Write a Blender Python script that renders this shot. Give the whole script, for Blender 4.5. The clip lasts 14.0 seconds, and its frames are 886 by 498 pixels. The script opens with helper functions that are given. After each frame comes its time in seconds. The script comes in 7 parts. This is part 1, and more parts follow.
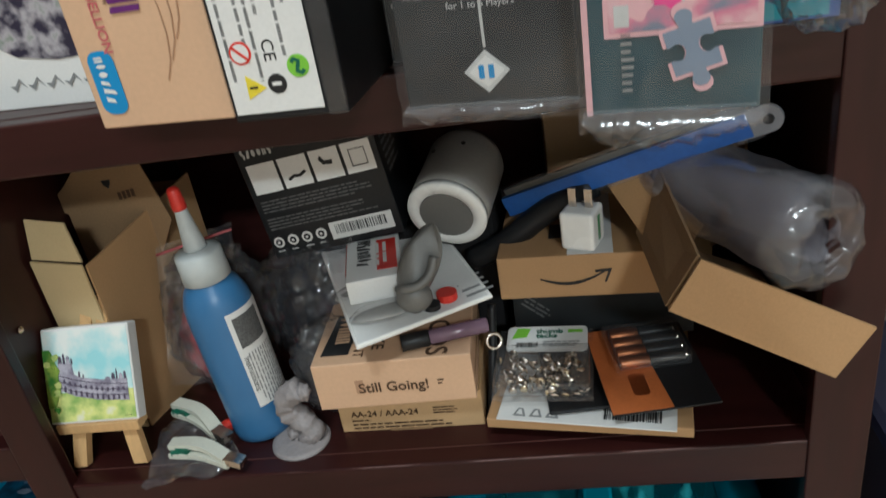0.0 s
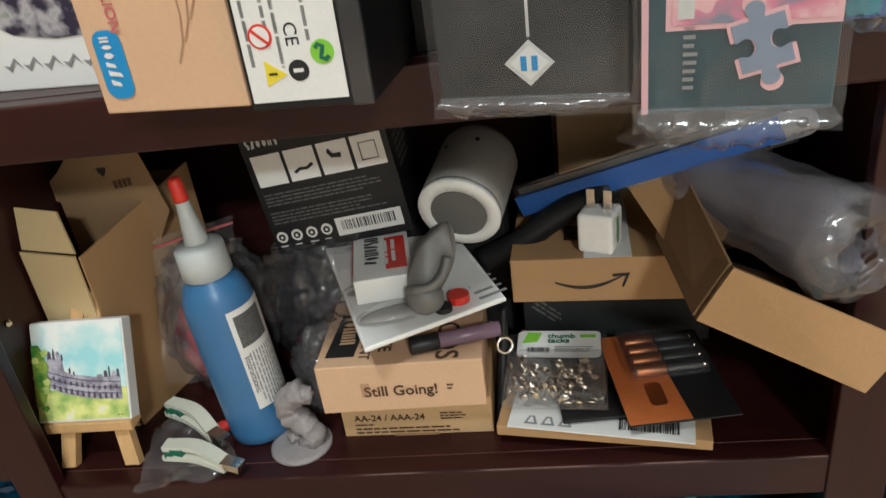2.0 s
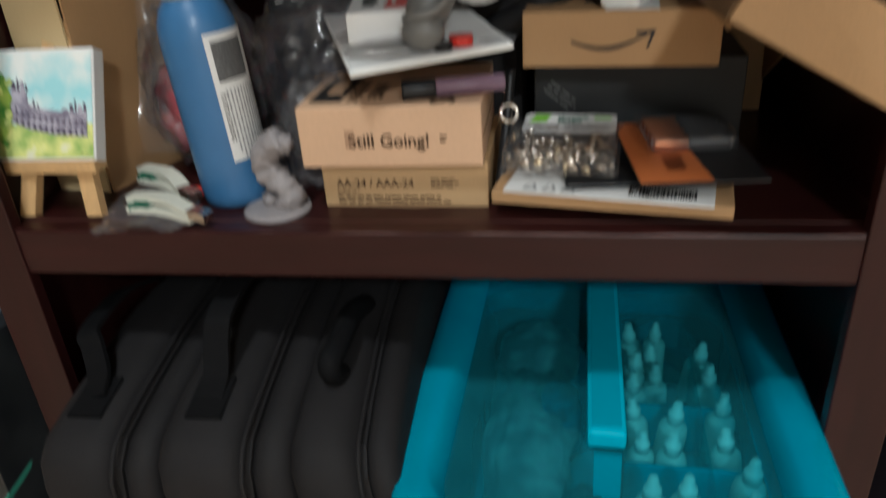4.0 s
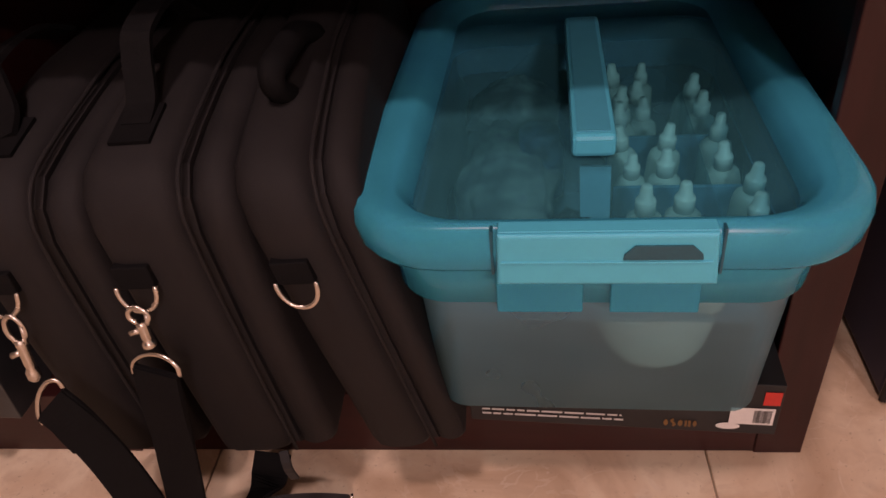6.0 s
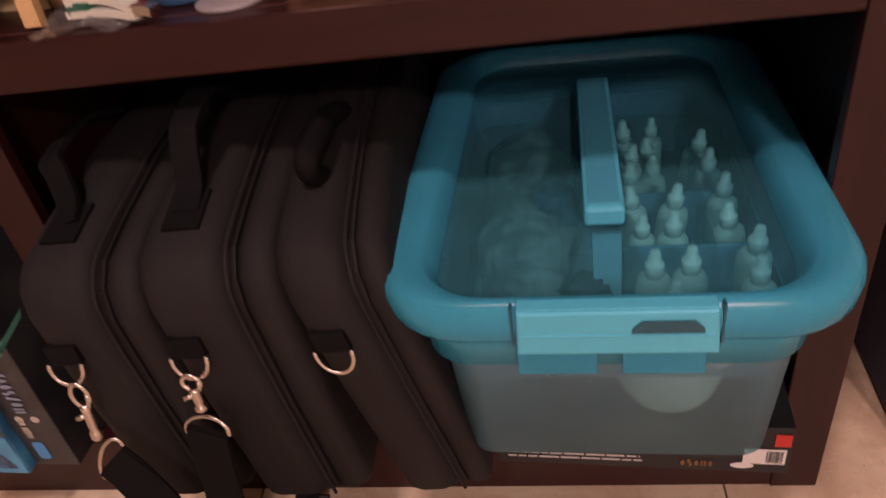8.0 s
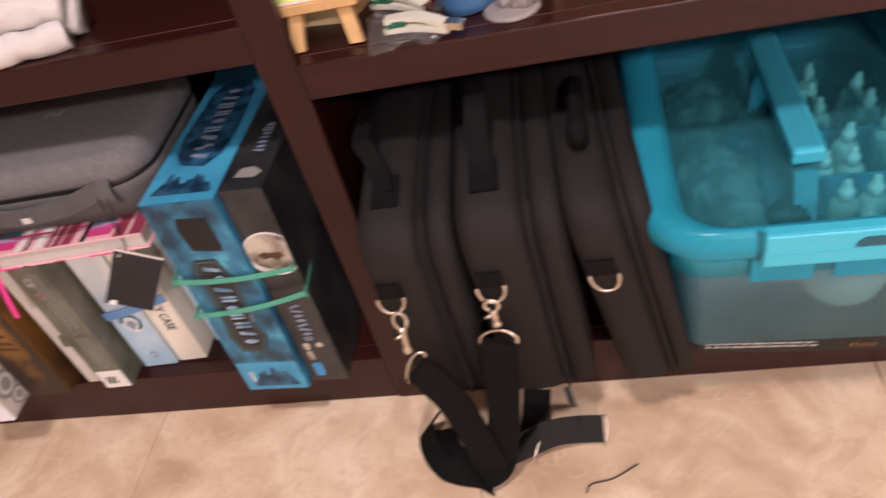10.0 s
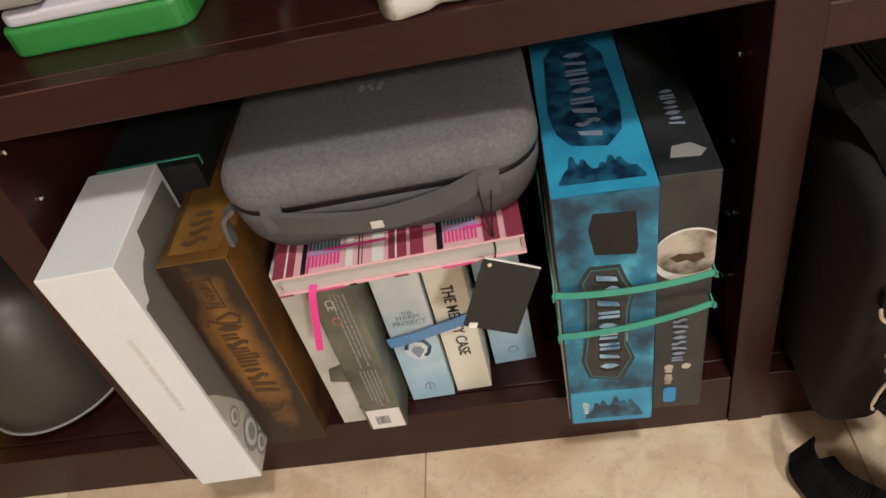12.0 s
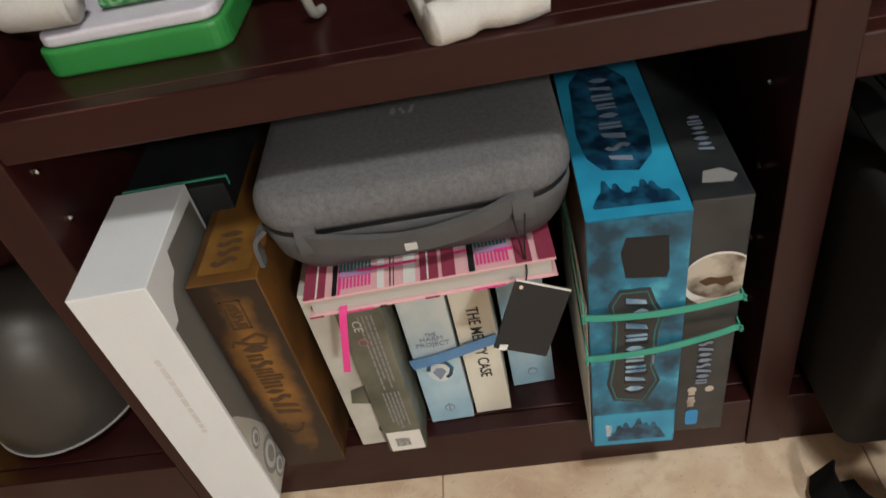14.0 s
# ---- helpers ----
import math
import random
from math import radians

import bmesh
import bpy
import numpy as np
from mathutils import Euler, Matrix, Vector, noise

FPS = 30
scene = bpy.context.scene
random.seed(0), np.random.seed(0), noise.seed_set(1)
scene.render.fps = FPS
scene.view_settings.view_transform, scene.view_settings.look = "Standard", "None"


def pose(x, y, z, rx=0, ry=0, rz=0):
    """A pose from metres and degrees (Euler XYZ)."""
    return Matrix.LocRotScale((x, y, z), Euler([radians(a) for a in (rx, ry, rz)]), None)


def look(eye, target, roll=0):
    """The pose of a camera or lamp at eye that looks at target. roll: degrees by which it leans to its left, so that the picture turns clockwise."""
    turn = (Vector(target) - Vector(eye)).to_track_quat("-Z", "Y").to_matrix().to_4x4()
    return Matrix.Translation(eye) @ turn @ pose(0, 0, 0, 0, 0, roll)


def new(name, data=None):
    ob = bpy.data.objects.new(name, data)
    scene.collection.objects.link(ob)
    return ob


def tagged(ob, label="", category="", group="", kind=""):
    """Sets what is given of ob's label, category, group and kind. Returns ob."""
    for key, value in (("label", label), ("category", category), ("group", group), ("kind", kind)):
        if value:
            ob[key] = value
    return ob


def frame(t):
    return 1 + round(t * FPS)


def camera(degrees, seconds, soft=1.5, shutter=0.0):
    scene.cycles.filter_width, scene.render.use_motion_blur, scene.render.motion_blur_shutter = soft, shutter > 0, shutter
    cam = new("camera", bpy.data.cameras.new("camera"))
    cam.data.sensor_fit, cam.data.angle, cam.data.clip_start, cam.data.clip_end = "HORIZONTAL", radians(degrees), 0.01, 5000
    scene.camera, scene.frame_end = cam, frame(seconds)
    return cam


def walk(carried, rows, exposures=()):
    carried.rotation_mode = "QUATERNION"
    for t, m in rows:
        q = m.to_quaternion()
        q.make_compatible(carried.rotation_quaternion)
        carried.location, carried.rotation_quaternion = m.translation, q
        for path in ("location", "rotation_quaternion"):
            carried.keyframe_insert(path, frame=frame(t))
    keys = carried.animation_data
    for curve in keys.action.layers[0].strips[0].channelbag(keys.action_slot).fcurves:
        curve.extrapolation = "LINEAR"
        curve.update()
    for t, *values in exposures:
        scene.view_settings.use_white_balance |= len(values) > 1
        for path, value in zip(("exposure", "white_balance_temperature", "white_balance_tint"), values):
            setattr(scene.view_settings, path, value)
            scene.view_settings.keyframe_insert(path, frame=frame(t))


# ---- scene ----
cam = camera(62.3, 14.0, shutter=0.7)
PATH = [
    (0, (0.794, -0.418, 0.865), (0.526, 1.356, -0.017), -9.6),
    (0.5, (0.794, -0.412, 0.878), (0.532, 1.368, 0.004), -10.0),
    (1, (0.785, -0.41, 0.873), (0.525, 1.373, 0.005), -9.6),
    (1.5, (0.774, -0.399, 0.867), (0.53, 1.379, -0.015), -8.9),
    (2, (0.771, -0.398, 0.861), (0.543, 1.373, -0.039), -7.7),
    (2.5, (0.773, -0.407, 0.849), (0.545, 1.363, -0.055), -6.5),
    (3, (0.78, -0.41, 0.834), (0.543, 1.359, -0.069), -5.7),
    (3.5, (0.778, -0.416, 0.793), (0.527, 1.343, -0.124), -4.6),
    (4, (0.78, -0.423, 0.687), (0.48, 1.327, -0.232), -4.0),
    (4.2, (0.764, -0.423, 0.655), (0.519, 1.296, -0.338), -3.4),
    (6.3, (0.777, -0.43, 0.552), (0.527, 1.16, -0.635), -7.3),
    (6.5, (0.778, -0.432, 0.555), (0.513, 1.16, -0.627), -7.9),
    (7, (0.784, -0.428, 0.55), (0.521, 1.165, -0.63), -9.4),
    (7.2, (0.785, -0.427, 0.554), (0.519, 1.171, -0.618), -9.8),
    (9.3, (0.748, -0.512, 0.713), (0.383, 1.062, -0.465), -9.1),
    (9.5, (0.728, -0.534, 0.72), (0.349, 1.015, -0.487), -10.2),
    (10, (0.629, -0.554, 0.75), (0.226, 0.897, -0.566), -16.7),
    (10.5, (0.577, -0.543, 0.765), (0.084, 0.861, -0.571), -15.6),
    (11, (0.438, -0.468, 0.766), (-0.06, 0.907, -0.598), -17.5),
    (11.5, (0.252, -0.451, 0.736), (-0.108, 0.957, -0.638), -15.3),
    (12, (0.193, -0.452, 0.729), (-0.076, 1.006, -0.614), -15.5),
    (12.5, (0.185, -0.445, 0.713), (-0.044, 1.038, -0.609), -14.4),
    (13, (0.177, -0.446, 0.72), (-0.037, 1.037, -0.603), -14.1),
    (13.5, (0.165, -0.449, 0.727), (-0.06, 1.025, -0.606), -14.3),
    (14, (0.158, -0.453, 0.739), (-0.068, 1.042, -0.571), -13.9),
]
EXPOSURES = [(0.0, -0.26, 5400, 0), (0.7, -0.13, 5650, 2), (3.0, -0.09, 5750, 2), (4.1, -0.22, 5650, 5), (6.3, -0.50, 7800, 56), (7.2, -0.50, 7800, 56), (9.3, 0.12, 7550, 50), (10.0, 0.40, 6700, 33), (10.6, 0.72, 5700, 10), (11.1, 0.7, 6200, 10), (11.6, 0.35, 6700, 12), (12.4, 0.07, 6300, 9), (14.0, -0.09, 6250, 8)]
walk(cam, [(t, look(eye, target, roll)) for t, eye, target, roll in PATH], EXPOSURES)

# ---- light ----
world = bpy.data.worlds.new("world")
scene.world = world
world.use_nodes = True
world.node_tree.nodes["Background"].inputs[0].default_value = (0.9, 0.95, 1.0, 1)
world.node_tree.nodes["Background"].inputs[1].default_value = 0.01


def lamp(name, x, y, z, size, watts, colour):
    data = bpy.data.lights.new(name, "AREA")
    data.shape, data.size, data.energy, data.color = "DISK", size, watts, colour
    ob = new(name, data)
    ob.matrix_world = pose(x, y, z)
    return tagged(ob, "round white ceiling light, switched on", "ceiling lamp")


lamp("ceiling_lamp", 0.50, -0.85, 2.42, 0.26, 25, (1.0, 0.955, 0.88))
lamp("ceiling_lamp", 1.70, -3.25, 2.42, 0.40, 112, (1.0, 0.955, 0.88))


# ---- materials ----
def material(name, colour, rough=0.5, metal=0.0, vary=0.12, fine=400.0, coarse=25.0, bump=0.1, stretch=(1, 1, 1), coat=0.0, depth=0.0004, shine=0.5):
    m = bpy.data.materials.new(name)
    m.use_nodes = True
    nt = m.node_tree
    b = nt.nodes["Principled BSDF"]
    tc = nt.nodes.new("ShaderNodeTexCoord")
    mp = nt.nodes.new("ShaderNodeMapping")
    mp.inputs["Scale"].default_value = stretch
    nt.links.new(tc.outputs["Object"], mp.inputs["Vector"])
    n1, n2 = nt.nodes.new("ShaderNodeTexNoise"), nt.nodes.new("ShaderNodeTexNoise")
    n1.inputs["Scale"].default_value, n2.inputs["Scale"].default_value = fine, coarse
    n1.inputs["Detail"].default_value, n2.inputs["Detail"].default_value = 3, 4
    for n in (n1, n2):
        nt.links.new(mp.outputs[0], n.inputs["Vector"])
    add = nt.nodes.new("ShaderNodeMath")
    add.operation = "ADD"
    nt.links.new(n1.outputs["Fac"], add.inputs[0])
    nt.links.new(n2.outputs["Fac"], add.inputs[1])
    rng = nt.nodes.new("ShaderNodeMapRange")
    rng.inputs["From Min"].default_value, rng.inputs["From Max"].default_value = 0.6, 1.4
    nt.links.new(add.outputs[0], rng.inputs["Value"])
    mix = nt.nodes.new("ShaderNodeMix")
    mix.data_type = "RGBA"
    mix.inputs[6].default_value = (*[min(1, c * (1 - vary)) for c in colour], 1)
    mix.inputs[7].default_value = (*[min(1, c * (1 + vary)) for c in colour], 1)
    nt.links.new(rng.outputs[0], mix.inputs[0])
    nt.links.new(mix.outputs[2], b.inputs["Base Color"])
    r2 = nt.nodes.new("ShaderNodeMapRange")
    r2.inputs["To Min"].default_value, r2.inputs["To Max"].default_value = max(0.02, rough - 0.08), min(1, rough + 0.1)
    nt.links.new(n2.outputs["Fac"], r2.inputs["Value"])
    nt.links.new(r2.outputs[0], b.inputs["Roughness"])
    b.inputs["Metallic"].default_value = metal
    b.inputs["Specular IOR Level"].default_value = shine
    b.inputs["Coat Weight"].default_value = coat
    if bump:
        bp = nt.nodes.new("ShaderNodeBump")
        bp.inputs["Strength"].default_value, bp.inputs["Distance"].default_value = bump, depth
        nt.links.new(n1.outputs["Fac"], bp.inputs["Height"])
        nt.links.new(bp.outputs[0], b.inputs["Normal"])
    return m


def see_through(name, tint, clear=0.6, rough=0.15, body=(1, 1, 1), bump=0.0, scale=60, shine=0.5):
    """Thin plastic: partly clear, partly a glossy tinted skin."""
    m = bpy.data.materials.new(name)
    m.use_nodes = True
    nt = m.node_tree
    b, out = nt.nodes["Principled BSDF"], nt.nodes["Material Output"]
    b.inputs["Base Color"].default_value, b.inputs["Roughness"].default_value = (*body, 1), rough
    b.inputs["Specular IOR Level"].default_value = shine
    tr, mix = nt.nodes.new("ShaderNodeBsdfTransparent"), nt.nodes.new("ShaderNodeMixShader")
    tr.inputs[0].default_value = (*tint, 1)
    fr = nt.nodes.new("ShaderNodeTexNoise")
    fr.inputs["Scale"].default_value = scale
    tc = nt.nodes.new("ShaderNodeTexCoord")
    nt.links.new(tc.outputs["Object"], fr.inputs["Vector"])
    rg = nt.nodes.new("ShaderNodeMapRange")
    rg.inputs["To Min"].default_value, rg.inputs["To Max"].default_value = max(0, 1 - clear - 0.12), min(1, 1 - clear + 0.12)
    nt.links.new(fr.outputs["Fac"], rg.inputs["Value"])
    nt.links.new(rg.outputs[0], mix.inputs[0])
    nt.links.new(tr.outputs[0], mix.inputs[1])
    nt.links.new(b.outputs[0], mix.inputs[2])
    nt.links.new(mix.outputs[0], out.inputs["Surface"])
    if bump:
        bp = nt.nodes.new("ShaderNodeBump")
        bp.inputs["Strength"].default_value, bp.inputs["Distance"].default_value = bump, 0.004
        nt.links.new(fr.outputs["Fac"], bp.inputs["Height"])
        nt.links.new(bp.outputs[0], b.inputs["Normal"])
    return m


def clear_skin(name, haze, rough=0.08, body=(0.6, 0.6, 0.62), tint=(0.97, 0.97, 0.97), bump=0.6, scale=60, ior=1.5):
    """Thin clear film: see-through, a little hazy, with glossy glints."""
    m = bpy.data.materials.new(name)
    m.use_nodes = True
    nt = m.node_tree
    nt.nodes.remove(nt.nodes["Principled BSDF"])
    out = nt.nodes["Material Output"]
    tr, df, gl = nt.nodes.new("ShaderNodeBsdfTransparent"), nt.nodes.new("ShaderNodeBsdfDiffuse"), nt.nodes.new("ShaderNodeBsdfGlossy")
    tr.inputs[0].default_value, df.inputs[0].default_value = (*tint, 1), (*body, 1)
    gl.inputs["Roughness"].default_value = rough
    tc, n = nt.nodes.new("ShaderNodeTexCoord"), nt.nodes.new("ShaderNodeTexNoise")
    n.inputs["Scale"].default_value, n.inputs["Detail"].default_value = scale, 4
    nt.links.new(tc.outputs["Object"], n.inputs["Vector"])
    rg = nt.nodes.new("ShaderNodeMapRange")
    rg.inputs["From Min"].default_value, rg.inputs["From Max"].default_value = 0.35, 0.65
    rg.inputs["To Min"].default_value, rg.inputs["To Max"].default_value = haze * 0.75, haze * 1.25
    nt.links.new(n.outputs["Fac"], rg.inputs["Value"])
    m1, m2 = nt.nodes.new("ShaderNodeMixShader"), nt.nodes.new("ShaderNodeMixShader")
    nt.links.new(rg.outputs[0], m1.inputs[0])
    nt.links.new(tr.outputs[0], m1.inputs[1])
    nt.links.new(df.outputs[0], m1.inputs[2])
    fr = nt.nodes.new("ShaderNodeLayerWeight")
    gr = nt.nodes.new("ShaderNodeMapRange")
    gr.interpolation_type = "SMOOTHERSTEP"
    gr.inputs["From Min"].default_value = 0.25
    gr.inputs["To Min"].default_value, gr.inputs["To Max"].default_value = (ior - 1) * 0.12, 0.55
    nt.links.new(fr.outputs["Facing"], gr.inputs["Value"])
    nt.links.new(gr.outputs[0], m2.inputs[0])
    nt.links.new(m1.outputs[0], m2.inputs[1])
    nt.links.new(gl.outputs[0], m2.inputs[2])
    nt.links.new(m2.outputs[0], out.inputs["Surface"])
    bp = nt.nodes.new("ShaderNodeBump")
    bp.inputs["Strength"].default_value, bp.inputs["Distance"].default_value = bump, 0.003
    nt.links.new(n.outputs["Fac"], bp.inputs["Height"])
    for x in (gl, fr):
        nt.links.new(bp.outputs[0], x.inputs["Normal"])
    return m


def blend(name, first, second, scale, low=0.4, high=0.6, rough=0.4, third=None):
    """Printed artwork: soft patches of two or three inks."""
    m = bpy.data.materials.new(name)
    m.use_nodes = True
    nt = m.node_tree
    b = nt.nodes["Principled BSDF"]
    tc, n = nt.nodes.new("ShaderNodeTexCoord"), nt.nodes.new("ShaderNodeTexNoise")
    n.inputs["Scale"].default_value, n.inputs["Detail"].default_value = scale, 5
    nt.links.new(tc.outputs["Object"], n.inputs["Vector"])
    ramp = nt.nodes.new("ShaderNodeValToRGB")
    e = ramp.color_ramp.elements
    e[0].position, e[0].color, e[1].position, e[1].color = low, (*first, 1), high, (*second, 1)
    if third:
        x = e.new(min(0.95, high + 0.12))
        x.color = (*third, 1)
    nt.links.new(n.outputs["Fac"], ramp.inputs[0])
    nt.links.new(ramp.outputs[0], b.inputs["Base Color"])
    b.inputs["Roughness"].default_value = rough
    return m


def marble(name):
    """Polished beige stone: clouds, mottling, pale veins and small pits, shifted from tile to tile."""
    m = bpy.data.materials.new(name)
    m.use_nodes = True
    nt = m.node_tree
    b = nt.nodes["Principled BSDF"]
    tc, info, off = nt.nodes.new("ShaderNodeTexCoord"), nt.nodes.new("ShaderNodeObjectInfo"), nt.nodes.new("ShaderNodeVectorMath")
    off.operation = "MULTIPLY_ADD"
    off.inputs[1].default_value = (1, 1, 1)
    spread = nt.nodes.new("ShaderNodeVectorMath")
    spread.operation = "SCALE"
    spread.inputs[0].default_value = (37.0, 23.0, 11.0)
    nt.links.new(info.outputs["Random"], spread.inputs["Scale"])
    nt.links.new(tc.outputs["Object"], off.inputs[0])
    nt.links.new(spread.outputs[0], off.inputs[2])

    def cloud(scale, detail, distort):
        n = nt.nodes.new("ShaderNodeTexNoise")
        n.inputs["Scale"].default_value, n.inputs["Detail"].default_value, n.inputs["Distortion"].default_value = scale, detail, distort
        nt.links.new(off.outputs[0], n.inputs["Vector"])
        return n

    def mixed(kind, fac, one, two):
        x = nt.nodes.new("ShaderNodeMix")
        x.data_type, x.blend_type = "RGBA", kind
        nt.links.new(fac, x.inputs[0])
        nt.links.new(one, x.inputs[6])
        x.inputs[7].default_value = (*two, 1)
        return x.outputs[2]

    base, mottle, vein, pit = cloud(9, 6, 1.4), cloud(55, 4, 0.6), cloud(7, 5, 2.2), cloud(260, 2, 0)
    ramp = nt.nodes.new("ShaderNodeValToRGB")
    e = ramp.color_ramp.elements
    e[0].position, e[0].color, e[1].position, e[1].color = 0.33, (0.50, 0.345, 0.23, 1), 0.66, (0.76, 0.625, 0.465, 1)
    e.new(0.50).color = (0.665, 0.50, 0.355, 1)
    nt.links.new(base.outputs["Fac"], ramp.inputs[0])

    def window(n, low, high, most):
        r = nt.nodes.new("ShaderNodeMapRange")
        for key, value in (("From Min", low), ("From Max", high), ("To Min", 0.0), ("To Max", most)):
            r.inputs[key].default_value = value
        nt.links.new(n, r.inputs["Value"])
        return r.outputs[0]

    edge = nt.nodes.new("ShaderNodeMath")
    edge.operation = "COMPARE"
    edge.inputs[1].default_value, edge.inputs[2].default_value = 0.5, 0.012
    nt.links.new(vein.outputs["Fac"], edge.inputs[0])
    soft = nt.nodes.new("ShaderNodeMath")
    soft.operation = "MULTIPLY"
    nt.links.new(edge.outputs[0], soft.inputs[0])
    nt.links.new(window(mottle.outputs["Fac"], 0.35, 0.65, 0.28), soft.inputs[1])
    c = mixed("MIX", window(mottle.outputs["Fac"], 0.48, 0.70, 0.5), ramp.outputs[0], (0.55, 0.40, 0.285))
    c = mixed("MIX", soft.outputs[0], c, (0.80, 0.70, 0.57))
    c = mixed("MIX", window(pit.outputs["Fac"], 0.66, 0.74, 0.5), c, (0.36, 0.25, 0.17))
    nt.links.new(c, b.inputs["Base Color"])
    rough = nt.nodes.new("ShaderNodeMapRange")
    rough.inputs["To Min"].default_value, rough.inputs["To Max"].default_value = 0.26, 0.46
    nt.links.new(mottle.outputs["Fac"], rough.inputs["Value"])
    nt.links.new(rough.outputs[0], b.inputs["Roughness"])
    return m


WOOD = material("mahogany_along", (0.027, 0.0066, 0.0060), 0.32, vary=0.35, fine=90, coarse=14, bump=0.06, stretch=(0.12, 1, 1), shine=0.32)
WOOD_UP = material("mahogany_upright", (0.027, 0.0066, 0.0060), 0.34, vary=0.35, fine=90, coarse=14, bump=0.06, stretch=(1, 1, 0.12), shine=0.32)
BACK = material("mahogany_back", (0.042, 0.011, 0.0095), 0.45, vary=0.3, fine=80, coarse=9, bump=0.05, stretch=(0.2, 1, 1), shine=0.2)
WORN = material("worn_mahogany_edge", (0.085, 0.034, 0.028), 0.42, vary=0.6, fine=140, coarse=22, bump=0.1, stretch=(0.15, 1, 1), shine=0.5)
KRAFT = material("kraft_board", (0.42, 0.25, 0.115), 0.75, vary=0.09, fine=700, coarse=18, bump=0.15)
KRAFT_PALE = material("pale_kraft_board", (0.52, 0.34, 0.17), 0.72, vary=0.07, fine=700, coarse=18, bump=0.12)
# Lighter copy of the kraft: light on the open box's front, painted in.
KRAFT_LIT = material("lit_kraft_board", (0.62, 0.47, 0.25), 0.7, vary=0.06, fine=700, coarse=18, bump=0.12)
# Darker copy: painted shade inside open boxes, and real carton seams.
KRAFT_SHADE_SEAM = material("shade_and_seam_kraft", (0.27, 0.165, 0.08), 0.85, vary=0.12, fine=500, coarse=20, bump=0.2)
TAN = material("tan_print", (0.62, 0.40, 0.25), 0.5, vary=0.06, fine=300, coarse=12, bump=0.05)
WHITE = material("white_card", (0.80, 0.79, 0.77), 0.55, vary=0.04, fine=500, coarse=10, bump=0.06)
COOL_WHITE = material("cool_white_card", (0.74, 0.765, 0.80), 0.5, vary=0.05, fine=500, coarse=14, bump=0.08)
PAPER = material("white_paper", (0.70, 0.69, 0.67), 0.7, vary=0.05, fine=500, coarse=30, bump=0.1)
WHITE_GLOSS = material("white_gloss_plastic", (0.86, 0.85, 0.82), 0.25, vary=0.03, fine=200, coarse=20, bump=0.02)
BLACK = material("black_print", (0.0115, 0.012, 0.0135), 0.42, vary=0.2, fine=400, coarse=20, bump=0.05, shine=0.35)
INK = material("black_ink", (0.012, 0.012, 0.013), 0.55, vary=0.1, bump=0)
INK_BROWN = material("brown_ink", (0.07, 0.035, 0.015), 0.7, vary=0.15, bump=0)
GREY_INK = material("grey_ink", (0.25, 0.25, 0.25), 0.6, vary=0.1, bump=0)
GREY_DARK_INK = material("dark_grey_ink", (0.10, 0.10, 0.10), 0.6, vary=0.5, fine=900, coarse=500, bump=0)
PALE_INK = material("pale_ink", (0.55, 0.55, 0.54), 0.6, vary=0.1, bump=0)
FAINT_INK = material("faint_grey_ink", (0.66, 0.65, 0.64), 0.5, vary=0.05, bump=0)
SILVER = material("nickel_metal", (0.66, 0.60, 0.53), 0.24, metal=1.0, vary=0.08, fine=300, coarse=60, bump=0.03)
NYLON = material("black_nylon", (0.0125, 0.0115, 0.012), 0.72, vary=0.3, fine=1500, coarse=18, bump=0.5, depth=0.0006, shine=0.25)
WEBBING = material("black_webbing", (0.006, 0.006, 0.0065), 0.75, vary=0.25, fine=1200, coarse=40, bump=0.6, stretch=(1, 1, 0.4), shine=0.08)
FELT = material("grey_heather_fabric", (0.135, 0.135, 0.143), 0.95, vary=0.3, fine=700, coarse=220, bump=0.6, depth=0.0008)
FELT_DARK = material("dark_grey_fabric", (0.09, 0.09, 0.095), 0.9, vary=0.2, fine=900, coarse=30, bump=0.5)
GREY_PLASTIC = material("grey_plastic", (0.155, 0.15, 0.14), 0.45, vary=0.08, fine=500, coarse=25, bump=0.06)
GREY_LIGHT = material("light_grey_plastic", (0.33, 0.32, 0.30), 0.45, vary=0.08, fine=300, coarse=30, bump=0.05)
PLAY_GREY = material("grey_resin", (0.27, 0.245, 0.245), 0.55, vary=0.15, fine=350, coarse=60, bump=0.4, depth=0.001)
BLUE_LIQUID = material("blue_liquid_bottle", (0.05, 0.155, 0.33), 0.34, vary=0.05, fine=100, coarse=12, bump=0.02)
FROSTED = material("frosted_cap", (0.50, 0.53, 0.53), 0.45, vary=0.05, fine=200, coarse=30, bump=0.03)
RED = material("red_plastic", (0.62, 0.035, 0.022), 0.4, vary=0.08, bump=0.03)
BEECH = material("beech_wood", (0.58, 0.36, 0.16), 0.55, vary=0.14, fine=250, coarse=40, bump=0.1, stretch=(1, 1, 0.2))
GREEN = material("bright_green_plastic", (0.035, 0.25, 0.055), 0.4, vary=0.08, bump=0.03)
DARK_GREEN = material("bottle_green_rubber", (0.01, 0.11, 0.065), 0.5, vary=0.1, bump=0.05)
IVORY = material("ivory_plastic", (0.62, 0.62, 0.53), 0.4, vary=0.06, bump=0.03)
BLUE_BLADE = material("blue_plastic", (0.035, 0.125, 0.44), 0.4, vary=0.12, fine=200, coarse=40, bump=0.05)
TEAL = material("teal_plastic", (0.02, 0.34, 0.48), 0.3, vary=0.06, fine=100, coarse=14, bump=0.03)
CYAN = material("cyan_plastic", (0.020, 0.475, 0.655), 0.32, vary=0.05, fine=100, coarse=14, bump=0.03)
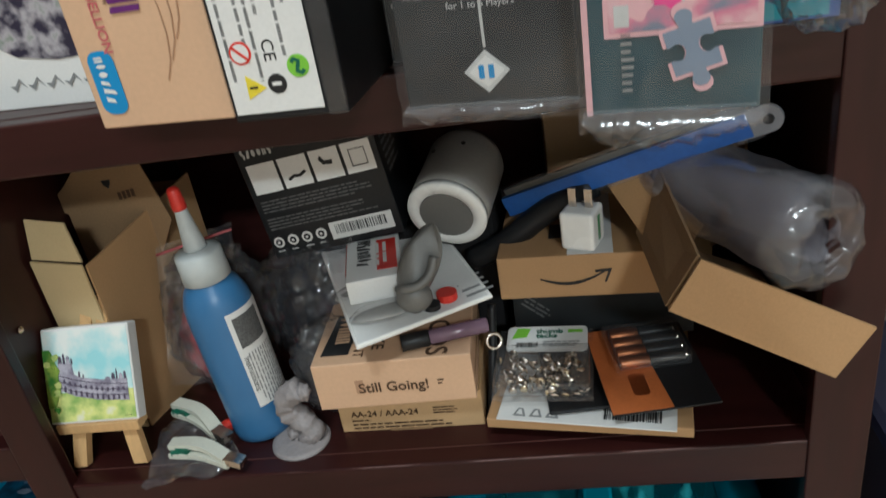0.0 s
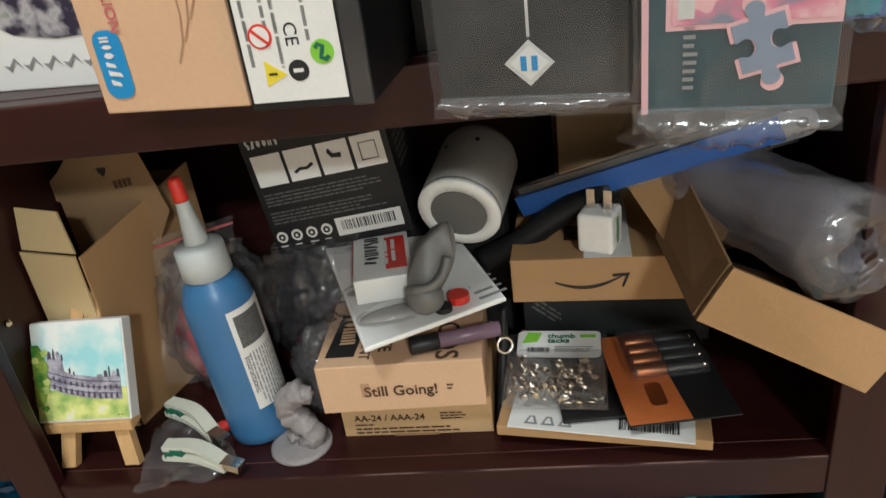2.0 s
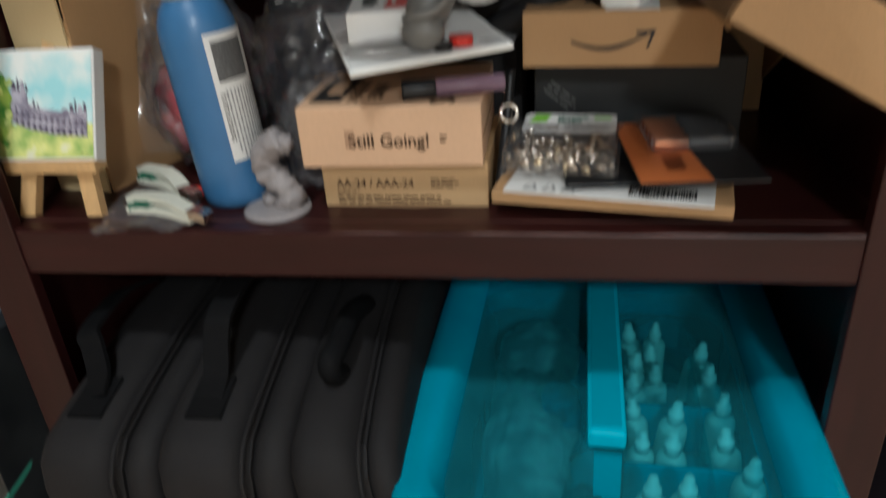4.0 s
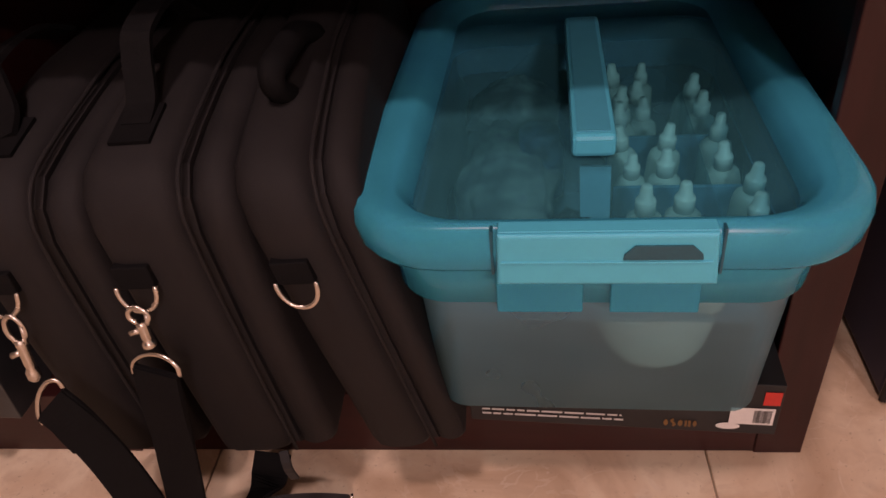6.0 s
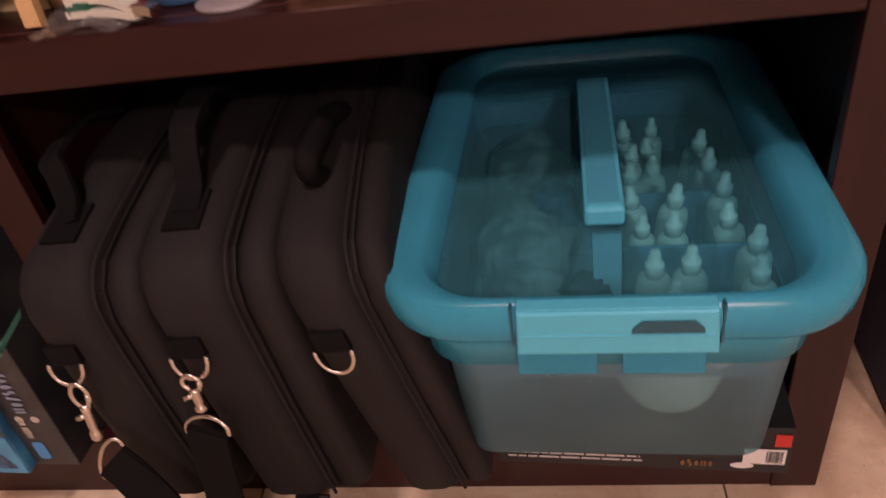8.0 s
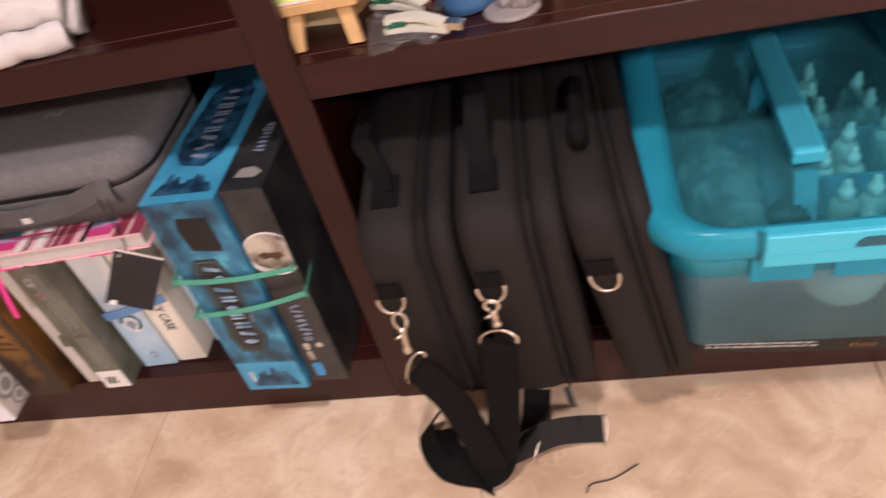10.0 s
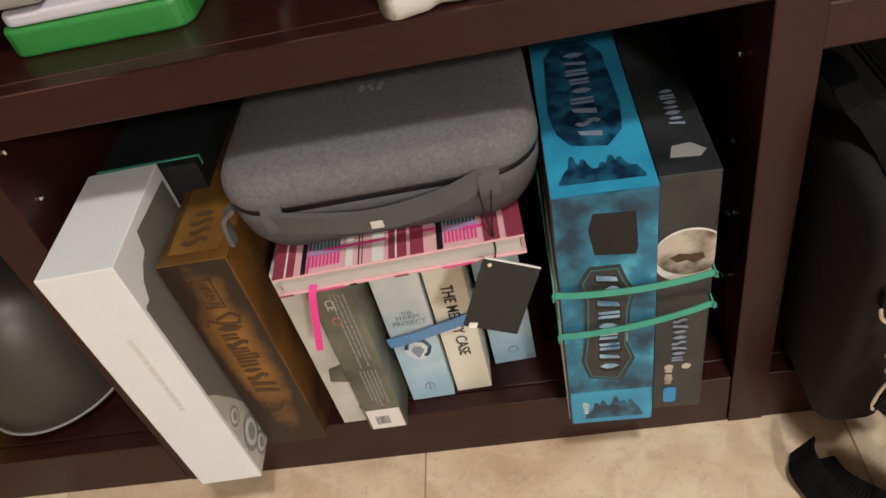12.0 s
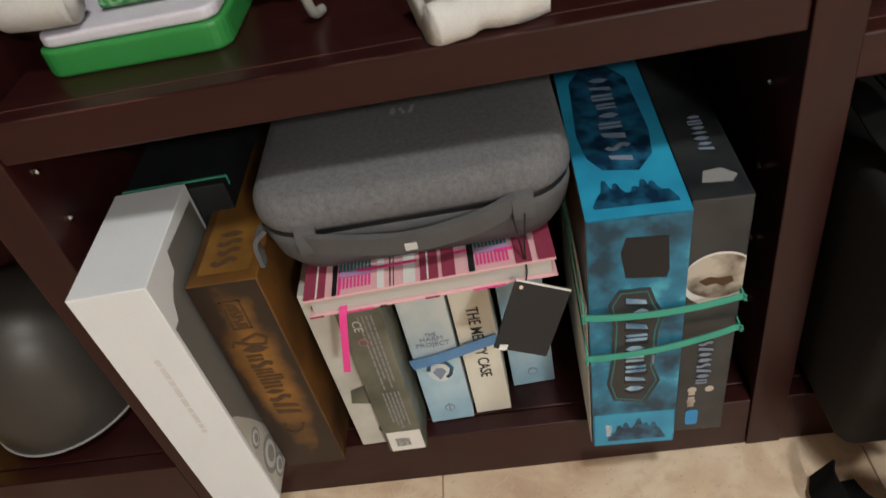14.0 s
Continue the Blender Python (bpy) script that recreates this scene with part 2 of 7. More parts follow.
SLOT = material("dark_teal_plastic", (0.003, 0.085, 0.12), 0.4, vary=0.1, bump=0.02)
TEAL_CLEAR = see_through("teal_translucent_plastic", (0.06, 0.66, 0.88), 0.34, 0.24, (0.002, 0.40, 0.575), scale=16, shine=0.3)
TUB_CLEAR = see_through("clear_tub_plastic", (0.58, 0.90, 0.95), 0.58, 0.3, (0.15, 0.36, 0.45), scale=10)
LID_CLEAR = see_through("hazy_clear_lid", (0.60, 0.92, 0.95), 0.84, 0.22, (0.06, 0.40, 0.48), scale=9)
CLEAR = clear_skin("clear_film", 0.060, 0.13, (0.62, 0.62, 0.66), bump=0.35, scale=40, ior=1.45)
TAIL = clear_skin("gathered_film", 0.085, 0.16, (0.60, 0.60, 0.63), bump=0.35, scale=80, ior=1.6)
WRAP = clear_skin("clear_wrap_film", 0.035, 0.06, bump=0.25, scale=25, ior=1.35)
CLEAR_STIFF = clear_skin("clear_blister", 0.04, 0.05, bump=0.15, scale=40)
FILM = clear_skin("crumpled_grey_film", 0.27, 0.13, (0.60, 0.58, 0.64), (0.96, 0.95, 0.97), bump=0.7, scale=34, ior=1.8)
DROPPER = see_through("milky_dropper", (0.9, 0.95, 0.93), 0.2, 0.4, (0.68, 0.72, 0.68), scale=20)
MYST_BLUE = blend("night_blue_art", (0.006, 0.03, 0.055), (0.02, 0.22, 0.42), 14, 0.3, 0.55, 0.3, (0.05, 0.36, 0.5))
SKY_BLUE = blend("bright_blue_art", (0.02, 0.17, 0.34), (0.035, 0.36, 0.58), 10, 0.3, 0.6, 0.3)
GHOST = blend("dark_blue_figures", (0.005, 0.025, 0.06), (0.02, 0.13, 0.24), 60, 0.4, 0.65, 0.35)
CHARCOAL_ART = blend("charcoal_art", (0.013, 0.015, 0.018), (0.042, 0.046, 0.048), 18, 0.35, 0.7, 0.32)
DARK_BOX = blend("dark_printed_box", (0.005, 0.006, 0.007), (0.014, 0.017, 0.019), 18, 0.35, 0.7, 0.6)
MOON = blend("moon_art", (0.10, 0.07, 0.05), (0.50, 0.45, 0.38), 38, 0.35, 0.6, 0.4)
VILLAIN = blend("bronze_brown_art", (0.030, 0.016, 0.009), (0.17, 0.075, 0.016), 9, 0.34, 0.62, 0.38)
OCHRE = blend("ochre_art", (0.035, 0.018, 0.009), (0.21, 0.10, 0.02), 12, 0.3, 0.6, 0.4)
OLIVE = blend("olive_grey_art", (0.055, 0.06, 0.045), (0.17, 0.17, 0.13), 16, 0.35, 0.65, 0.45)
PALE_ART = blend("pale_blue_art", (0.40, 0.53, 0.62), (0.66, 0.70, 0.70), 12, 0.35, 0.6, 0.45)
GREY_ART = blend("pale_grey_art", (0.42, 0.41, 0.38), (0.58, 0.57, 0.53), 14, 0.35, 0.6, 0.45)
BLUE_ART = blend("sky_blue_art", (0.23, 0.42, 0.58), (0.45, 0.60, 0.70), 12, 0.35, 0.6, 0.45)
CREAM = material("cream_card", (0.70, 0.68, 0.60), 0.5, vary=0.04, bump=0.04)
PINK = material("pale_pink_cover", (0.72, 0.42, 0.45), 0.5, vary=0.06, bump=0.05)
HOT_PINK = material("hot_pink_cloth", (0.75, 0.05, 0.28), 0.6, vary=0.08, bump=0.2)
MAROON = material("maroon_stripe", (0.26, 0.035, 0.075), 0.55, vary=0.15, bump=0.05)
PAGES = material("page_edges", (0.50, 0.48, 0.46), 0.8, vary=0.12, fine=900, coarse=60, bump=0.4, stretch=(0.05, 0.05, 3))
LILAC = material("lilac_stripe", (0.42, 0.26, 0.48), 0.55, vary=0.06, bump=0)
TEAL_INK = material("teal_stripe", (0.03, 0.16, 0.18), 0.55, vary=0.06, bump=0)
ELASTIC = material("green_elastic", (0.05, 0.30, 0.215), 0.75, vary=0.12, fine=900, coarse=60, bump=0.3)
COPPER = material("copper_print", (0.46, 0.13, 0.035), 0.38, vary=0.12, bump=0.04)
COPPER_METAL = material("copper_metal", (0.42, 0.16, 0.07), 0.42, metal=1.0, vary=0.1, bump=0.02)
BRASS = material("brass_tack", (0.78, 0.66, 0.45), 0.2, metal=1.0, vary=0.1, bump=0.02)
YELLOW = material("yellow_print", (0.72, 0.58, 0.03), 0.5, vary=0.05, bump=0)
LIME = material("lime_green_print", (0.22, 0.52, 0.04), 0.5, vary=0.06, bump=0)
SIGN_BLUE = material("badge_blue", (0.03, 0.25, 0.55), 0.4, vary=0.05, bump=0)
PURPLE = material("purple_ink", (0.12, 0.02, 0.16), 0.5, vary=0.1, bump=0)
ROSE_INK = material("rose_ink", (0.50, 0.12, 0.13), 0.6, vary=0.1, bump=0)
TAN_DARK = material("brown_shade_ink", (0.42, 0.25, 0.15), 0.6, vary=0.08, bump=0)
DEEP_TEAL = blend("deep_teal_print", (0.012, 0.045, 0.062), (0.025, 0.08, 0.10), 12, 0.4, 0.65, 0.4)
BLOSSOM = blend("pink_blossom_art", (0.20, 0.22, 0.30), (0.62, 0.20, 0.30), 55, 0.40, 0.50, 0.4, (0.72, 0.45, 0.48))
RIBBON = material("blue_satin_ribbon", (0.10, 0.23, 0.44), 0.35, vary=0.15, fine=600, coarse=60, bump=0.1)
TITLE_BLUE = blend("title_blue_print", (0.05, 0.16, 0.30), (0.36, 0.52, 0.68), 40, 0.38, 0.62, 0.35)
SLATE_BLUE = material("slate_blue_print", (0.20, 0.25, 0.34), 0.45, vary=0.06, bump=0)
FLORAL = blend("dark_floral_art", (0.03, 0.025, 0.05), (0.45, 0.42, 0.45), 60, 0.45, 0.6, 0.4, (0.12, 0.20, 0.10))
DARK_GLASS = material("dark_metal_pot", (0.042, 0.038, 0.034), 0.42, metal=0.0, vary=0.2, fine=300, coarse=12, bump=0.03)
LILAC_WHITE = material("lilac_white_sheet", (0.62, 0.60, 0.68), 0.6, vary=0.06, fine=300, coarse=30, bump=0.1)
PAD_GREEN = blend("green_patterned_pad", (0.02, 0.16, 0.05), (0.20, 0.42, 0.20), 170, 0.42, 0.6, 0.6)
SOCK = material("white_ribbed_cotton", (0.58, 0.57, 0.56), 0.95, vary=0.1, fine=900, coarse=50, bump=0.7, depth=0.0012)
NAVY = material("navy_fabric", (0.012, 0.014, 0.045), 0.6, vary=0.2, fine=700, coarse=20, bump=0.3)
PLASTER = material("off_white_plaster", (0.56, 0.53, 0.49), 0.85, vary=0.04, fine=200, coarse=3, bump=0.2)
CEILING = material("white_ceiling_paint", (0.55, 0.54, 0.52), 0.9, vary=0.02, fine=200, coarse=3, bump=0.1)
STONE = marble("beige_marble")
GROUT = material("grout", (0.46, 0.37, 0.28), 0.85, vary=0.1, bump=0.2)
SKY_PAINT = blend("watercolour_sky", (0.36, 0.68, 0.72), (0.80, 0.82, 0.78), 32, 0.38, 0.6, 0.7)
GRASS_PAINT = blend("watercolour_grass", (0.22, 0.40, 0.09), (0.70, 0.72, 0.24), 60, 0.36, 0.6, 0.7, (0.75, 0.75, 0.55))
TREE_PAINT = blend("watercolour_tree", (0.05, 0.20, 0.02), (0.30, 0.42, 0.06), 120, 0.38, 0.6, 0.7)
STONE_PAINT = blend("watercolour_building", (0.20, 0.18, 0.24), (0.46, 0.43, 0.50), 140, 0.38, 0.6, 0.7)
TOWER_PAINT = material("watercolour_dark", (0.09, 0.07, 0.11), 0.7, vary=0.3, fine=600, coarse=120, bump=0)
RED_CLOTH = blend("red_and_black_wrapper", (0.03, 0.012, 0.016), (0.36, 0.018, 0.04), 26, 0.36, 0.5, 0.35)
DARK_JUNK = blend("dark_wrapper", (0.008, 0.008, 0.011), (0.035, 0.03, 0.045), 22, 0.45, 0.6, 0.5, (0.22, 0.05, 0.04))
POWDER = blend("mixed_supplies", (0.09, 0.11, 0.13), (0.26, 0.30, 0.31), 30, 0.42, 0.6, 0.6, (0.16, 0.12, 0.20))


def glow(name, edge, centre, at, reach, rough=0.4, mottle=0.35):
    """Printed artwork with a lighter middle, in the box's own x and z."""
    m = bpy.data.materials.new(name)
    m.use_nodes = True
    nt = m.node_tree
    b = nt.nodes["Principled BSDF"]
    tc, mp, ln = nt.nodes.new("ShaderNodeTexCoord"), nt.nodes.new("ShaderNodeMapping"), nt.nodes.new("ShaderNodeVectorMath")
    mp.inputs["Location"].default_value = (-at[0] / reach[0], 0, -at[1] / reach[1])
    mp.inputs["Scale"].default_value = (1 / reach[0], 0, 1 / reach[1])
    ln.operation = "LENGTH"
    n = nt.nodes.new("ShaderNodeTexNoise")
    n.inputs["Scale"].default_value, n.inputs["Detail"].default_value = 38, 5
    nt.links.new(tc.outputs["Object"], mp.inputs["Vector"])
    nt.links.new(tc.outputs["Object"], n.inputs["Vector"])
    nt.links.new(mp.outputs[0], ln.inputs[0])
    add = nt.nodes.new("ShaderNodeMath")
    add.operation = "MULTIPLY_ADD"
    nt.links.new(n.outputs["Fac"], add.inputs[0])
    add.inputs[1].default_value = mottle * 2
    nt.links.new(ln.outputs["Value"], add.inputs[2])
    ramp = nt.nodes.new("ShaderNodeValToRGB")
    e = ramp.color_ramp.elements
    e[0].position, e[0].color, e[1].position, e[1].color = 0.45, (*centre, 1), 1.0, (*edge, 1)
    nt.links.new(add.outputs[0], ramp.inputs[0])
    nt.links.new(ramp.outputs[0], b.inputs["Base Color"])
    b.inputs["Roughness"].default_value = rough
    return m


VILLAIN_SPINE = glow("bronze_spine_art", (0.022, 0.012, 0.007), (0.30, 0.135, 0.024), (0.032, 0.15), (0.040, 0.19))
MYST_SPINE = blend("night_spine_art", (0.006, 0.04, 0.075), (0.022, 0.19, 0.33), 26, 0.36, 0.56, 0.3, (0.09, 0.46, 0.60))


# ---- mesh helpers ----
def part(name, bm, mat, parent=None, label="", smooth=False):
    me = bpy.data.meshes.new(name)
    bmesh.ops.recalc_face_normals(bm, faces=bm.faces)
    bm.to_mesh(me)
    bm.free()
    me.materials.append(mat)
    if smooth:
        me.polygons.foreach_set("use_smooth", [True] * len(me.polygons))
    ob = new(name, me)
    if parent:
        ob.parent = parent
    if label:
        ob["label"] = label
    return ob


def thing(name, label, category, x=0, y=0, z=0, rz=0, rx=0, ry=0, group="", kind=""):
    ob = new(name)
    ob.empty_display_size = 0.02
    ob.matrix_world = pose(x, y, z, rx, ry, rz)
    return tagged(ob, label, category, group, kind)


def block(x0, x1, y0, y1, z0, z1, bevel=0.0008, segments=2):
    bm = bmesh.new()
    bmesh.ops.create_cube(bm, size=1)
    for v in bm.verts:
        v.co = ((x0 + x1) / 2 + v.co.x * (x1 - x0), (y0 + y1) / 2 + v.co.y * (y1 - y0), (z0 + z1) / 2 + v.co.z * (z1 - z0))
    if bevel:
        bmesh.ops.bevel(bm, geom=bm.edges[:], offset=bevel, segments=segments, profile=0.5, affect="EDGES")
    return bm


def slab(p0, p1, p2, p3, t=0.002):
    """A board with four given corners and a thickness."""
    a, b, c, d = (Vector(p) for p in (p0, p1, p2, p3))
    n = (c - a).cross(d - b).normalized() * t
    bm = bmesh.new()
    low = [bm.verts.new(p) for p in (a, b, c, d)]
    top = [bm.verts.new(p + n) for p in (a, b, c, d)]
    bm.faces.new(low)
    bm.faces.new(top[::-1])
    for i in range(4):
        bm.faces.new((low[i], low[(i + 1) % 4], top[(i + 1) % 4], top[i]))
    return bm


def prism(outline, depth, axis="y", at=0.0, bevel=0.0):
    """A flat outline in the other two axes, given a depth along one axis."""
    bm = bmesh.new()
    rings = []
    for k in (at, at + depth):
        rings.append([bm.verts.new({"y": (u, k, v), "x": (k, u, v), "z": (u, v, k)}[axis]) for u, v in outline])
    bm.faces.new(rings[0])
    bm.faces.new(rings[1][::-1])
    n = len(outline)
    for i in range(n):
        bm.faces.new((rings[0][i], rings[0][(i + 1) % n], rings[1][(i + 1) % n], rings[1][i]))
    if bevel:
        bmesh.ops.recalc_face_normals(bm, faces=bm.faces)
        caps = [e for e in bm.edges if any(len(f.verts) == n for f in e.link_faces)]
        bmesh.ops.bevel(bm, geom=caps, offset=bevel, segments=3, profile=0.5, affect="EDGES")
    return bm


def lathe(profile, turn=28, m=None):
    bm = bmesh.new()
    rings = [[bm.verts.new((r * math.cos(2 * math.pi * i / turn), r * math.sin(2 * math.pi * i / turn), z)) for i in range(turn)] for r, z in profile]
    for a, b in zip(rings, rings[1:]):
        for i in range(turn):
            bm.faces.new((a[i], a[(i + 1) % turn], b[(i + 1) % turn], b[i]))
    bm.faces.new(rings[0][::-1])
    bm.faces.new(rings[-1])
    if m:
        bm.transform(m)
    return bm


def smooth_path(points, steps=6):
    """A Catmull-Rom line through the points."""
    p = [Vector(q) for q in points]
    p = [2 * p[0] - p[1]] + p + [2 * p[-1] - p[-2]]
    line = []
    for i in range(1, len(p) - 2):
        for s in range(steps):
            t = s / steps
            line.append(0.5 * (2 * p[i] + (p[i + 1] - p[i - 1]) * t + (2 * p[i - 1] - 5 * p[i] + 4 * p[i + 1] - p[i + 2]) * t * t + (3 * p[i] - p[i - 1] - 3 * p[i + 1] + p[i + 2]) * t ** 3))
    return line + [p[-2]]


def sweep(points, wide, thick=None, side=None, steps=6, turn=10, closed=False):
    """A tube (no thick) or a flat strap of that width and thickness along a smooth line. side: the strap's width direction."""
    line = smooth_path(points, steps) if steps else [Vector(q) for q in points]
    bm = bmesh.new()
    rings = []
    last = None
    for i, c in enumerate(line):
        ahead = (line[(i + 1) % len(line)] - line[i - 1] if closed else line[min(i + 1, len(line) - 1)] - line[max(i - 1, 0)]).normalized()
        if side is not None:
            u = Vector(side)
        elif last is not None:
            u = last
        else:
            u = Vector((0, 0, 1)) if abs(ahead.z) < 0.9 else Vector((1, 0, 0))
        u = (u - ahead * u.dot(ahead)).normalized()
        last = u
        v = ahead.cross(u)
        if thick is None:
            offs = [(wide * math.cos(2 * math.pi * k / turn), wide * math.sin(2 * math.pi * k / turn)) for k in range(turn)]
        else:
            w, h = wide / 2, thick / 2
            offs = [(-w, -h), (w, -h), (w, h), (-w, h)]
        rings.append([bm.verts.new(c + u * a + v * b) for a, b in offs])
    n = len(rings[0])
    for a, b in list(zip(rings, rings[1:])) + ([(rings[-1], rings[0])] if closed else []):
        for k in range(n):
            bm.faces.new((a[k], a[(k + 1) % n], b[(k + 1) % n], b[k]))
    if not closed:
        bm.faces.new(rings[0][::-1])
        bm.faces.new(rings[-1])
    return bm


def rounded(w, h, r, n=5):
    """Outline of a rectangle with round corners, from (0, 0) to (w, h)."""
    pts = []
    for cx, cy, a in ((w - r, r, -90), (w - r, h - r, 0), (r, h - r, 90), (r, r, 180)):
        for i in range(n + 1):
            t = radians(a + 90 * i / n)
            pts.append((cx + r * math.cos(t), cy + r * math.sin(t)))
    return pts


def circle(r, n=20, x=0, y=0, ry=None):
    return [(x + r * math.cos(2 * math.pi * i / n), y + (ry or r) * math.sin(2 * math.pi * i / n)) for i in range(n)]


def film(p0, p1, p2, p3, amp, seed, n=18, scale=45):
    """A limp wrinkled sheet between four corners."""
    a, b, c, d = (Vector(p) for p in (p0, p1, p2, p3))
    nrm = (c - a).cross(d - b).normalized()
    bm = bmesh.new()
    rows = []
    for j in range(n + 1):
        v = j / n
        row = []
        for i in range(n + 1):
            u = i / n
            q = a * (1 - u) * (1 - v) + b * u * (1 - v) + c * u * v + d * (1 - u) * v
            row.append(bm.verts.new(q + nrm * amp * (noise.noise(q * scale + Vector((seed, 0, 0))) + 0.5 * abs(noise.noise(q * scale * 2.6 + Vector((0, seed, 0)))))))
        rows.append(row)
    for r, s in zip(rows, rows[1:]):
        for i in range(n):
            bm.faces.new((r[i], r[i + 1], s[i + 1], s[i]))
    return bm


def lump(size, seed, rough=0.35, detail=3, scale=2.2, floor=None):
    """A crumpled soft mass round the origin."""
    bm = bmesh.new()
    bmesh.ops.create_icosphere(bm, subdivisions=detail, radius=1)
    for v in bm.verts:
        d = v.co.normalized()
        n = abs(noise.noise(d * scale + Vector((seed, 3 * seed, 0)))) * 1.2 - 0.3 + 0.5 * noise.noise(d * scale * 3 + Vector((seed, 0, seed)))
        k = 1 + rough * n
        v.co = Vector((d.x * size[0] * k, d.y * size[1] * k, d.z * size[2] * k))
        if floor is not None:
            v.co.z = max(v.co.z, floor)
    return bm


GAP = 0.0005


def face(box, side):
    """From print coordinates (u right, v up, out of the surface) to a box's side."""
    w, d, h = box["size"]
    return {
        "front": Matrix(((1, 0, 0, 0), (0, 0, -1, -GAP), (0, 1, 0, 0), (0, 0, 0, 1))),
        "top": Matrix(((1, 0, 0, 0), (0, 1, 0, 0), (0, 0, 1, h + GAP), (0, 0, 0, 1))),
        "right": Matrix(((0, 0, 1, w + GAP), (1, 0, 0, 0), (0, 1, 0, 0), (0, 0, 0, 1))),
        "left": Matrix(((0, 0, -1, -GAP), (-1, 0, 0, d), (0, 1, 0, 0), (0, 0, 0, 1))),
    }[side]


def carton(name, label, category, x, y, z, w, d, h, mat, rz=0, rx=0, ry=0, bevel=0.001, group=""):
    """A closed box whose front lower left corner stands at x, y, z."""
    ob = thing(name, label, category, x, y, z, rz, rx, ry, group)
    ob["size"] = (w, d, h)
    part("body", block(0, w, 0, d, 0, h, bevel), mat, ob)
    return ob


def printed(box, side, name, outline, mat, lift=0.0, label=""):
    """A flat printed shape on a box's side."""
    bm = prism(outline, 0.0003, "z", lift)
    bm.transform(face(box, side))
    return part(name, bm, mat, box, label)


def plate(box, side, name, u0, v0, u1, v1, mat, lift=0.0, label=""):
    return printed(box, side, name, [(u0, v0), (u1, v0), (u1, v1), (u0, v1)], mat, lift, label)


def letters(box, side, text, u, v, size, mat, turn=0, lift=0.0003, align="LEFT", name="lettering", stretch=1.0, bold=0.0):
    curve = bpy.data.curves.new(name, "FONT")
    curve.body, curve.size, curve.align_x, curve.extrude, curve.offset = text, size, align, 0.0001, bold
    curve.resolution_u = 3
    tmp = bpy.data.objects.new(name, curve)
    me = bpy.data.meshes.new_from_object(tmp)
    bpy.data.objects.remove(tmp)
    me.transform(face(box, side) @ pose(u, v, lift, 0, 0, turn) @ Matrix.Diagonal((stretch, 1, 1, 1)))
    me.materials.append(mat)
    ob = new(name, me)
    ob.parent = box
    return ob


def bars(box, side, u, v, w, lines, pitch, mat, seed=1, turn=0, tall=0.45, name="small_print", lift=0.0003):
    """Lines of print too small to read, as plain bars."""
    rnd = random.Random(seed)
    bm = bmesh.new()
    for i in range(lines):
        a, end = 0.0, w * rnd.uniform(0.72, 1.0)
        while a < end:
            b = min(end, a + pitch * rnd.uniform(1.0, 3.5))
            q = [bm.verts.new((px, py, 0)) for px, py in ((a, -i * pitch), (b, -i * pitch), (b, -i * pitch + tall * pitch), (a, -i * pitch + tall * pitch))]
            bm.faces.new(q)
            a = b + pitch * 0.35
    bm.transform(face(box, side) @ pose(u, v, lift, 0, 0, turn))
    return part(name, bm, mat, box)


def barcode(box, side, u, v, w, h, seed=1, turn=0, lift=0.0005, mat=None):
    rnd = random.Random(seed)
    bm = bmesh.new()
    a = 0.0
    while a < w:
        b = min(w, a + w * rnd.choice((0.012, 0.02, 0.032)))
        bm.faces.new([bm.verts.new((px, py, 0)) for px, py in ((a, 0), (b, 0), (b, h), (a, h))])
        a = b + w * rnd.choice((0.012, 0.02, 0.028))
    bm.transform(face(box, side) @ pose(u, v, lift, 0, 0, turn))
    return part("barcode", bm, mat or INK, box)


def stroke(points, w):
    """A flat brush stroke along a line of points, as one outline."""
    left, right = [], []
    for i, (x, y) in enumerate(points):
        x0, y0 = points[max(i - 1, 0)]
        x1, y1 = points[min(i + 1, len(points) - 1)]
        d = math.hypot(x1 - x0, y1 - y0) or 1
        nx, ny = -(y1 - y0) / d * w / 2, (x1 - x0) / d * w / 2
        left.append((x + nx, y + ny))
        right.append((x - nx, y - ny))
    return left + right[::-1]


def glyphs(box, side, count, u, v, size, mat, turn=0, seed=1, lift=0.0004, name="logo_mark", gap=0.16, vary=0.15, weight=0.17, wide=0.5):
    """A word mark as plain brush shapes, each a part."""
    rnd = random.Random(seed)
    a = 0.0
    for i in range(count):
        h, w = size * rnd.uniform(1 - vary, 1 + vary), size * wide * rnd.uniform(0.8, 1.2)
        t = size * weight
        leaf = [(w / 2, 0), (w * 0.9, h * 0.3), (w * 0.85, h * 0.7), (w / 2, h), (w * 0.15, h * 0.7), (w * 0.1, h * 0.3)]
        wave = stroke([(w * (0.5 + 0.3 * math.sin(2 * math.pi * k / 8)), h * k / 8) for k in range(9)], t * 1.5)
        wedge = [(0, 0), (w * 0.7, 0), (w, h), (w * 0.45, h * 0.92)]
        twin = [[(0, 0), (w * 0.36, h * 0.04), (w * 0.36, h), (0, h * 0.95)], [(w * 0.6, h * 0.05), (w, 0), (w, h * 0.95), (w * 0.6, h)]]
        forms = [[leaf], [wave], [wedge], twin]
        bm = bmesh.new()
        for line in rnd.choice(forms):
            one = prism([(a + x, y) for x, y in line], 0.0002, "z")
            one.to_mesh(SCRATCH)
            one.free()
            bm.from_mesh(SCRATCH)
        bm.transform(face(box, side) @ pose(u, v, lift, 0, 0, turn))
        part(name, bm, mat, box)
        a += w + size * gap


SCRATCH = bpy.data.meshes.new("scratch")

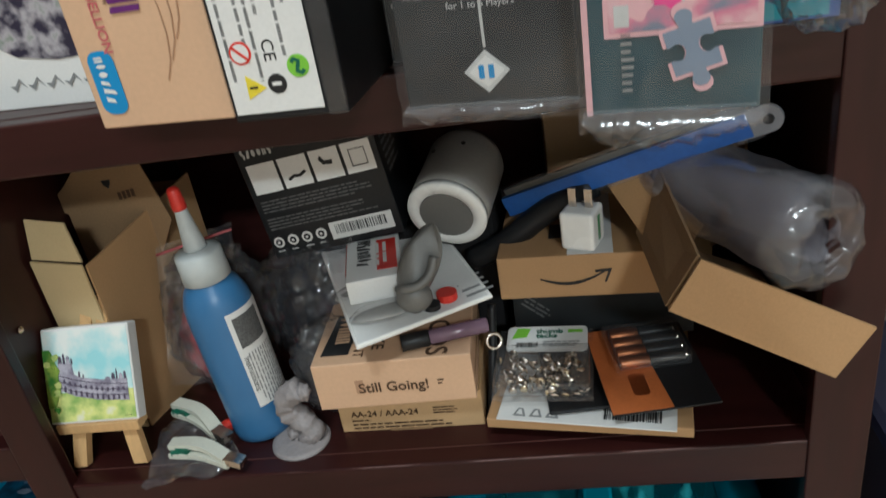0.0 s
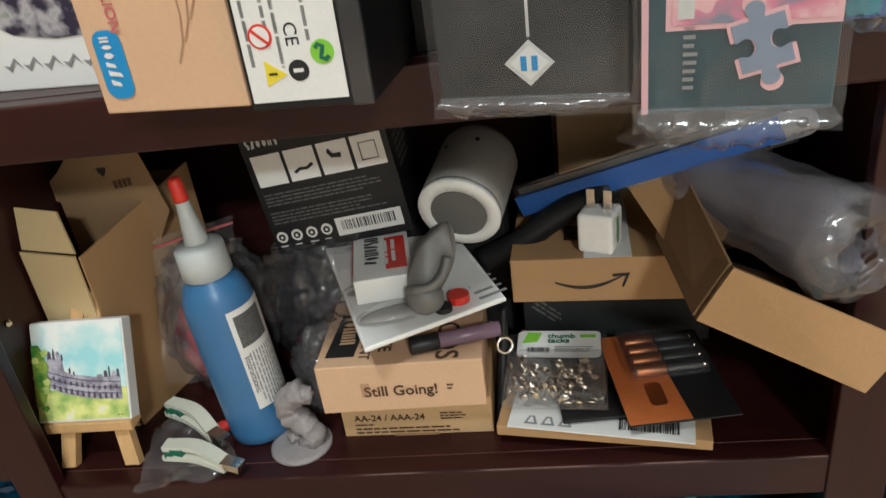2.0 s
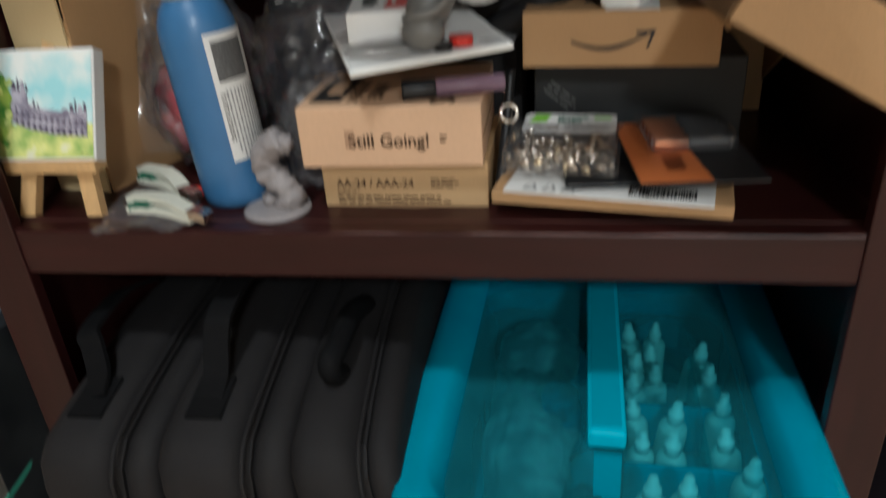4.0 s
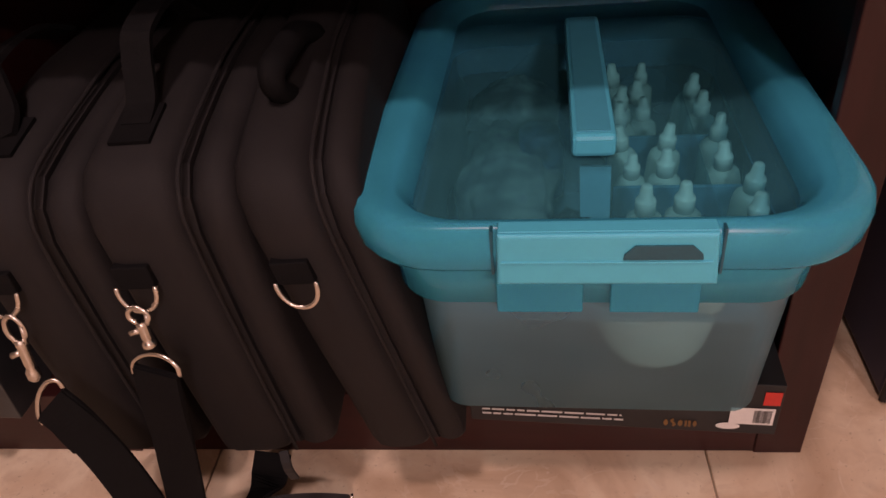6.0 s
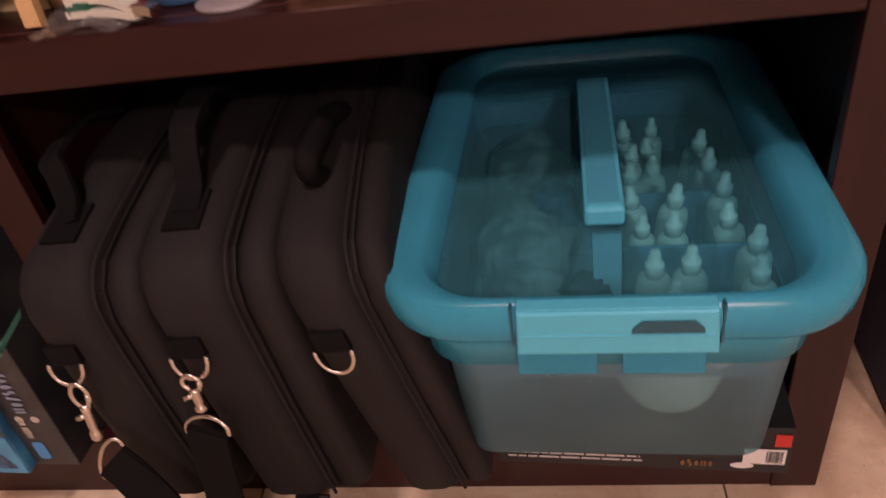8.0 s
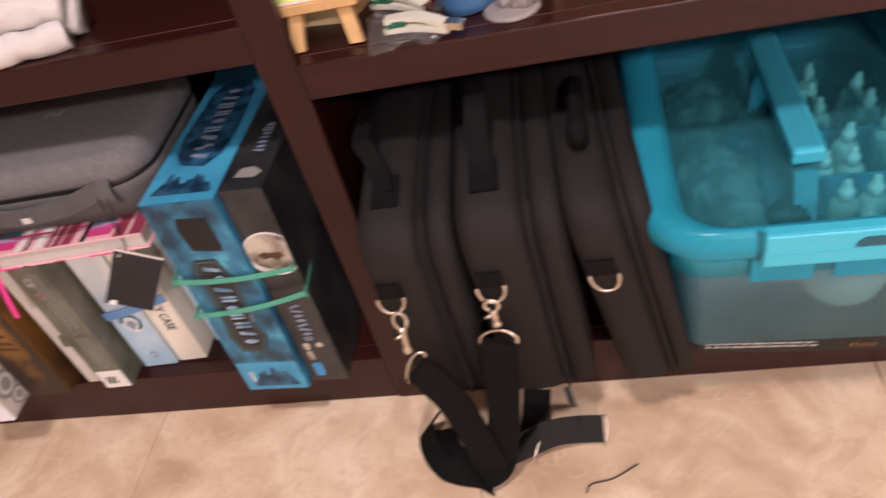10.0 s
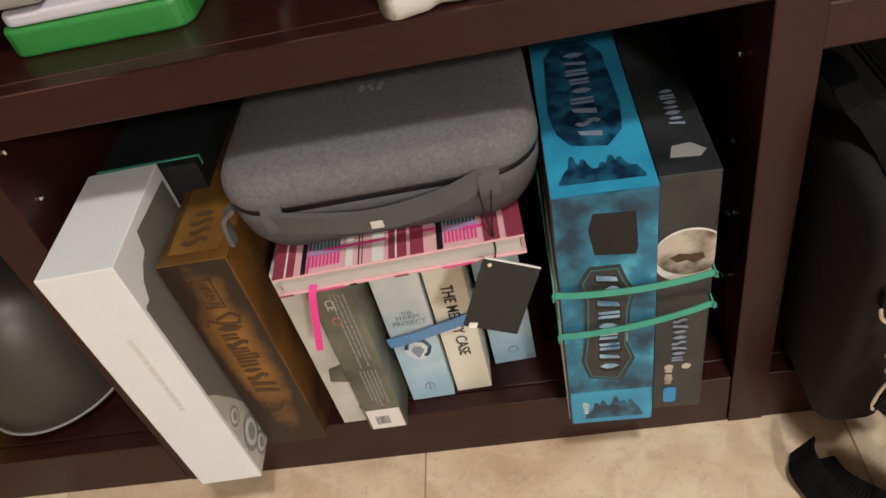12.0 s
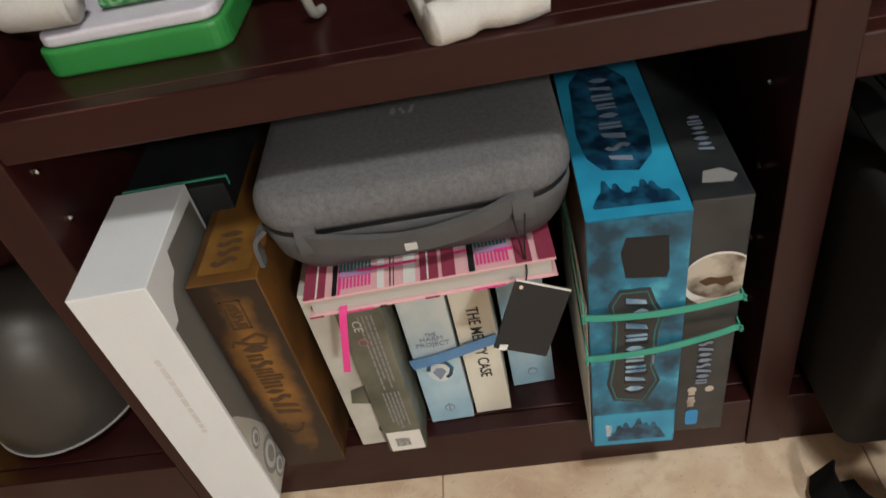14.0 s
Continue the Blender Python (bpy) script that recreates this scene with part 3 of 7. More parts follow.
# ---- room ----
tagged(part("floor_screed", block(-2.6, 3.4, -4.3, 0.62, -0.06, -0.004, 0), GROUT), "beige grout and screed under the floor tiles", "floor", kind="structure")
for n, (a, b, c, d) in {"wall_back": (-2.6, 3.4, 0.5, 0.6), "wall_front": (-2.6, 3.4, -4.3, -4.2), "wall_left": (-2.7, -2.6, -4.3, 0.6), "wall_right": (3.4, 3.5, -4.3, 0.6)}.items():
    tagged(part(n, block(a, b, c, d, 0, 2.5, 0), PLASTER), "plain off-white plastered wall", "wall", kind="structure")
tagged(part("ceiling", block(-2.6, 3.4, -4.3, 0.6, 2.5, 2.6, 0), CEILING), "plain white painted ceiling", "ceiling", kind="structure")

# ---- bookcase ----
RS, RSB = 0.476, 0.441
LS, LSB = 0.519, 0.484
US, USB = 0.772, 0.737
BASE = 0.078
BACKY = 0.37
bookcase = thing("bookcase", "dark red mahogany open bookcase with thick shelves", "bookcase")
for x0, x1 in ((-0.90, -0.858), (-0.262, -0.219), (0.363, 0.381), (0.985, 1.005)):
    part("upright", block(x0, x1, 0.0, BACKY, 0.0, 1.42, 0.0015), WOOD_UP, bookcase)
for x0, x1 in ((0.362, 0.3975), (0.966, 1.006)):
    part("stile", block(x0, x1, -0.001, 0.010, 0.0, 1.42, 0.0012), WOOD_UP, bookcase, "wider front stile")
for x0, x1, lows in ((-0.857, -0.263, ((0.45, 0.485), (0.80, 0.835))), (-0.218, 0.361, ((LSB, LS), (0.83, 0.862))), (0.382, 0.984, ((RSB, RS), (USB, US), (1.09, 1.122)))):
    part("base_board", block(x0, x1, 0.001, 0.022, 0.0, BASE - 0.001, 0.001), WOOD, bookcase)
    part("bottom_shelf", block(x0, x1, 0.023, BACKY - 0.012, BASE - 0.022, BASE, 0.0015), WOOD, bookcase)
    for z0, z1 in lows:
        part("shelf", block(x0, x1, 0.001, BACKY - 0.012, z0, z1, 0.002), WOOD, bookcase)
        rnd = random.Random(int(z0 * 1000))
        line = [(x0 + 0.004 + (x1 - x0 - 0.008) * k / 24, 0.0024, z1 - 0.0011 - 0.0005 * rnd.random()) for k in range(25)]
        part("worn_edge", sweep(line, 0.0011, steps=2, turn=6), WORN, bookcase, "rubbed paler front edge", True)
        part("edge_groove", block(x0 + 0.001, x1 - 0.001, 0.0185, 0.0192, z1 - 0.0004, z1 + 0.0005, 0), WORN, bookcase, "fine line behind the front edge")
part("top_board", block(-0.92, 1.025, -0.015, BACKY, 1.421, 1.45, 0.003), WOOD, bookcase)
part("back_panel", block(-0.90, 1.005, BACKY + 0.001, BACKY + 0.008, 0.0, 1.42, 0), BACK, bookcase)
for x, y, z in ((0.3605, 0.05, 0.34), (0.3605, 0.05, 0.26), (0.3605, 0.05, 0.18), (0.3605, 0.05, 0.42), (0.9835, 0.04, 0.56)):
    part("shelf_pin", lathe([(0.0028, -0.0005), (0.003, 0.0015), (0.0015, 0.003)], 10, pose(x, y, z, 0, -90, 0)), SILVER, bookcase, "small metal shelf pin")

for x, y, z in ((0.3815, 0.042, 0.553), (0.3815, 0.040, 0.604), (-0.2185, 0.030, 0.411), (-0.2185, 0.028, 0.461)):
    part("shelf_pin", lathe([(0.0028, -0.0005), (0.003, 0.0015), (0.0015, 0.003)], 10, pose(x, y, z, 0, 90, 0)), SILVER, bookcase, "small metal shelf pin")

# ---- right bay, middle shelf ----
# easel with a small painted canvas
easel = thing("mini_easel", "small beech display easel on the shelf", "easel", 0.422, 0.024, RS)
part("ledge", block(-0.036, 0.036, 0.0, 0.016, 0.034, 0.043, 0.001), BEECH, easel)
for s in (-1, 1):
    part("leg", slab((s * 0.027 - 0.006, 0.004, 0.0), (s * 0.027 + 0.006, 0.004, 0.0), (s * 0.021 + 0.006, 0.016, 0.036), (s * 0.021 - 0.006, 0.016, 0.036), 0.008), BEECH, easel)
    part("upper_leg", slab((s * 0.020 - 0.005, 0.022, 0.040), (s * 0.020 + 0.005, 0.022, 0.040), (s * 0.004 + 0.005, 0.060, 0.128), (s * 0.004 - 0.005, 0.060, 0.128), 0.006), BEECH, easel)
part("back_leg", slab((-0.005, 0.075, 0.0), (0.005, 0.075, 0.0), (0.005, 0.056, 0.12), (-0.005, 0.056, 0.12), 0.007), BEECH, easel)
part("top_block", block(-0.011, 0.011, 0.050, 0.058, 0.116, 0.131, 0.001), BEECH, easel)

canvas = thing("painted_canvas", "small square canvas with a watercolour of a grey stone building", "painting", 0.3825, 0.026, RS + 0.0435, rx=-24)
canvas["size"] = (0.0765, 0.013, 0.079)
part("canvas_body", block(0, 0.0765, 0, 0.013, 0, 0.079, 0.0012), WHITE, canvas)
plate(canvas, "front", "sky", 0.001, 0.026, 0.0755, 0.077, SKY_PAINT)
plate(canvas, "front", "lawn", 0.001, 0.002, 0.0755, 0.026, GRASS_PAINT)
rnd = random.Random(3)
edge = [(0.001, 0.014)] + [(0.007 + 0.008 * math.sin(math.pi * k / 11) * rnd.uniform(0.7, 1.1), 0.014 + 0.048 * k / 11) for k in range(12)] + [(0.001, 0.062)]
printed(canvas, "front", "tree", edge, TREE_PAINT, 0.0013)
for k in range(9):
    u, v = 0.004 + 0.009 * rnd.random(), 0.012 + 0.044 * rnd.random()
    printed(canvas, "front", "leaf_dab", [(u + 0.0035 * rnd.uniform(0.6, 1.1) * math.cos(t), v + 0.003 * rnd.uniform(0.6, 1.1) * math.sin(t)) for t in [2 * math.pi * q / 9 for q in range(9)]], TREE_PAINT if k % 2 else GRASS_PAINT, 0.0016 + 0.0001 * k)
printed(canvas, "front", "building", [(0.012, 0.0285), (0.026, 0.0225), (0.045, 0.0185), (0.0715, 0.0165), (0.0715, 0.0345), (0.052, 0.0345), (0.032, 0.0375), (0.026, 0.0405), (0.025, 0.0495), (0.013, 0.0515)], STONE_PAINT, 0.0006)
for u, v, w, h in ((0.0138, 0.0505, 0.0030, 0.0060), (0.0178, 0.0500, 0.0018, 0.0085), (0.0205, 0.0498, 0.0034, 0.0065), (0.0247, 0.0490, 0.0014, 0.0050), (0.0300, 0.0385, 0.0016, 0.0045), (0.0335, 0.0372, 0.0012, 0.0030), (0.0525, 0.0344, 0.0050, 0.0022), (0.0585, 0.0344, 0.0030, 0.0052), (0.0625, 0.0343, 0.0012, 0.0085), (0.0648, 0.0343, 0.0034, 0.0046), (0.0690, 0.0342, 0.0022, 0.0064)):
    printed(canvas, "front", "tower", [(u, v), (u + w, v), (u + w * 0.9, v + h * 0.8), (u + w * 0.5, v + h), (u + w * 0.1, v + h * 0.8)], TOWER_PAINT if w < 0.0032 else STONE_PAINT, 0.0009)
for k in range(3):
    printed(canvas, "front", "ledge_line", stroke([(0.013, 0.0405 - 0.0050 * k), (0.026, 0.0362 - 0.0048 * k), (0.045, 0.0320 - 0.0046 * k), (0.0715, 0.0300 - 0.0044 * k)], 0.0006), TOWER_PAINT, 0.0010)
for i in range(12):
    u = 0.0165 + i * 0.0046
    low = 0.0262 - 0.0092 * min(1, i / 8) ** 0.7
    for dv, h in ((0.0008, 0.0046), (0.0078, 0.0034)):
        printed(canvas, "front", "arch", [(u, low + dv), (u + 0.0017, low + dv), (u + 0.0017, low + dv + h * 0.8), (u + 0.0009, low + dv + h), (u, low + dv + h * 0.8)], TOWER_PAINT, 0.0013)
bars(canvas, "front", 0.066, 0.004, 0.007, 1, 0.002, INK, 4)

# open kraft box behind the easel
kraft = thing("open_kraft_box", "open narrow kraft cardboard box standing against the side", "cardboard box")
# Lit front and top flap, shaded inner wall and back flap: painted tones.
part("front_wall", slab((0.384, 0.080, RS), (0.432, 0.072, RS), (0.432, 0.072, 0.640), (0.384, 0.080, 0.644), 0.002), KRAFT_LIT, kraft, "narrow front panel with its lit tone painted in")
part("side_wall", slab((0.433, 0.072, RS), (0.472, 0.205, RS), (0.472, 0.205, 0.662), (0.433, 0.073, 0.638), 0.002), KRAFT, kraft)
part("inner_wall", slab((0.384, 0.216, RS), (0.472, 0.206, RS), (0.472, 0.206, 0.655), (0.384, 0.216, 0.655), 0.002), KRAFT_SHADE_SEAM, kraft)
part("top_flap", slab((0.386, 0.081, 0.645), (0.432, 0.074, 0.641), (0.422, 0.085, 0.672), (0.385, 0.092, 0.676), 0.002), KRAFT_LIT, kraft)
part("back_flap", prism([(0.384, 0.600), (0.452, 0.600), (0.476, 0.640), (0.463, 0.699), (0.408, 0.700), (0.390, 0.682), (0.372, 0.668), (0.374, 0.660), (0.384, 0.656)], 0.002, "y", 0.146, 0.0004), KRAFT_SHADE_SEAM, kraft, "kraft flap standing up inside")
part("hand_hole", prism([(0.4255, 0.683), (0.4335, 0.683), (0.4325, 0.679), (0.4300, 0.6755), (0.4265, 0.679)], 0.0006, "y", 0.1450), INK, kraft, "dark finger hole")
for x, z in ((0.436, 0.664), (0.438, 0.627)):
    for k in range(4):
        part("stamp", prism([(x + k * 0.0042, z + k * 0.0006), (x + k * 0.0042 + 0.0030, z + k * 0.0006), (x + k * 0.0042 + 0.0030, z + k * 0.0006 + 0.0070), (x + k * 0.0042, z + k * 0.0006 + 0.0070)], 0.0004, "y", 0.1452), INK_BROWN, kraft, "faint printed stamp")

# blue squeeze bottle
bottle = thing("squeeze_bottle", "blue-filled plastic squeeze bottle with a red-tipped spout", "bottle", 0.5450, 0.062, RS, rz=10, ry=-3.2)
part("bottle_body", lathe([(0.022, 0.0), (0.0255, 0.003), (0.0265, 0.01), (0.0265, 0.118), (0.0255, 0.130), (0.0215, 0.141), (0.0165, 0.147), (0.0155, 0.150)], 40), BLUE_LIQUID, bottle, "blue body", True)
part("cap", lathe([(0.0168, 0.147), (0.0185, 0.148), (0.0178, 0.170), (0.0165, 0.172), (0.010, 0.174)], 32), FROSTED, bottle, "frosted white screw cap", True)
part("spout", lathe([(0.0095, 0.173), (0.0085, 0.176), (0.0042, 0.209), (0.004, 0.211)], 24), FROSTED, bottle, "translucent tapered spout", True)
part("spout_tip", lathe([(0.0052, 0.206), (0.0055, 0.208), (0.0048, 0.221), (0.0035, 0.2235)], 20), RED, bottle, "red tip cap", True)


def wrap(r, a0, a1, z0, z1, n=14):
    bm = bmesh.new()
    rows = [[bm.verts.new((r * math.cos(radians(a0 + (a1 - a0) * i / n)), r * math.sin(radians(a0 + (a1 - a0) * i / n)), z)) for i in range(n + 1)] for z in (z0, z1)]
    for i in range(n):
        bm.faces.new((rows[0][i], rows[0][i + 1], rows[1][i + 1], rows[1][i]))
    return bm


part("paper_label", wrap(0.0269, -70, 16, 0.036, 0.124), PAPER, bottle, "white paper label", True)
rnd = random.Random(5)
part("square_print", wrap(0.0272, -62, -8, 0.092, 0.119), GREY_DARK_INK, bottle, "plain dark square print", True)
bm = bmesh.new()
for i in range(11):
    a0 = -56 + i * 6
    z = 0.086
    while z > 0.042:
        h = rnd.uniform(0.003, 0.009)
        q = [bm.verts.new((0.0272 * math.cos(radians(a)), 0.0272 * math.sin(radians(a)), zz)) for a, zz in ((a0, z - h), (a0 + 2.4, z - h), (a0 + 2.4, z), (a0, z))]
        bm.faces.new(q)
        z -= h + 0.0014
part("small_print", bm, GREY_INK, bottle)
flat = {"size": (0, 0, 0)}
curve = bpy.data.curves.new("lettering", "FONT")
curve.body, curve.size = "Instructions:", 0.0068
tmp = bpy.data.objects.new("lettering", curve)
me = bpy.data.meshes.new_from_object(tmp)
bpy.data.objects.remove(tmp)
for v in me.vertices:
    a = radians(-65) + v.co.y / 0.0273
    v.co = (0.0273 * math.cos(a), 0.0273 * math.sin(a), 0.0845 - v.co.x)
me.materials.append(INK)
new("lettering", me).parent = bottle

# clear bags round the bottle
def crumple(size, seed, floor, rough=0.3, detail=5):
    """A creased film bag: sharp folds between flat facets."""
    bm = bmesh.new()
    bmesh.ops.create_icosphere(bm, subdivisions=detail, radius=1)
    for v in bm.verts:
        d = v.co.normalized()
        p = d + Vector((seed, 2 * seed, -seed))
        warp = Vector((noise.noise(p * 1.7), noise.noise(p * 1.7 + Vector((9, 0, 0))), noise.noise(p * 1.7 + Vector((0, 9, 0))))) * 0.6
        n = sum((1 - 2 * abs(noise.noise((p + warp) * f))) * a for f, a in ((1.6, 0.36), (3.7, 0.30), (8.5, 0.22), (19, 0.12)))
        k = 0.82 + rough * n
        v.co = Vector((d.x * size[0] * k, d.y * size[1] * k, max(floor, d.z * size[2] * k)))
    return bm


for x, y, z, turn, size, seed, low, text in ((0.503, 0.128, RS + 0.070, 20, (0.050, 0.040, 0.074), 3.1, -0.068, "crumpled clear zip bag holding a red wrapper"), (0.598, 0.150, RS + 0.066, -10, (0.064, 0.050, 0.074), 9.3, -0.064, "crumpled clear bag with dark wrappers in it"), (0.607, 0.085, RS + 0.040, 30, (0.034, 0.026, 0.046), 6.4, -0.038, "small crumpled clear bag beside the bottle")):
    bag = thing("zip_bag", text, "plastic bag", x, y, z, turn)
    part("film", crumple(size, seed, low), CLEAR, bag, "", True)
    part("bag_mouth", film((-0.7 * size[0], -0.1 * size[1], 0.55 * size[2]), (0.6 * size[0], -0.2 * size[1], 0.60 * size[2]), (0.7 * size[0], -0.3 * size[1], 0.98 * size[2]), (-0.5 * size[0], 0.1 * size[1], 0.92 * size[2]), 0.010, seed, 20, 70), CLEAR, bag, "creased open mouth", True)
red = part("red_wrapper", crumple((0.034, 0.022, 0.044), 7.7, -0.040, 0.3, 4), RED_CLOTH, None, "", True)
red.matrix_world = pose(0.496, 0.124, RS + 0.0535, 0, 0, 20)
tagged(red, "dark red foil wrapper inside a clear bag", "wrapper")
dark = part("dark_wrapper", crumple((0.054, 0.038, 0.058), 5.9, -0.054, 0.3, 5), DARK_JUNK, None, "", True)
dark.matrix_world = pose(0.598, 0.158, RS + 0.0555, 0, 0, -10)
tagged(dark, "dark crumpled wrapper inside a clear bag", "wrapper")
bag = thing("grip_seal_bag", "flat clear grip-seal bag leaning behind the bottle", "plastic bag")
part("film", film((0.452, 0.092, 0.50), (0.512, 0.104, 0.500), (0.538, 0.128, 0.640), (0.470, 0.118, 0.628), 0.007, 3.3, 24), CLEAR, bag, "", True)
part("seal_line", sweep([(0.470, 0.114, 0.622), (0.500, 0.117, 0.628), (0.537, 0.124, 0.634)], 0.0012, steps=4, turn=6), ROSE_INK, bag, "thin red seal line", True)

# two nail clippers on a small clear bag
def sheet(outline, seed, height, subdiv=3):
    """A flat limp film of that outline, with wrinkles."""
    bm = bmesh.new()
    f = bm.faces.new([bm.verts.new((x, y, 0)) for x, y in outline])
    bmesh.ops.triangulate(bm, faces=[f])
    bmesh.ops.subdivide_edges(bm, edges=bm.edges[:], cuts=subdiv, use_grid_fill=True)
    for v in bm.verts:
        v.co.z = height * (0.6 + noise.noise(v.co * 55 + Vector((seed, 0, 0))) + 0.5 * noise.noise(v.co * 140 + Vector((0, seed, 0))))
        v.co.z = max(0.0006, v.co.z)
    return bm


bag = part("small_clear_bag", sheet([(0.465, -0.012), (0.495, -0.004), (0.530, 0.002), (0.535, 0.022), (0.515, 0.05), (0.46, 0.075), (0.452, 0.06)], 2.2, 0.008, 8), TAIL)
bag.location.z = RS
tagged(bag, "small wrinkled clear bag lying at the shelf edge", "plastic bag")
for n, (p0, p1) in enumerate((((0.458, 0.078, 0.009), (0.526, 0.030, 0.011)), ((0.476, 0.026, 0.007), (0.545, 0.006, 0.006)))):
    a, b = Vector(p0), Vector(p1)
    clip = thing("nail_clipper", "ivory and green handled nail clipper lying on a clear bag", "nail clipper", 0, 0, RS, group="nail clippers")
    way = (b - a)
    side = Vector((-way.y, way.x, 0)).normalized()
    for s, up in ((0, 0.0), (1, 0.0075)):
        pts = [a + side * 0.002 * s + Vector((0, 0, up)), a + way * 0.4 + side * (0.003 + 0.003 * s) + Vector((0, 0, up + 0.001)), a + way * 0.82 + Vector((0, 0, up * 0.5))]
        part("handle", sweep(pts, 0.011, 0.0045, side, 5), IVORY, clip)
        part("grip", sweep([p + Vector((0, 0, 0.0030)) for p in (a + way * (0.02 + 0.05 * s), a + way * 0.13 + side * 0.003, a + way * 0.26 + side * 0.003)], 0.0116, 0.0050 + 0.004 * s, side, 4), DARK_GREEN, clip, "green rubber grip")
    part("jaw", sweep([a + way * 0.78 + Vector((0, 0, 0.004)), a + way * 0.92 + Vector((0, 0, 0.004)), b + Vector((0, 0, 0.003))], 0.010, 0.006, side, 4), SILVER, clip, "steel jaw")
bead = part("red_bead", lump((0.007, 0.006, 0.005), 1.0, 0.2, 2, 2, -0.0048), RED)
bead.location = (0.512, 0.058, RS + 0.005)
tagged(bead, "small red plastic piece behind the clippers", "bead")

# resin figurine on a round base
bm = lathe([(0.0255, 0.0), (0.0262, 0.001), (0.0258, 0.003), (0.022, 0.0042), (0.0, 0.0045)][:4], 36)
pts = [(0.006, 0.004, 0.004), (0.012, 0.0, 0.012), (0.006, 0.002, 0.022), (-0.004, 0.004, 0.032), (-0.006, 0.004, 0.042), (0.002, 0.002, 0.052), (0.012, 0.0, 0.058)]
body = sweep(pts, 0.0105, steps=7, turn=16)
tmpm = bpy.data.meshes.new("tmp")
for k, v in enumerate(body.verts):
    v.co += Vector((noise.noise(v.co * 160), noise.noise(v.co * 160 + Vector((5, 0, 0))), 0.4 * noise.noise(v.co * 160 + Vector((9, 0, 0))))) * 0.0035
    v.co.z = max(v.co.z, 0.003)
body.to_mesh(tmpm)
bm.from_mesh(tmpm)
for c, r in (((0.012, -0.004, 0.010), 0.008), ((-0.006, 0.004, 0.007), 0.007), ((0.014, -0.002, 0.056), 0.007)):
    l = lump((r, r, r), c[0] * 900, 0.6, 3, 2.5)
    l.transform(Matrix.Translation(c))
    l.to_mesh(tmpm)
    bm.from_mesh(tmpm)
fig = part("resin_figurine", bm, PLAY_GREY, None, "", True)
fig.matrix_world = pose(0.583, 0.037, RS) @ Matrix.Diagonal((0.93, 0.93, 0.92, 1))
tagged(fig, "grey resin miniature figurine on a clear round base", "figurine")

# stacked battery cartons
low = carton("battery_carton", "pale kraft battery carton at the bottom of the stack", "cardboard box", 0.617, 0.044, RS, 0.118, 0.105, 0.034, KRAFT_PALE, -1, group="battery cartons")
letters(low, "front", "AA-24 / AAA-24", 0.010, 0.0155, 0.0082, INK_BROWN, bold=0.0001)
bars(low, "front", 0.078, 0.0205, 0.022, 3, 0.0026, INK_BROWN, 3)
bars(low, "front", 0.010, 0.0112, 0.020, 1, 0.0028, INK_BROWN, 8)
bars(low, "front", 0.010, 0.0070, 0.095, 2, 0.0036, INK_BROWN, 4)
plate(low, "front", "lid_seam", 0.040, 0.0, 0.075, 0.002, KRAFT_SHADE_SEAM)
high = carton("battery_carton", "tan kraft battery carton lying on another one", "cardboard box", 0.609, 0.031, RS + 0.0345, 0.124, 0.112, 0.042, TAN, 0.5, group="battery cartons")
letters(high, "front", "Still Going!", 0.034, 0.0145, 0.0125, INK_BROWN, bold=0.0002)
bars(high, "front", 0.096, 0.0205, 0.005, 2, 0.003, INK_BROWN, 2)
plate(high, "front", "rub_mark", 0.032, 0.014, 0.0385, 0.026, TAN_DARK)
printed(high, "top", "badge", [(0.006, 0.012), (0.028, 0.012), (0.032, 0.07), (0.010, 0.07)], INK, 0, "black badge")
glyphs(high, "top", 5, 0.013, 0.066, 0.012, TAN, -88, 3)
letters(high, "top", "MAKE", 0.046, 0.052, 0.014, INK_BROWN, -90, bold=0.0002)
letters(high, "top", "DIFFERENT", 0.032, 0.066, 0.012, INK_BROWN, -90)
letters(high, "top", "ODS", 0.090, 0.050, 0.024, INK_BROWN, -90, bold=0.0003)
for s in ("left", "right"):
    plate(high, s, "seam", 0.0, 0.0195, 0.11, 0.0205, KRAFT_SHADE_SEAM)

# small lip gloss tube and a metal ring
tube = thing("gloss_tube", "clear gloss tube with a dark cap on the carton", "tube", 0.690, 0.045, RS + 0.0835, rz=14)
part("barrel", lathe([(0.0055, 0.0), (0.006, 0.001), (0.006, 0.045), (0.0055, 0.046)], 20, pose(0.012, 0, 0, 0, 90, 0)), see_through("mauve_clear", (0.65, 0.5, 0.6), 0.5, 0.1, (0.30, 0.2, 0.27)), tube, "clear mauve barrel", True)
part("cap", lathe([(0.0062, 0.0), (0.0066, 0.001), (0.0066, 0.021), (0.006, 0.022)], 20, pose(-0.010, 0, 0, 0, 90, 0)), BLACK, tube, "dark cap", True)
ring = part("metal_ring", sweep([(0.006 * math.cos(2 * math.pi * i / 20), 0, 0.006 * math.sin(2 * math.pi * i / 20)) for i in range(20)], 0.0016, steps=0, closed=True), SILVER, None, "", True)
ring.matrix_world = pose(0.748, 0.075, 0.533, -25, 0, 20)
tagged(ring, "small round silver metal ring", "ring")
pen = part("grey_rod", sweep([(0.741, 0.050, RS + 0.004), (0.746, 0.075, 0.526), (0.749, 0.088, 0.560)], 0.0035), BLACK, None, "", True)
tagged(pen, "slim grey plastic rod standing beside the cartons", "rod")

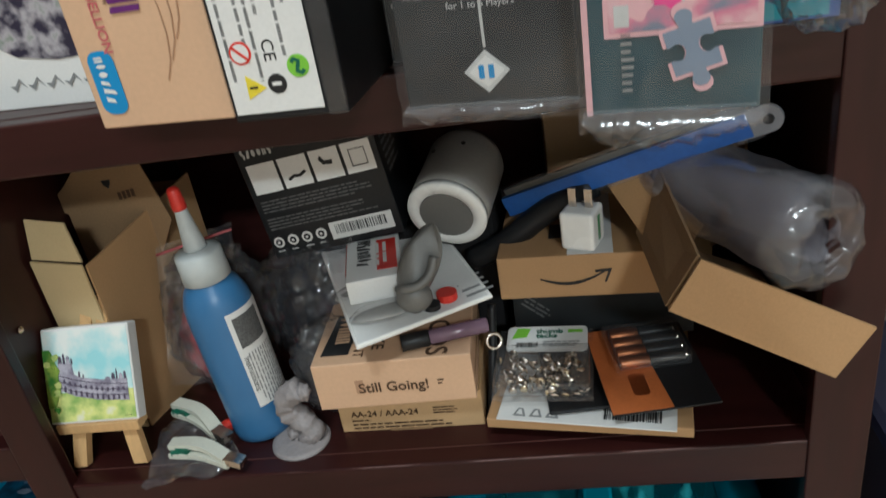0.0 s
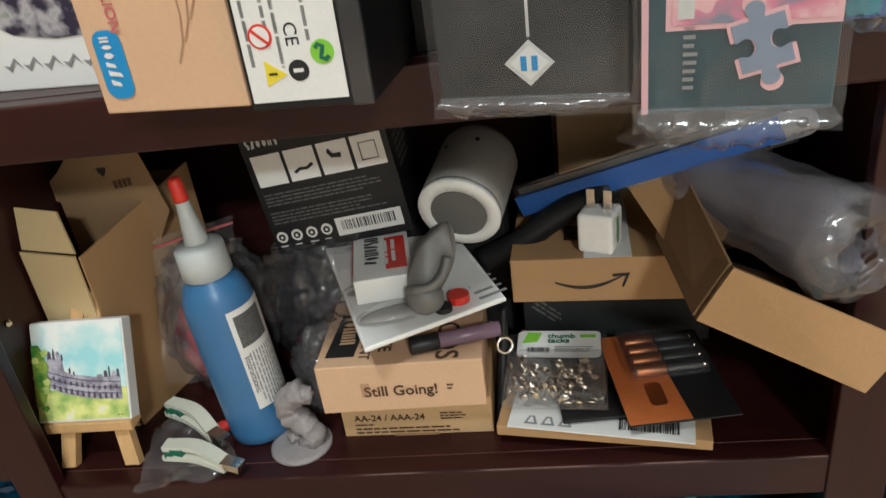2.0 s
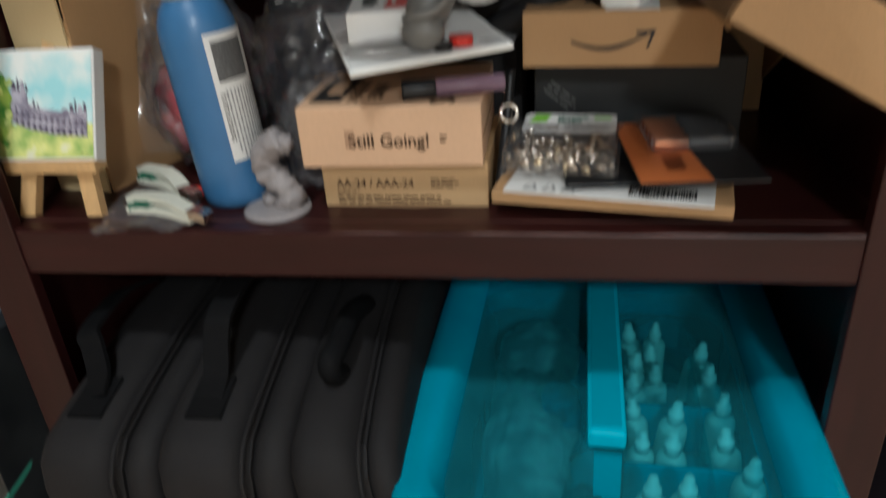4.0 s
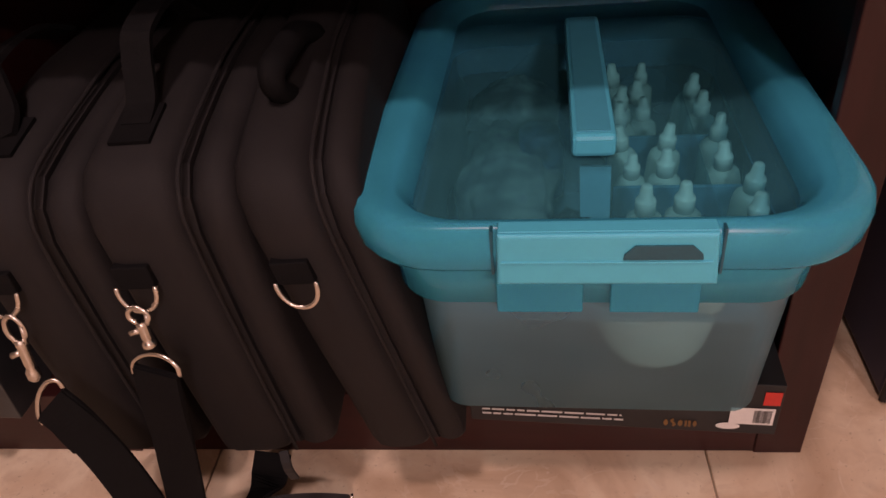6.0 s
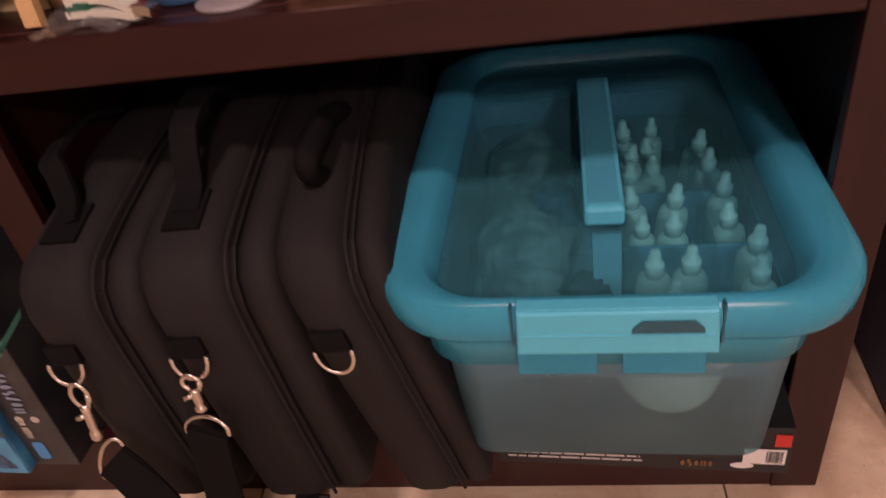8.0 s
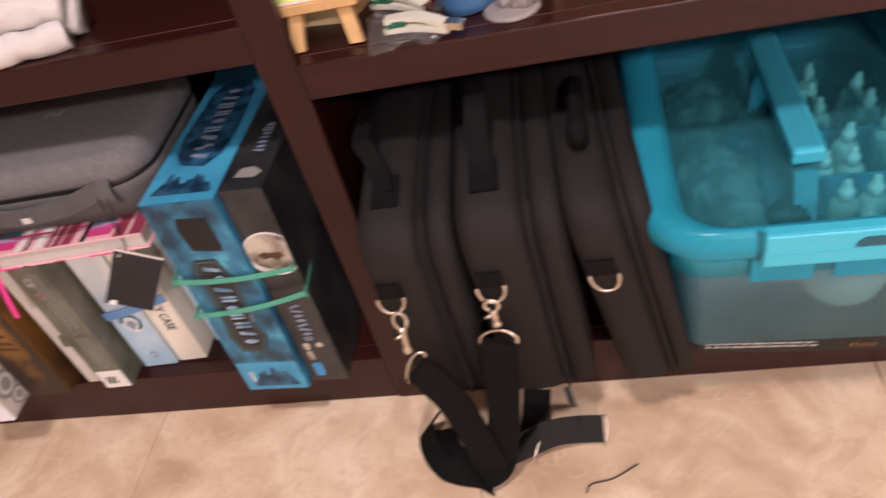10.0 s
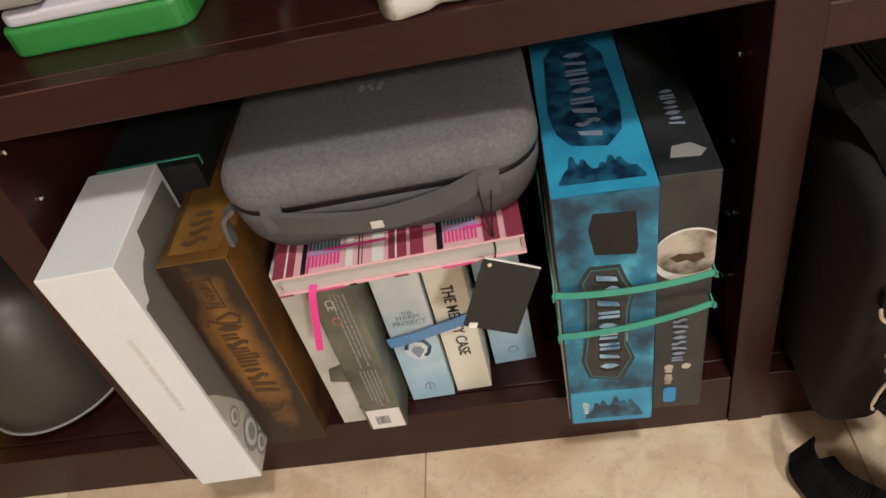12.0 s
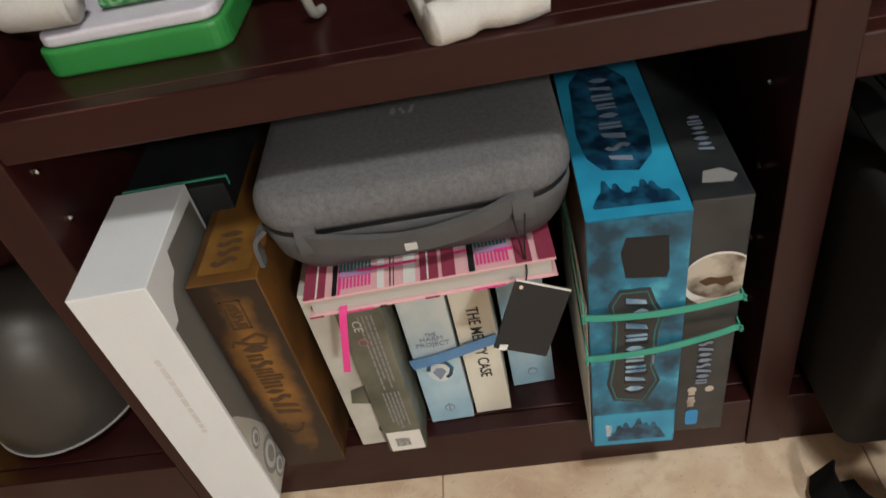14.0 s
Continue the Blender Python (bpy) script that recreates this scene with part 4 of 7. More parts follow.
# blister card with small box and propeller
tray = thing("blister_card", "white blister card with clear domes lying on the cartons", "packaging")
c = [Vector((0.656, 0.014, 0.5785)), Vector((0.751, 0.063, 0.582)), Vector((0.708, 0.160, 0.592)), Vector((0.602, 0.150, 0.590))]
part("card", slab(*c, 0.0015), PAPER, tray)
part("rim", sweep([c[3], c[0], c[1], c[2]], 0.0022, steps=0, turn=8), WHITE_GLOSS, tray)
for cx, cy, rx_, ry_, a in ((0.672, 0.052, 0.030, 0.013, 20), (0.656, 0.088, 0.036, 0.013, 18)):
    bm = lump((rx_, ry_, 0.010), 2, 0.05, 3, 1, 0.0)
    bm.transform(pose(cx, cy, 0.5825, 0, 0, a))
    part("dome", bm, CLEAR_STIFF, tray, "clear blade-shaped dome", True)
    bm = lump((rx_ * 0.9, ry_ * 0.72, 0.0050), 3, 0.04, 3, 1, 0.0)
    bm.transform(pose(cx, cy, 0.5828, 0, 0, a))
    part("packed_blade", bm, GREY_LIGHT, tray, "grey blade under the dome", True)
bm = prism(circle(0.008, 14, 0.7185, 0.062), 0.006, "z", 0.584)
part("red_knob", bm, RED, tray, "red plastic knob")
bm = prism(circle(0.0065, 14, 0.708, 0.050), 0.004, "z", 0.584)
part("dark_knob", bm, BLACK, tray)
for k in range(4):
    x, y = 0.722 + k * 0.004, 0.084 - k * 0.008
    part("print_line", slab((x, y, 0.5845), (x + 0.020, y + 0.012, 0.5848), (x + 0.019, y + 0.0145, 0.5850), (x - 0.001, y + 0.0025, 0.5848), 0.0002), GREY_INK, tray)
small = carton("small_white_box", "small white and red printed box on the blister card", "cardboard box", 0.643, 0.060, 0.5865, 0.044, 0.078, 0.020, WHITE, 10)
plate(small, "top", "red_panel", 0.025, 0.012, 0.041, 0.066, RED, 0, "red panel")
bars(small, "top", 0.030, 0.060, 0.044, 2, 0.006, PAPER, 5, -90, 0.5, lift=0.0006)
glyphs(small, "top", 7, 0.009, 0.068, 0.0105, INK, -90, 6)
plate(small, "left", "red_edge", 0.004, 0.002, 0.06, 0.018, RED)

prop = thing("grey_propeller", "grey three-blade plastic propeller leaning on the blister card", "propeller", 0.700, 0.050, 0.598)
bm = bmesh.new()
n = 26
rows = []
for k in range(15):
    q = k / 14
    wide = 0.0195 * math.sin(math.pi * (0.12 + 0.76 * q)) ** 0.6
    mid = Vector((-0.003 + 0.012 * q, 0.004 + 0.016 * q, -0.008 + 0.050 * q))
    rows.append([bm.verts.new(mid + Vector((wide * math.cos(2 * math.pi * i / n) * (1 if math.cos(2 * math.pi * i / n) < 0 else 0.86), wide * 0.42 * math.sin(2 * math.pi * i / n) + 0.005 * math.cos(4 * math.pi * i / n + 2.4 * q), 0.006 * math.cos(2 * math.pi * i / n)))) for i in range(n)])
for r0, r1 in zip(rows, rows[1:]):
    for i in range(n):
        bm.faces.new((r0[i], r0[(i + 1) % n], r1[(i + 1) % n], r1[i]))
bm.faces.new(rows[0][::-1])
bm.faces.new(rows[-1])
part("blade", bm, GREY_PLASTIC, prop, "cupped upright blade", True)
bm = lump((0.0140, 0.0110, 0.0125), 4.0, 0.05, 3, 1)
bm.transform(pose(-0.004, 0.0, -0.003))
part("hub", bm, GREY_PLASTIC, prop, "", True)
part("fold", sweep([(-0.014, -0.002, 0.006), (-0.008, -0.008, 0.009), (0.002, -0.007, 0.010), (0.011, -0.001, 0.016), (0.015, 0.006, 0.026)], 0.0036, steps=6, turn=10), GREY_PLASTIC, prop, "rolled inner edge of the blade", True)

# black product box
black = carton("black_product_box", "black printed product box with photos and a barcode", "box", 0.5665, 0.131, 0.5985, 0.122, 0.115, 0.103, BLACK, -1, ry=-7)
black.matrix_world = black.matrix_world @ Matrix.Diagonal((0.955, 1, 1, 1))
for i in range(4):
    u = 0.006 + i * 0.0285
    plate(black, "front", "photo", u, 0.060, u + 0.0255, 0.086, WHITE, 0, "pale photo panel")
    if i == 1:
        printed(black, "front", "photo_object", stroke([(u + 0.005, 0.067), (u + 0.010, 0.0695), (u + 0.016, 0.0690), (u + 0.0215, 0.072)], 0.0026), BLACK, 0.0004)
    if i == 2:
        printed(black, "front", "photo_object", [(u + 0.007, 0.078), (u + 0.010, 0.073), (u + 0.018, 0.072), (u + 0.0185, 0.076), (u + 0.012, 0.076), (u + 0.009, 0.081)], BLACK, 0.0004)
    if i == 3:
        printed(black, "front", "photo_object", stroke([(u + 0.006, 0.066), (u + 0.0195, 0.066), (u + 0.0195, 0.080), (u + 0.006, 0.080), (u + 0.006, 0.0655)], 0.0009), INK, 0.0004)
bars(black, "front", 0.006, 0.052, 0.106, 4, 0.0030, GREY_DARK_INK, 11)
bars(black, "front", 0.006, 0.036, 0.106, 4, 0.0030, GREY_DARK_INK, 12)
glyphs(black, "front", 6, 0.006, 0.0925, 0.007, PALE_INK, 0, 9)
plate(black, "front", "barcode_label", 0.058, 0.007, 0.116, 0.0225, PAPER)
barcode(black, "front", 0.063, 0.0115, 0.048, 0.0085, 4)
for i in range(4):
    u = 0.0085 + i * 0.0135
    printed(black, "front", "round_icon", circle(0.0050, 16, u, 0.0150), PAPER, 0, "white round icon")
    printed(black, "front", "icon_hole", circle(0.0030, 14, u, 0.0150), BLACK, 0.0004)
    printed(black, "front", "icon_dot", circle(0.0013, 10, u, 0.0150), PAPER, 0.0008)
    bars(black, "front", u - 0.004, 0.0062, 0.008, 1, 0.0024, PALE_INK, i)
bars(black, "right", 0.012, 0.080, 0.05, 6, 0.006, GREY_INK, 6)
pouch = part("dark_pouch", lump((0.062, 0.070, 0.070), 12.4, 0.25, 4, 1.6, -0.066), NYLON)
pouch.matrix_world = pose(0.655, 0.235, RS + 0.066)
tagged(pouch, "soft black pouch under the black product box", "pouch")

# grey cylinder with a white front ring
cyl = thing("grey_speaker", "grey cylinder with a white front ring lying on the pile", "speaker", 0.722, 0.120, 0.6315, rx=-72, rz=-15)
part("shell", lathe([(0.028, 0.0), (0.0328, 0.001), (0.0332, 0.010), (0.0328, 0.060), (0.029, 0.069), (0.012, 0.073)], 40), GREY_LIGHT, cyl, "", True)
part("ring", lathe([(0.0328, 0.0005), (0.0333, -0.004), (0.0325, -0.0055), (0.0229, -0.0058), (0.0221, -0.004)], 40), WHITE_GLOSS, cyl, "glossy white ring", True)
part("grille", lathe([(0.0222, -0.0062), (0.0222, -0.0052)], 36), GREY_PLASTIC, cyl, "flat grey grille")
for a, z in ((240, 0.040), (285, 0.046)):
    part("button", lathe([(0.002, -0.0005), (0.0018, 0.001)], 10, pose(0.0328 * math.cos(radians(a)), 0.0328 * math.sin(radians(a)), z, 90, 0, a - 90 + 180)), BLACK, cyl)
stand = part("dark_case", block(0.690, 0.757, 0.165, 0.30, RS, 0.610, 0.008, 3), NYLON)
tagged(stand, "dark zipped case behind the blister card", "case")

# blue scraper
scr = thing("scraper", "long blue scraper with a grey cover and black handle", "scraper")
a, b = Vector((0.768, 0.150, 0.616)), Vector((0.948, 0.052, 0.702))
w = (b - a)
up = Vector((-0.35, 0.1, 1)).normalized()
part("blade", sweep([a, a + w * 0.93], 0.0165, 0.005, up, 3), BLUE_BLADE, scr)
part("clear_sleeve", sweep([a + Vector((0, 0.0045, 0.001)), b - w * 0.04 + Vector((0, 0.0045, 0.001))], 0.029, 0.0012, up, 3), CLEAR_STIFF, scr, "clear plastic sleeve")
part("cover", sweep([a - up * 0.001 + Vector((0, 0.004, 0.012)), b - w * 0.08 + Vector((0, 0.004, 0.010))], 0.006, 0.003, up, 3), GREY_PLASTIC, scr, "grey edge cover")
tab = prism([(-0.022, -0.0095)] + [(0.0095 * math.cos(radians(t)), 0.0095 * math.sin(radians(t))) for t in range(-90, 91, 15)] + [(-0.022, 0.0095)], 0.0025, "z", -0.00125)
right = w.normalized()
lift_ = (up - right * up.dot(right)).normalized()
tab.transform(Matrix.Translation(b - w * 0.015) @ Matrix((right, lift_, right.cross(lift_))).transposed().to_4x4())
part("hang_tab", tab, see_through("grey_clear_tab", (0.75, 0.75, 0.78), 0.4, 0.25, (0.42, 0.42, 0.45)), scr, "rounded clear end tab")
part("hang_hole", lathe([(0.0034, -0.0022), (0.0034, 0.0022)], 16, Matrix.Translation(b - w * 0.015 + Vector((0, -0.001, 0))) @ pose(0, 0, 0, 90, 0, -25)), INK, scr)
part("handle", sweep([(0.838, 0.120, 0.640), (0.800, 0.128, 0.618), (0.765, 0.128, 0.594), (0.735, 0.135, 0.578)], 0.0105, steps=6, turn=12), BLACK, scr, "black moulded handle", True)

# small delivery box with a printed curved arrow, on a dark box
dbox = carton("dark_box", "plain black box under the small delivery box", "box", 0.764, 0.126, RS + 0.021, 0.150, 0.19, 0.061, DARK_BOX, -3)
bars(dbox, "front", 0.012, 0.044, 0.03, 3, 0.004, GREY_DARK_INK, 3, -40)
amz = carton("delivery_box", "small flat kraft delivery box with a printed arrow", "cardboard box", 0.757, 0.092, 0.5605, 0.130, 0.115, 0.037, KRAFT, -5)
arc = [(0.033 + 0.050 * i / 16, 0.0215 - 0.0095 * math.sin(math.pi * (0.12 + 0.78 * i / 16)) + 0.004 * (i / 16)) for i in range(17)]
lower = [(u, v - 0.0012 - 0.0016 * math.sin(math.pi * i / 16)) for i, (u, v) in enumerate(arc)]
printed(amz, "front", "curved_arrow", arc + lower[::-1], INK, 0, "black printed curve")
printed(amz, "front", "arrow_head", [(0.0755, 0.0235), (0.0885, 0.0245), (0.0840, 0.0125), (0.0825, 0.0128), (0.0855, 0.0218), (0.0758, 0.0215)], INK, 0.0002)
plate(amz, "top", "tape", 0.055, 0.0, 0.090, 0.114, PAPER, 0, "strip of tape")
# Plain black square on the box top, left of the charger.
plate(amz, "top", "dark_square", 0.040, 0.03, 0.055, 0.055, INK)
charger = thing("usb_charger", "white cube phone charger with upright prongs", "charger", 0.826, 0.104, 0.598, rz=-24)
part("cube", block(-0.0135, 0.0135, -0.0135, 0.0135, 0.0, 0.0315, 0.003, 3), WHITE_GLOSS, charger)
for s in (-1, 1):
    part("prong", block(s * 0.0064 - 0.0032, s * 0.0064 + 0.0032, -0.0009, 0.0009, 0.0315, 0.047, 0.0005), SILVER, charger, "metal prong")
charger["size"] = (0.027, 0.027, 0.0315)
m = bmesh.new()
for i in range(8):
    v0 = 0.006 + i * 0.0026
    for q in ([(-0.003, v0), (0.003, v0), (0.003, v0 + 0.0018), (-0.003, v0 + 0.0018)],):
        m.faces.new([m.verts.new((0.0138, y, z)) for y, z in q])
part("logo_mark", m, GREEN, charger, "green word mark")

# large carton at the back, open small carton, rolled plastic
back = carton("large_carton", "large plain kraft carton standing at the back", "cardboard box", 0.806, 0.255, RS, 0.156, 0.10, 0.245, KRAFT_PALE)
part("flap", slab((0.148, -0.004, 0.228), (0.148, -0.12, 0.215), (0.153, -0.115, 0.10), (0.153, -0.004, 0.03), 0.002), KRAFT, back)
opened = thing("open_carton", "small open kraft carton tipped over the pile", "cardboard box")
f = [Vector((0.867, -0.020, 0.610)), Vector((0.968, -0.024, 0.552)), Vector((0.990, -0.022, 0.586)), Vector((0.886, -0.022, 0.645))]
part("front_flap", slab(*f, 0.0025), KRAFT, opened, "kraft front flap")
# Side and bottom panels use the darker kraft as painted inside shade.
part("side_panel", slab((0.868, -0.016, 0.609), (0.887, -0.018, 0.644), (0.884, 0.105, 0.660), (0.868, 0.10, 0.604), 0.002), KRAFT_SHADE_SEAM, opened)
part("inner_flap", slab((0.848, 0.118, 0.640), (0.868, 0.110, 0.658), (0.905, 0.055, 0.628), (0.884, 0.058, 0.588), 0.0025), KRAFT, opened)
part("bottom_panel", slab((0.868, -0.018, 0.608), (0.962, -0.020, 0.554), (0.958, 0.10, 0.560), (0.868, 0.10, 0.602), 0.002), KRAFT_SHADE_SEAM, opened)

def scroll(length, r0, r1, turns, seed, wave=0.004):
    bm = bmesh.new()
    n, k = 70, 14
    rows = []
    for j in range(k + 1):
        row = []
        for i in range(n + 1):
            a = 2 * math.pi * turns * i / n
            r = r0 + (r1 - r0) * i / n + wave * noise.noise(Vector((a * 1.3, j * 0.5, seed))) * (0.4 + i / n) + 0.5 * wave * abs(noise.noise(Vector((a * 3.1, j * 0.35, seed + 4)))) * (i / n)
            r *= 1 - 0.22 * max(0, 1 - j / 1.6) * (i / n) * (0.6 + 0.8 * noise.noise(Vector((a * 1.6, 2.0, seed))))
            row.append(bm.verts.new((r * math.cos(a), r * math.sin(a), length * j / k + wave * 2 * noise.noise(Vector((a, seed, 0))) * (j == 0))))
        rows.append(row)
    for a, b in zip(rows, rows[1:]):
        for i in range(n):
            bm.faces.new((a[i], a[i + 1], b[i + 1], b[i]))
    return bm


a, b = Vector((0.956, -0.010, 0.6445)), Vector((0.887, 0.14, 0.642))
roll = new("plastic_roll")
roll.empty_display_size = 0.02
roll.matrix_world = Matrix.Translation(a) @ (b - a).to_track_quat("Z", "Y").to_matrix().to_4x4()
tagged(roll, "loosely rolled grey translucent plastic sheet", "plastic roll")
part("outer_sheet", scroll(0.165, 0.024, 0.037, 1.7, 2.0), FILM, roll, "", True)
part("inner_sheet", scroll(0.150, 0.007, 0.021, 1.8, 6.0, 0.006), FILM, roll, "crumpled inner turns", True)
bm = bmesh.new()
rings = []
for k in range(9):
    q = k / 8
    ring = []
    for i in range(48):
        t = 2 * math.pi * i / 48
        r = (0.036 - 0.024 * q ** 1.4) * (1 + 0.16 * (1 - 2 * abs(noise.noise(Vector((math.cos(t) * 2.6, math.sin(t) * 2.6, 3 + q))))) * (0.3 + q))
        ring.append(bm.verts.new((r * math.cos(t + 0.5 * q), r * math.sin(t + 0.5 * q), 0.006 - 0.016 * math.sin(2.4 * q) + 0.006 * noise.noise(Vector((t * 2, q * 3, 8))))))
    rings.append(ring)
for p, q in zip(rings, rings[1:]):
    for i in range(48):
        bm.faces.new((p[i], p[(i + 1) % 48], q[(i + 1) % 48], q[i]))
part("gathered_end", bm, TAIL, roll, "pleated end of the roll", True)
loose = part("loose_film", film((0.836, 0.085, 0.686), (0.882, 0.066, 0.680), (0.926, 0.085, 0.716), (0.858, 0.100, 0.722), 0.012, 5.1, 26, 60), CLEAR, None, "", True)
tagged(loose, "shiny loose clear film bunched above the scraper", "plastic film")
# flat mailer with papers, tack pack and battery card
carton("flat_mailer", "flat kraft mailer lying under the packages", "cardboard box", 0.738, 0.026, RS + 0.0105, 0.152, 0.13, 0.0085, KRAFT, -10)
# Added filler under the mailer; its dark colour stands for the shaded gap.
under = carton("shade_filler_box", "added dark filler box, stands in for shade under the kraft mailer", "box", 0.750, 0.062, RS, 0.130, 0.10, 0.0100, DARK_BOX, -8)
sheetp = carton("white_leaflet", "white printed leaflet on the mailer", "leaflet", 0.746, 0.024, RS + 0.0195, 0.132, 0.085, 0.0012, PAPER, -12, bevel=0.0002)
barcode(sheetp, "top", 0.080, 0.006, 0.042, 0.014, 6)
for i in range(3):
    printed(sheetp, "top", "recycling_mark", [(0.012 + i * 0.0125, 0.004), (0.022 + i * 0.0125, 0.004), (0.019 + i * 0.0125, 0.013), (0.015 + i * 0.0125, 0.013)], GREY_INK)
    printed(sheetp, "top", "mark_hole", [(0.0145 + i * 0.0125, 0.0055), (0.0195 + i * 0.0125, 0.0055), (0.0178 + i * 0.0125, 0.011), (0.0162 + i * 0.0125, 0.011)], PAPER, 0.0004)
carton("black_pouch", "flat black pouch under the clear packs", "pouch", 0.787, 0.020, RS + 0.0225, 0.085, 0.11, 0.003, BLACK, 4, bevel=0.0012)
tack = thing("tack_pack", "clear box of brass thumb tacks with a green printed card", "tack pack", 0.743, 0.036, RS + 0.0295, rz=-6, rx=8)
tack.matrix_world = tack.matrix_world @ Matrix.Diagonal((1, 0.84, 1, 1))
tack["size"] = (0.078, 0.095, 0.004)
part("blister", block(0.002, 0.076, 0.002, 0.056, 0.0, 0.014, 0.002), CLEAR_STIFF, tack, "clear plastic tray")
part("hanger", block(0.0, 0.078, -0.002, 0.094, -0.001, 0.0, 0.0003), CLEAR_STIFF, tack)
part("header_card", prism(rounded(0.066, 0.036, 0.005), 0.0008, "z", 0.0045), PAPER, tack, "white header card").matrix_local = pose(0.008, 0.056, 0.0)
letters(tack, "top", "thumb", 0.032, 0.081, 0.0085, DARK_GREEN, lift=0.0016, bold=0.0002)
letters(tack, "top", "tacks", 0.032, 0.0745, 0.0085, DARK_GREEN, lift=0.0016, bold=0.0002)
printed(tack, "top", "green_leaf", [(0.012, 0.074), (0.024, 0.076), (0.027, 0.088), (0.016, 0.089)], LIME, 0.0012)
barcode(tack, "top", 0.016, 0.061, 0.018, 0.007, 3, lift=0.0016)
bars(tack, "top", 0.038, 0.068, 0.030, 3, 0.003, GREY_INK, 2, lift=0.0016)
plate(tack, "top", "green_note", 0.058, 0.082, 0.070, 0.086, LIME, 0.0012)
rnd = random.Random(9)
for i in range(84):
    t = part("brass_tack", lathe([(0.0004, 0.0), (0.0005, 0.006), (0.0036, 0.0064), (0.0033, 0.0072), (0.0015, 0.0079)], 12, pose(rnd.uniform(0.008, 0.07), rnd.uniform(0.008, 0.05), rnd.uniform(0.001, 0.005), rnd.uniform(-150, 150), rnd.uniform(-120, 120), 0)), SILVER if i % 6 else BRASS, tack, "", True)
bat = thing("battery_pack", "copper and black battery pack on a card", "battery pack", 0.832, 0.003, RS + 0.031, rz=6, rx=3)
bat["size"] = (0.078, 0.10, 0.002)
part("card", block(0, 0.078, 0, 0.10, 0, 0.0015, 0.0003), BLACK, bat)
printed(bat, "top", "copper_panel", [(0, 0), (0.044, 0), (0.038, 0.10), (0, 0.10)], COPPER)
for i in range(4):
    y = 0.050 + i * 0.0116
    part("battery", lathe([(0.0048, 0.0), (0.0051, 0.001), (0.0051, 0.026), (0.0048, 0.027)], 18, pose(0.040, y, 0.0068, 0, 90, 0)), BLACK, bat, "", True)
    part("copper_end", lathe([(0.0049, 0.0), (0.0052, 0.001), (0.0052, 0.022), (0.0048, 0.0225)], 18, pose(0.0172, y, 0.0068, 0, 90, 0)), COPPER_METAL, bat, "copper end", True)
    part("tip", lathe([(0.0018, 0.0), (0.0018, 0.002)], 10, pose(0.0671, y, 0.0068, 0, 90, 0)), SILVER, bat)
printed(bat, "top", "embossed_cell", rounded(0.012, 0.024, 0.003), COPPER_METAL, 0.0006).matrix_local = pose(0.020, 0.016, 0)
part("blister", block(0.012, 0.072, 0.043, 0.094, 0.0016, 0.0128, 0.003), CLEAR_STIFF, bat, "clear blister")

# ---- right bay, upper shelf ----
g1 = carton("white_game_box", "white game box with a dark floral picture", "game box", 0.424, 0.050, US, 0.118, 0.20, 0.24, WHITE, -8)
printed(g1, "front", "picture", [(0.020, 0.048), (0.045, 0.034), (0.075, 0.030), (0.110, 0.032), (0.117, 0.04), (0.117, 0.23), (0.020, 0.23)], FLORAL)
for i in range(6):
    u = 0.030 + i * 0.0145
    printed(g1, "front", "scroll_ornament", [(u, 0.016), (u + 0.004, 0.012), (u + 0.009, 0.018), (u + 0.0135, 0.014), (u + 0.009, 0.0205), (u + 0.004, 0.0155)], GREY_INK)
for i in range(4):
    plate(g1, "front", "leaf_print", 0.098 + 0.004 * (i % 2), 0.062 + i * 0.018, 0.112, 0.068 + i * 0.018, LIME if i % 2 else YELLOW, 0.0004)
g2 = carton("tan_game_box", "tan game box with purple lettering and blue badge", "game box", 0.560, -0.039, US, 0.082, 0.20, 0.26, TAN, -9)
printed(g2, "front", "badge", [(x + 0.005, y + 0.008) for x, y in rounded(0.016, 0.034, 0.006)], SIGN_BLUE, 0, "blue badge")
glyphs(g2, "front", 6, 0.0095, 0.039, 0.0064, PAPER, -90, 4, lift=0.0006, vary=0.3)
letters(g2, "front", "REBELLION", 0.0175, 0.080, 0.0080, ROSE_INK, -90, bold=0.0001)
glyphs(g2, "front", 5, 0.029, 0.113, 0.0175, PURPLE, -90, 12, name="title_mark")
glyphs(g2, "front", 4, 0.051, 0.124, 0.0160, PURPLE, -90, 13, name="title_mark")
for k in range(3):
    pts = [(0.042 + 0.006 * k + 0.016 * math.cos(t / 9 * math.pi * 1.2 - 1), 0.012 + 0.010 * k + 0.040 + 0.034 * math.sin(t / 9 * math.pi * 1.2 - 1)) for t in range(10)]
    inner = [(u - 0.0007, v) for u, v in pts[::-1]]
    printed(g2, "front", "swirl", pts + inner, TAN_DARK)
g3 = carton("black_game_box", "black game box with a white warning label", "game box", 0.646, -0.063, US, 0.061, 0.20, 0.25, BLACK, -5)
plate(g3, "front", "white_label", 0.002, 0.004, 0.049, 0.245, PAPER, 0, "worn white warning label")
printed(g3, "front", "red_ring", circle(0.0057, 24, 0.0122, 0.0345), RED, 0.0004)
printed(g3, "front", "ring_inside", circle(0.0046, 24, 0.0122, 0.0345), PAPER, 0.0008)
printed(g3, "front", "ring_bar", [(0.0081, 0.0374), (0.0089, 0.0384), (0.0164, 0.0316), (0.0156, 0.0306)], RED, 0.0012)
printed(g3, "front", "green_dot", circle(0.0056, 24, 0.0402, 0.0255), LIME, 0.0004)
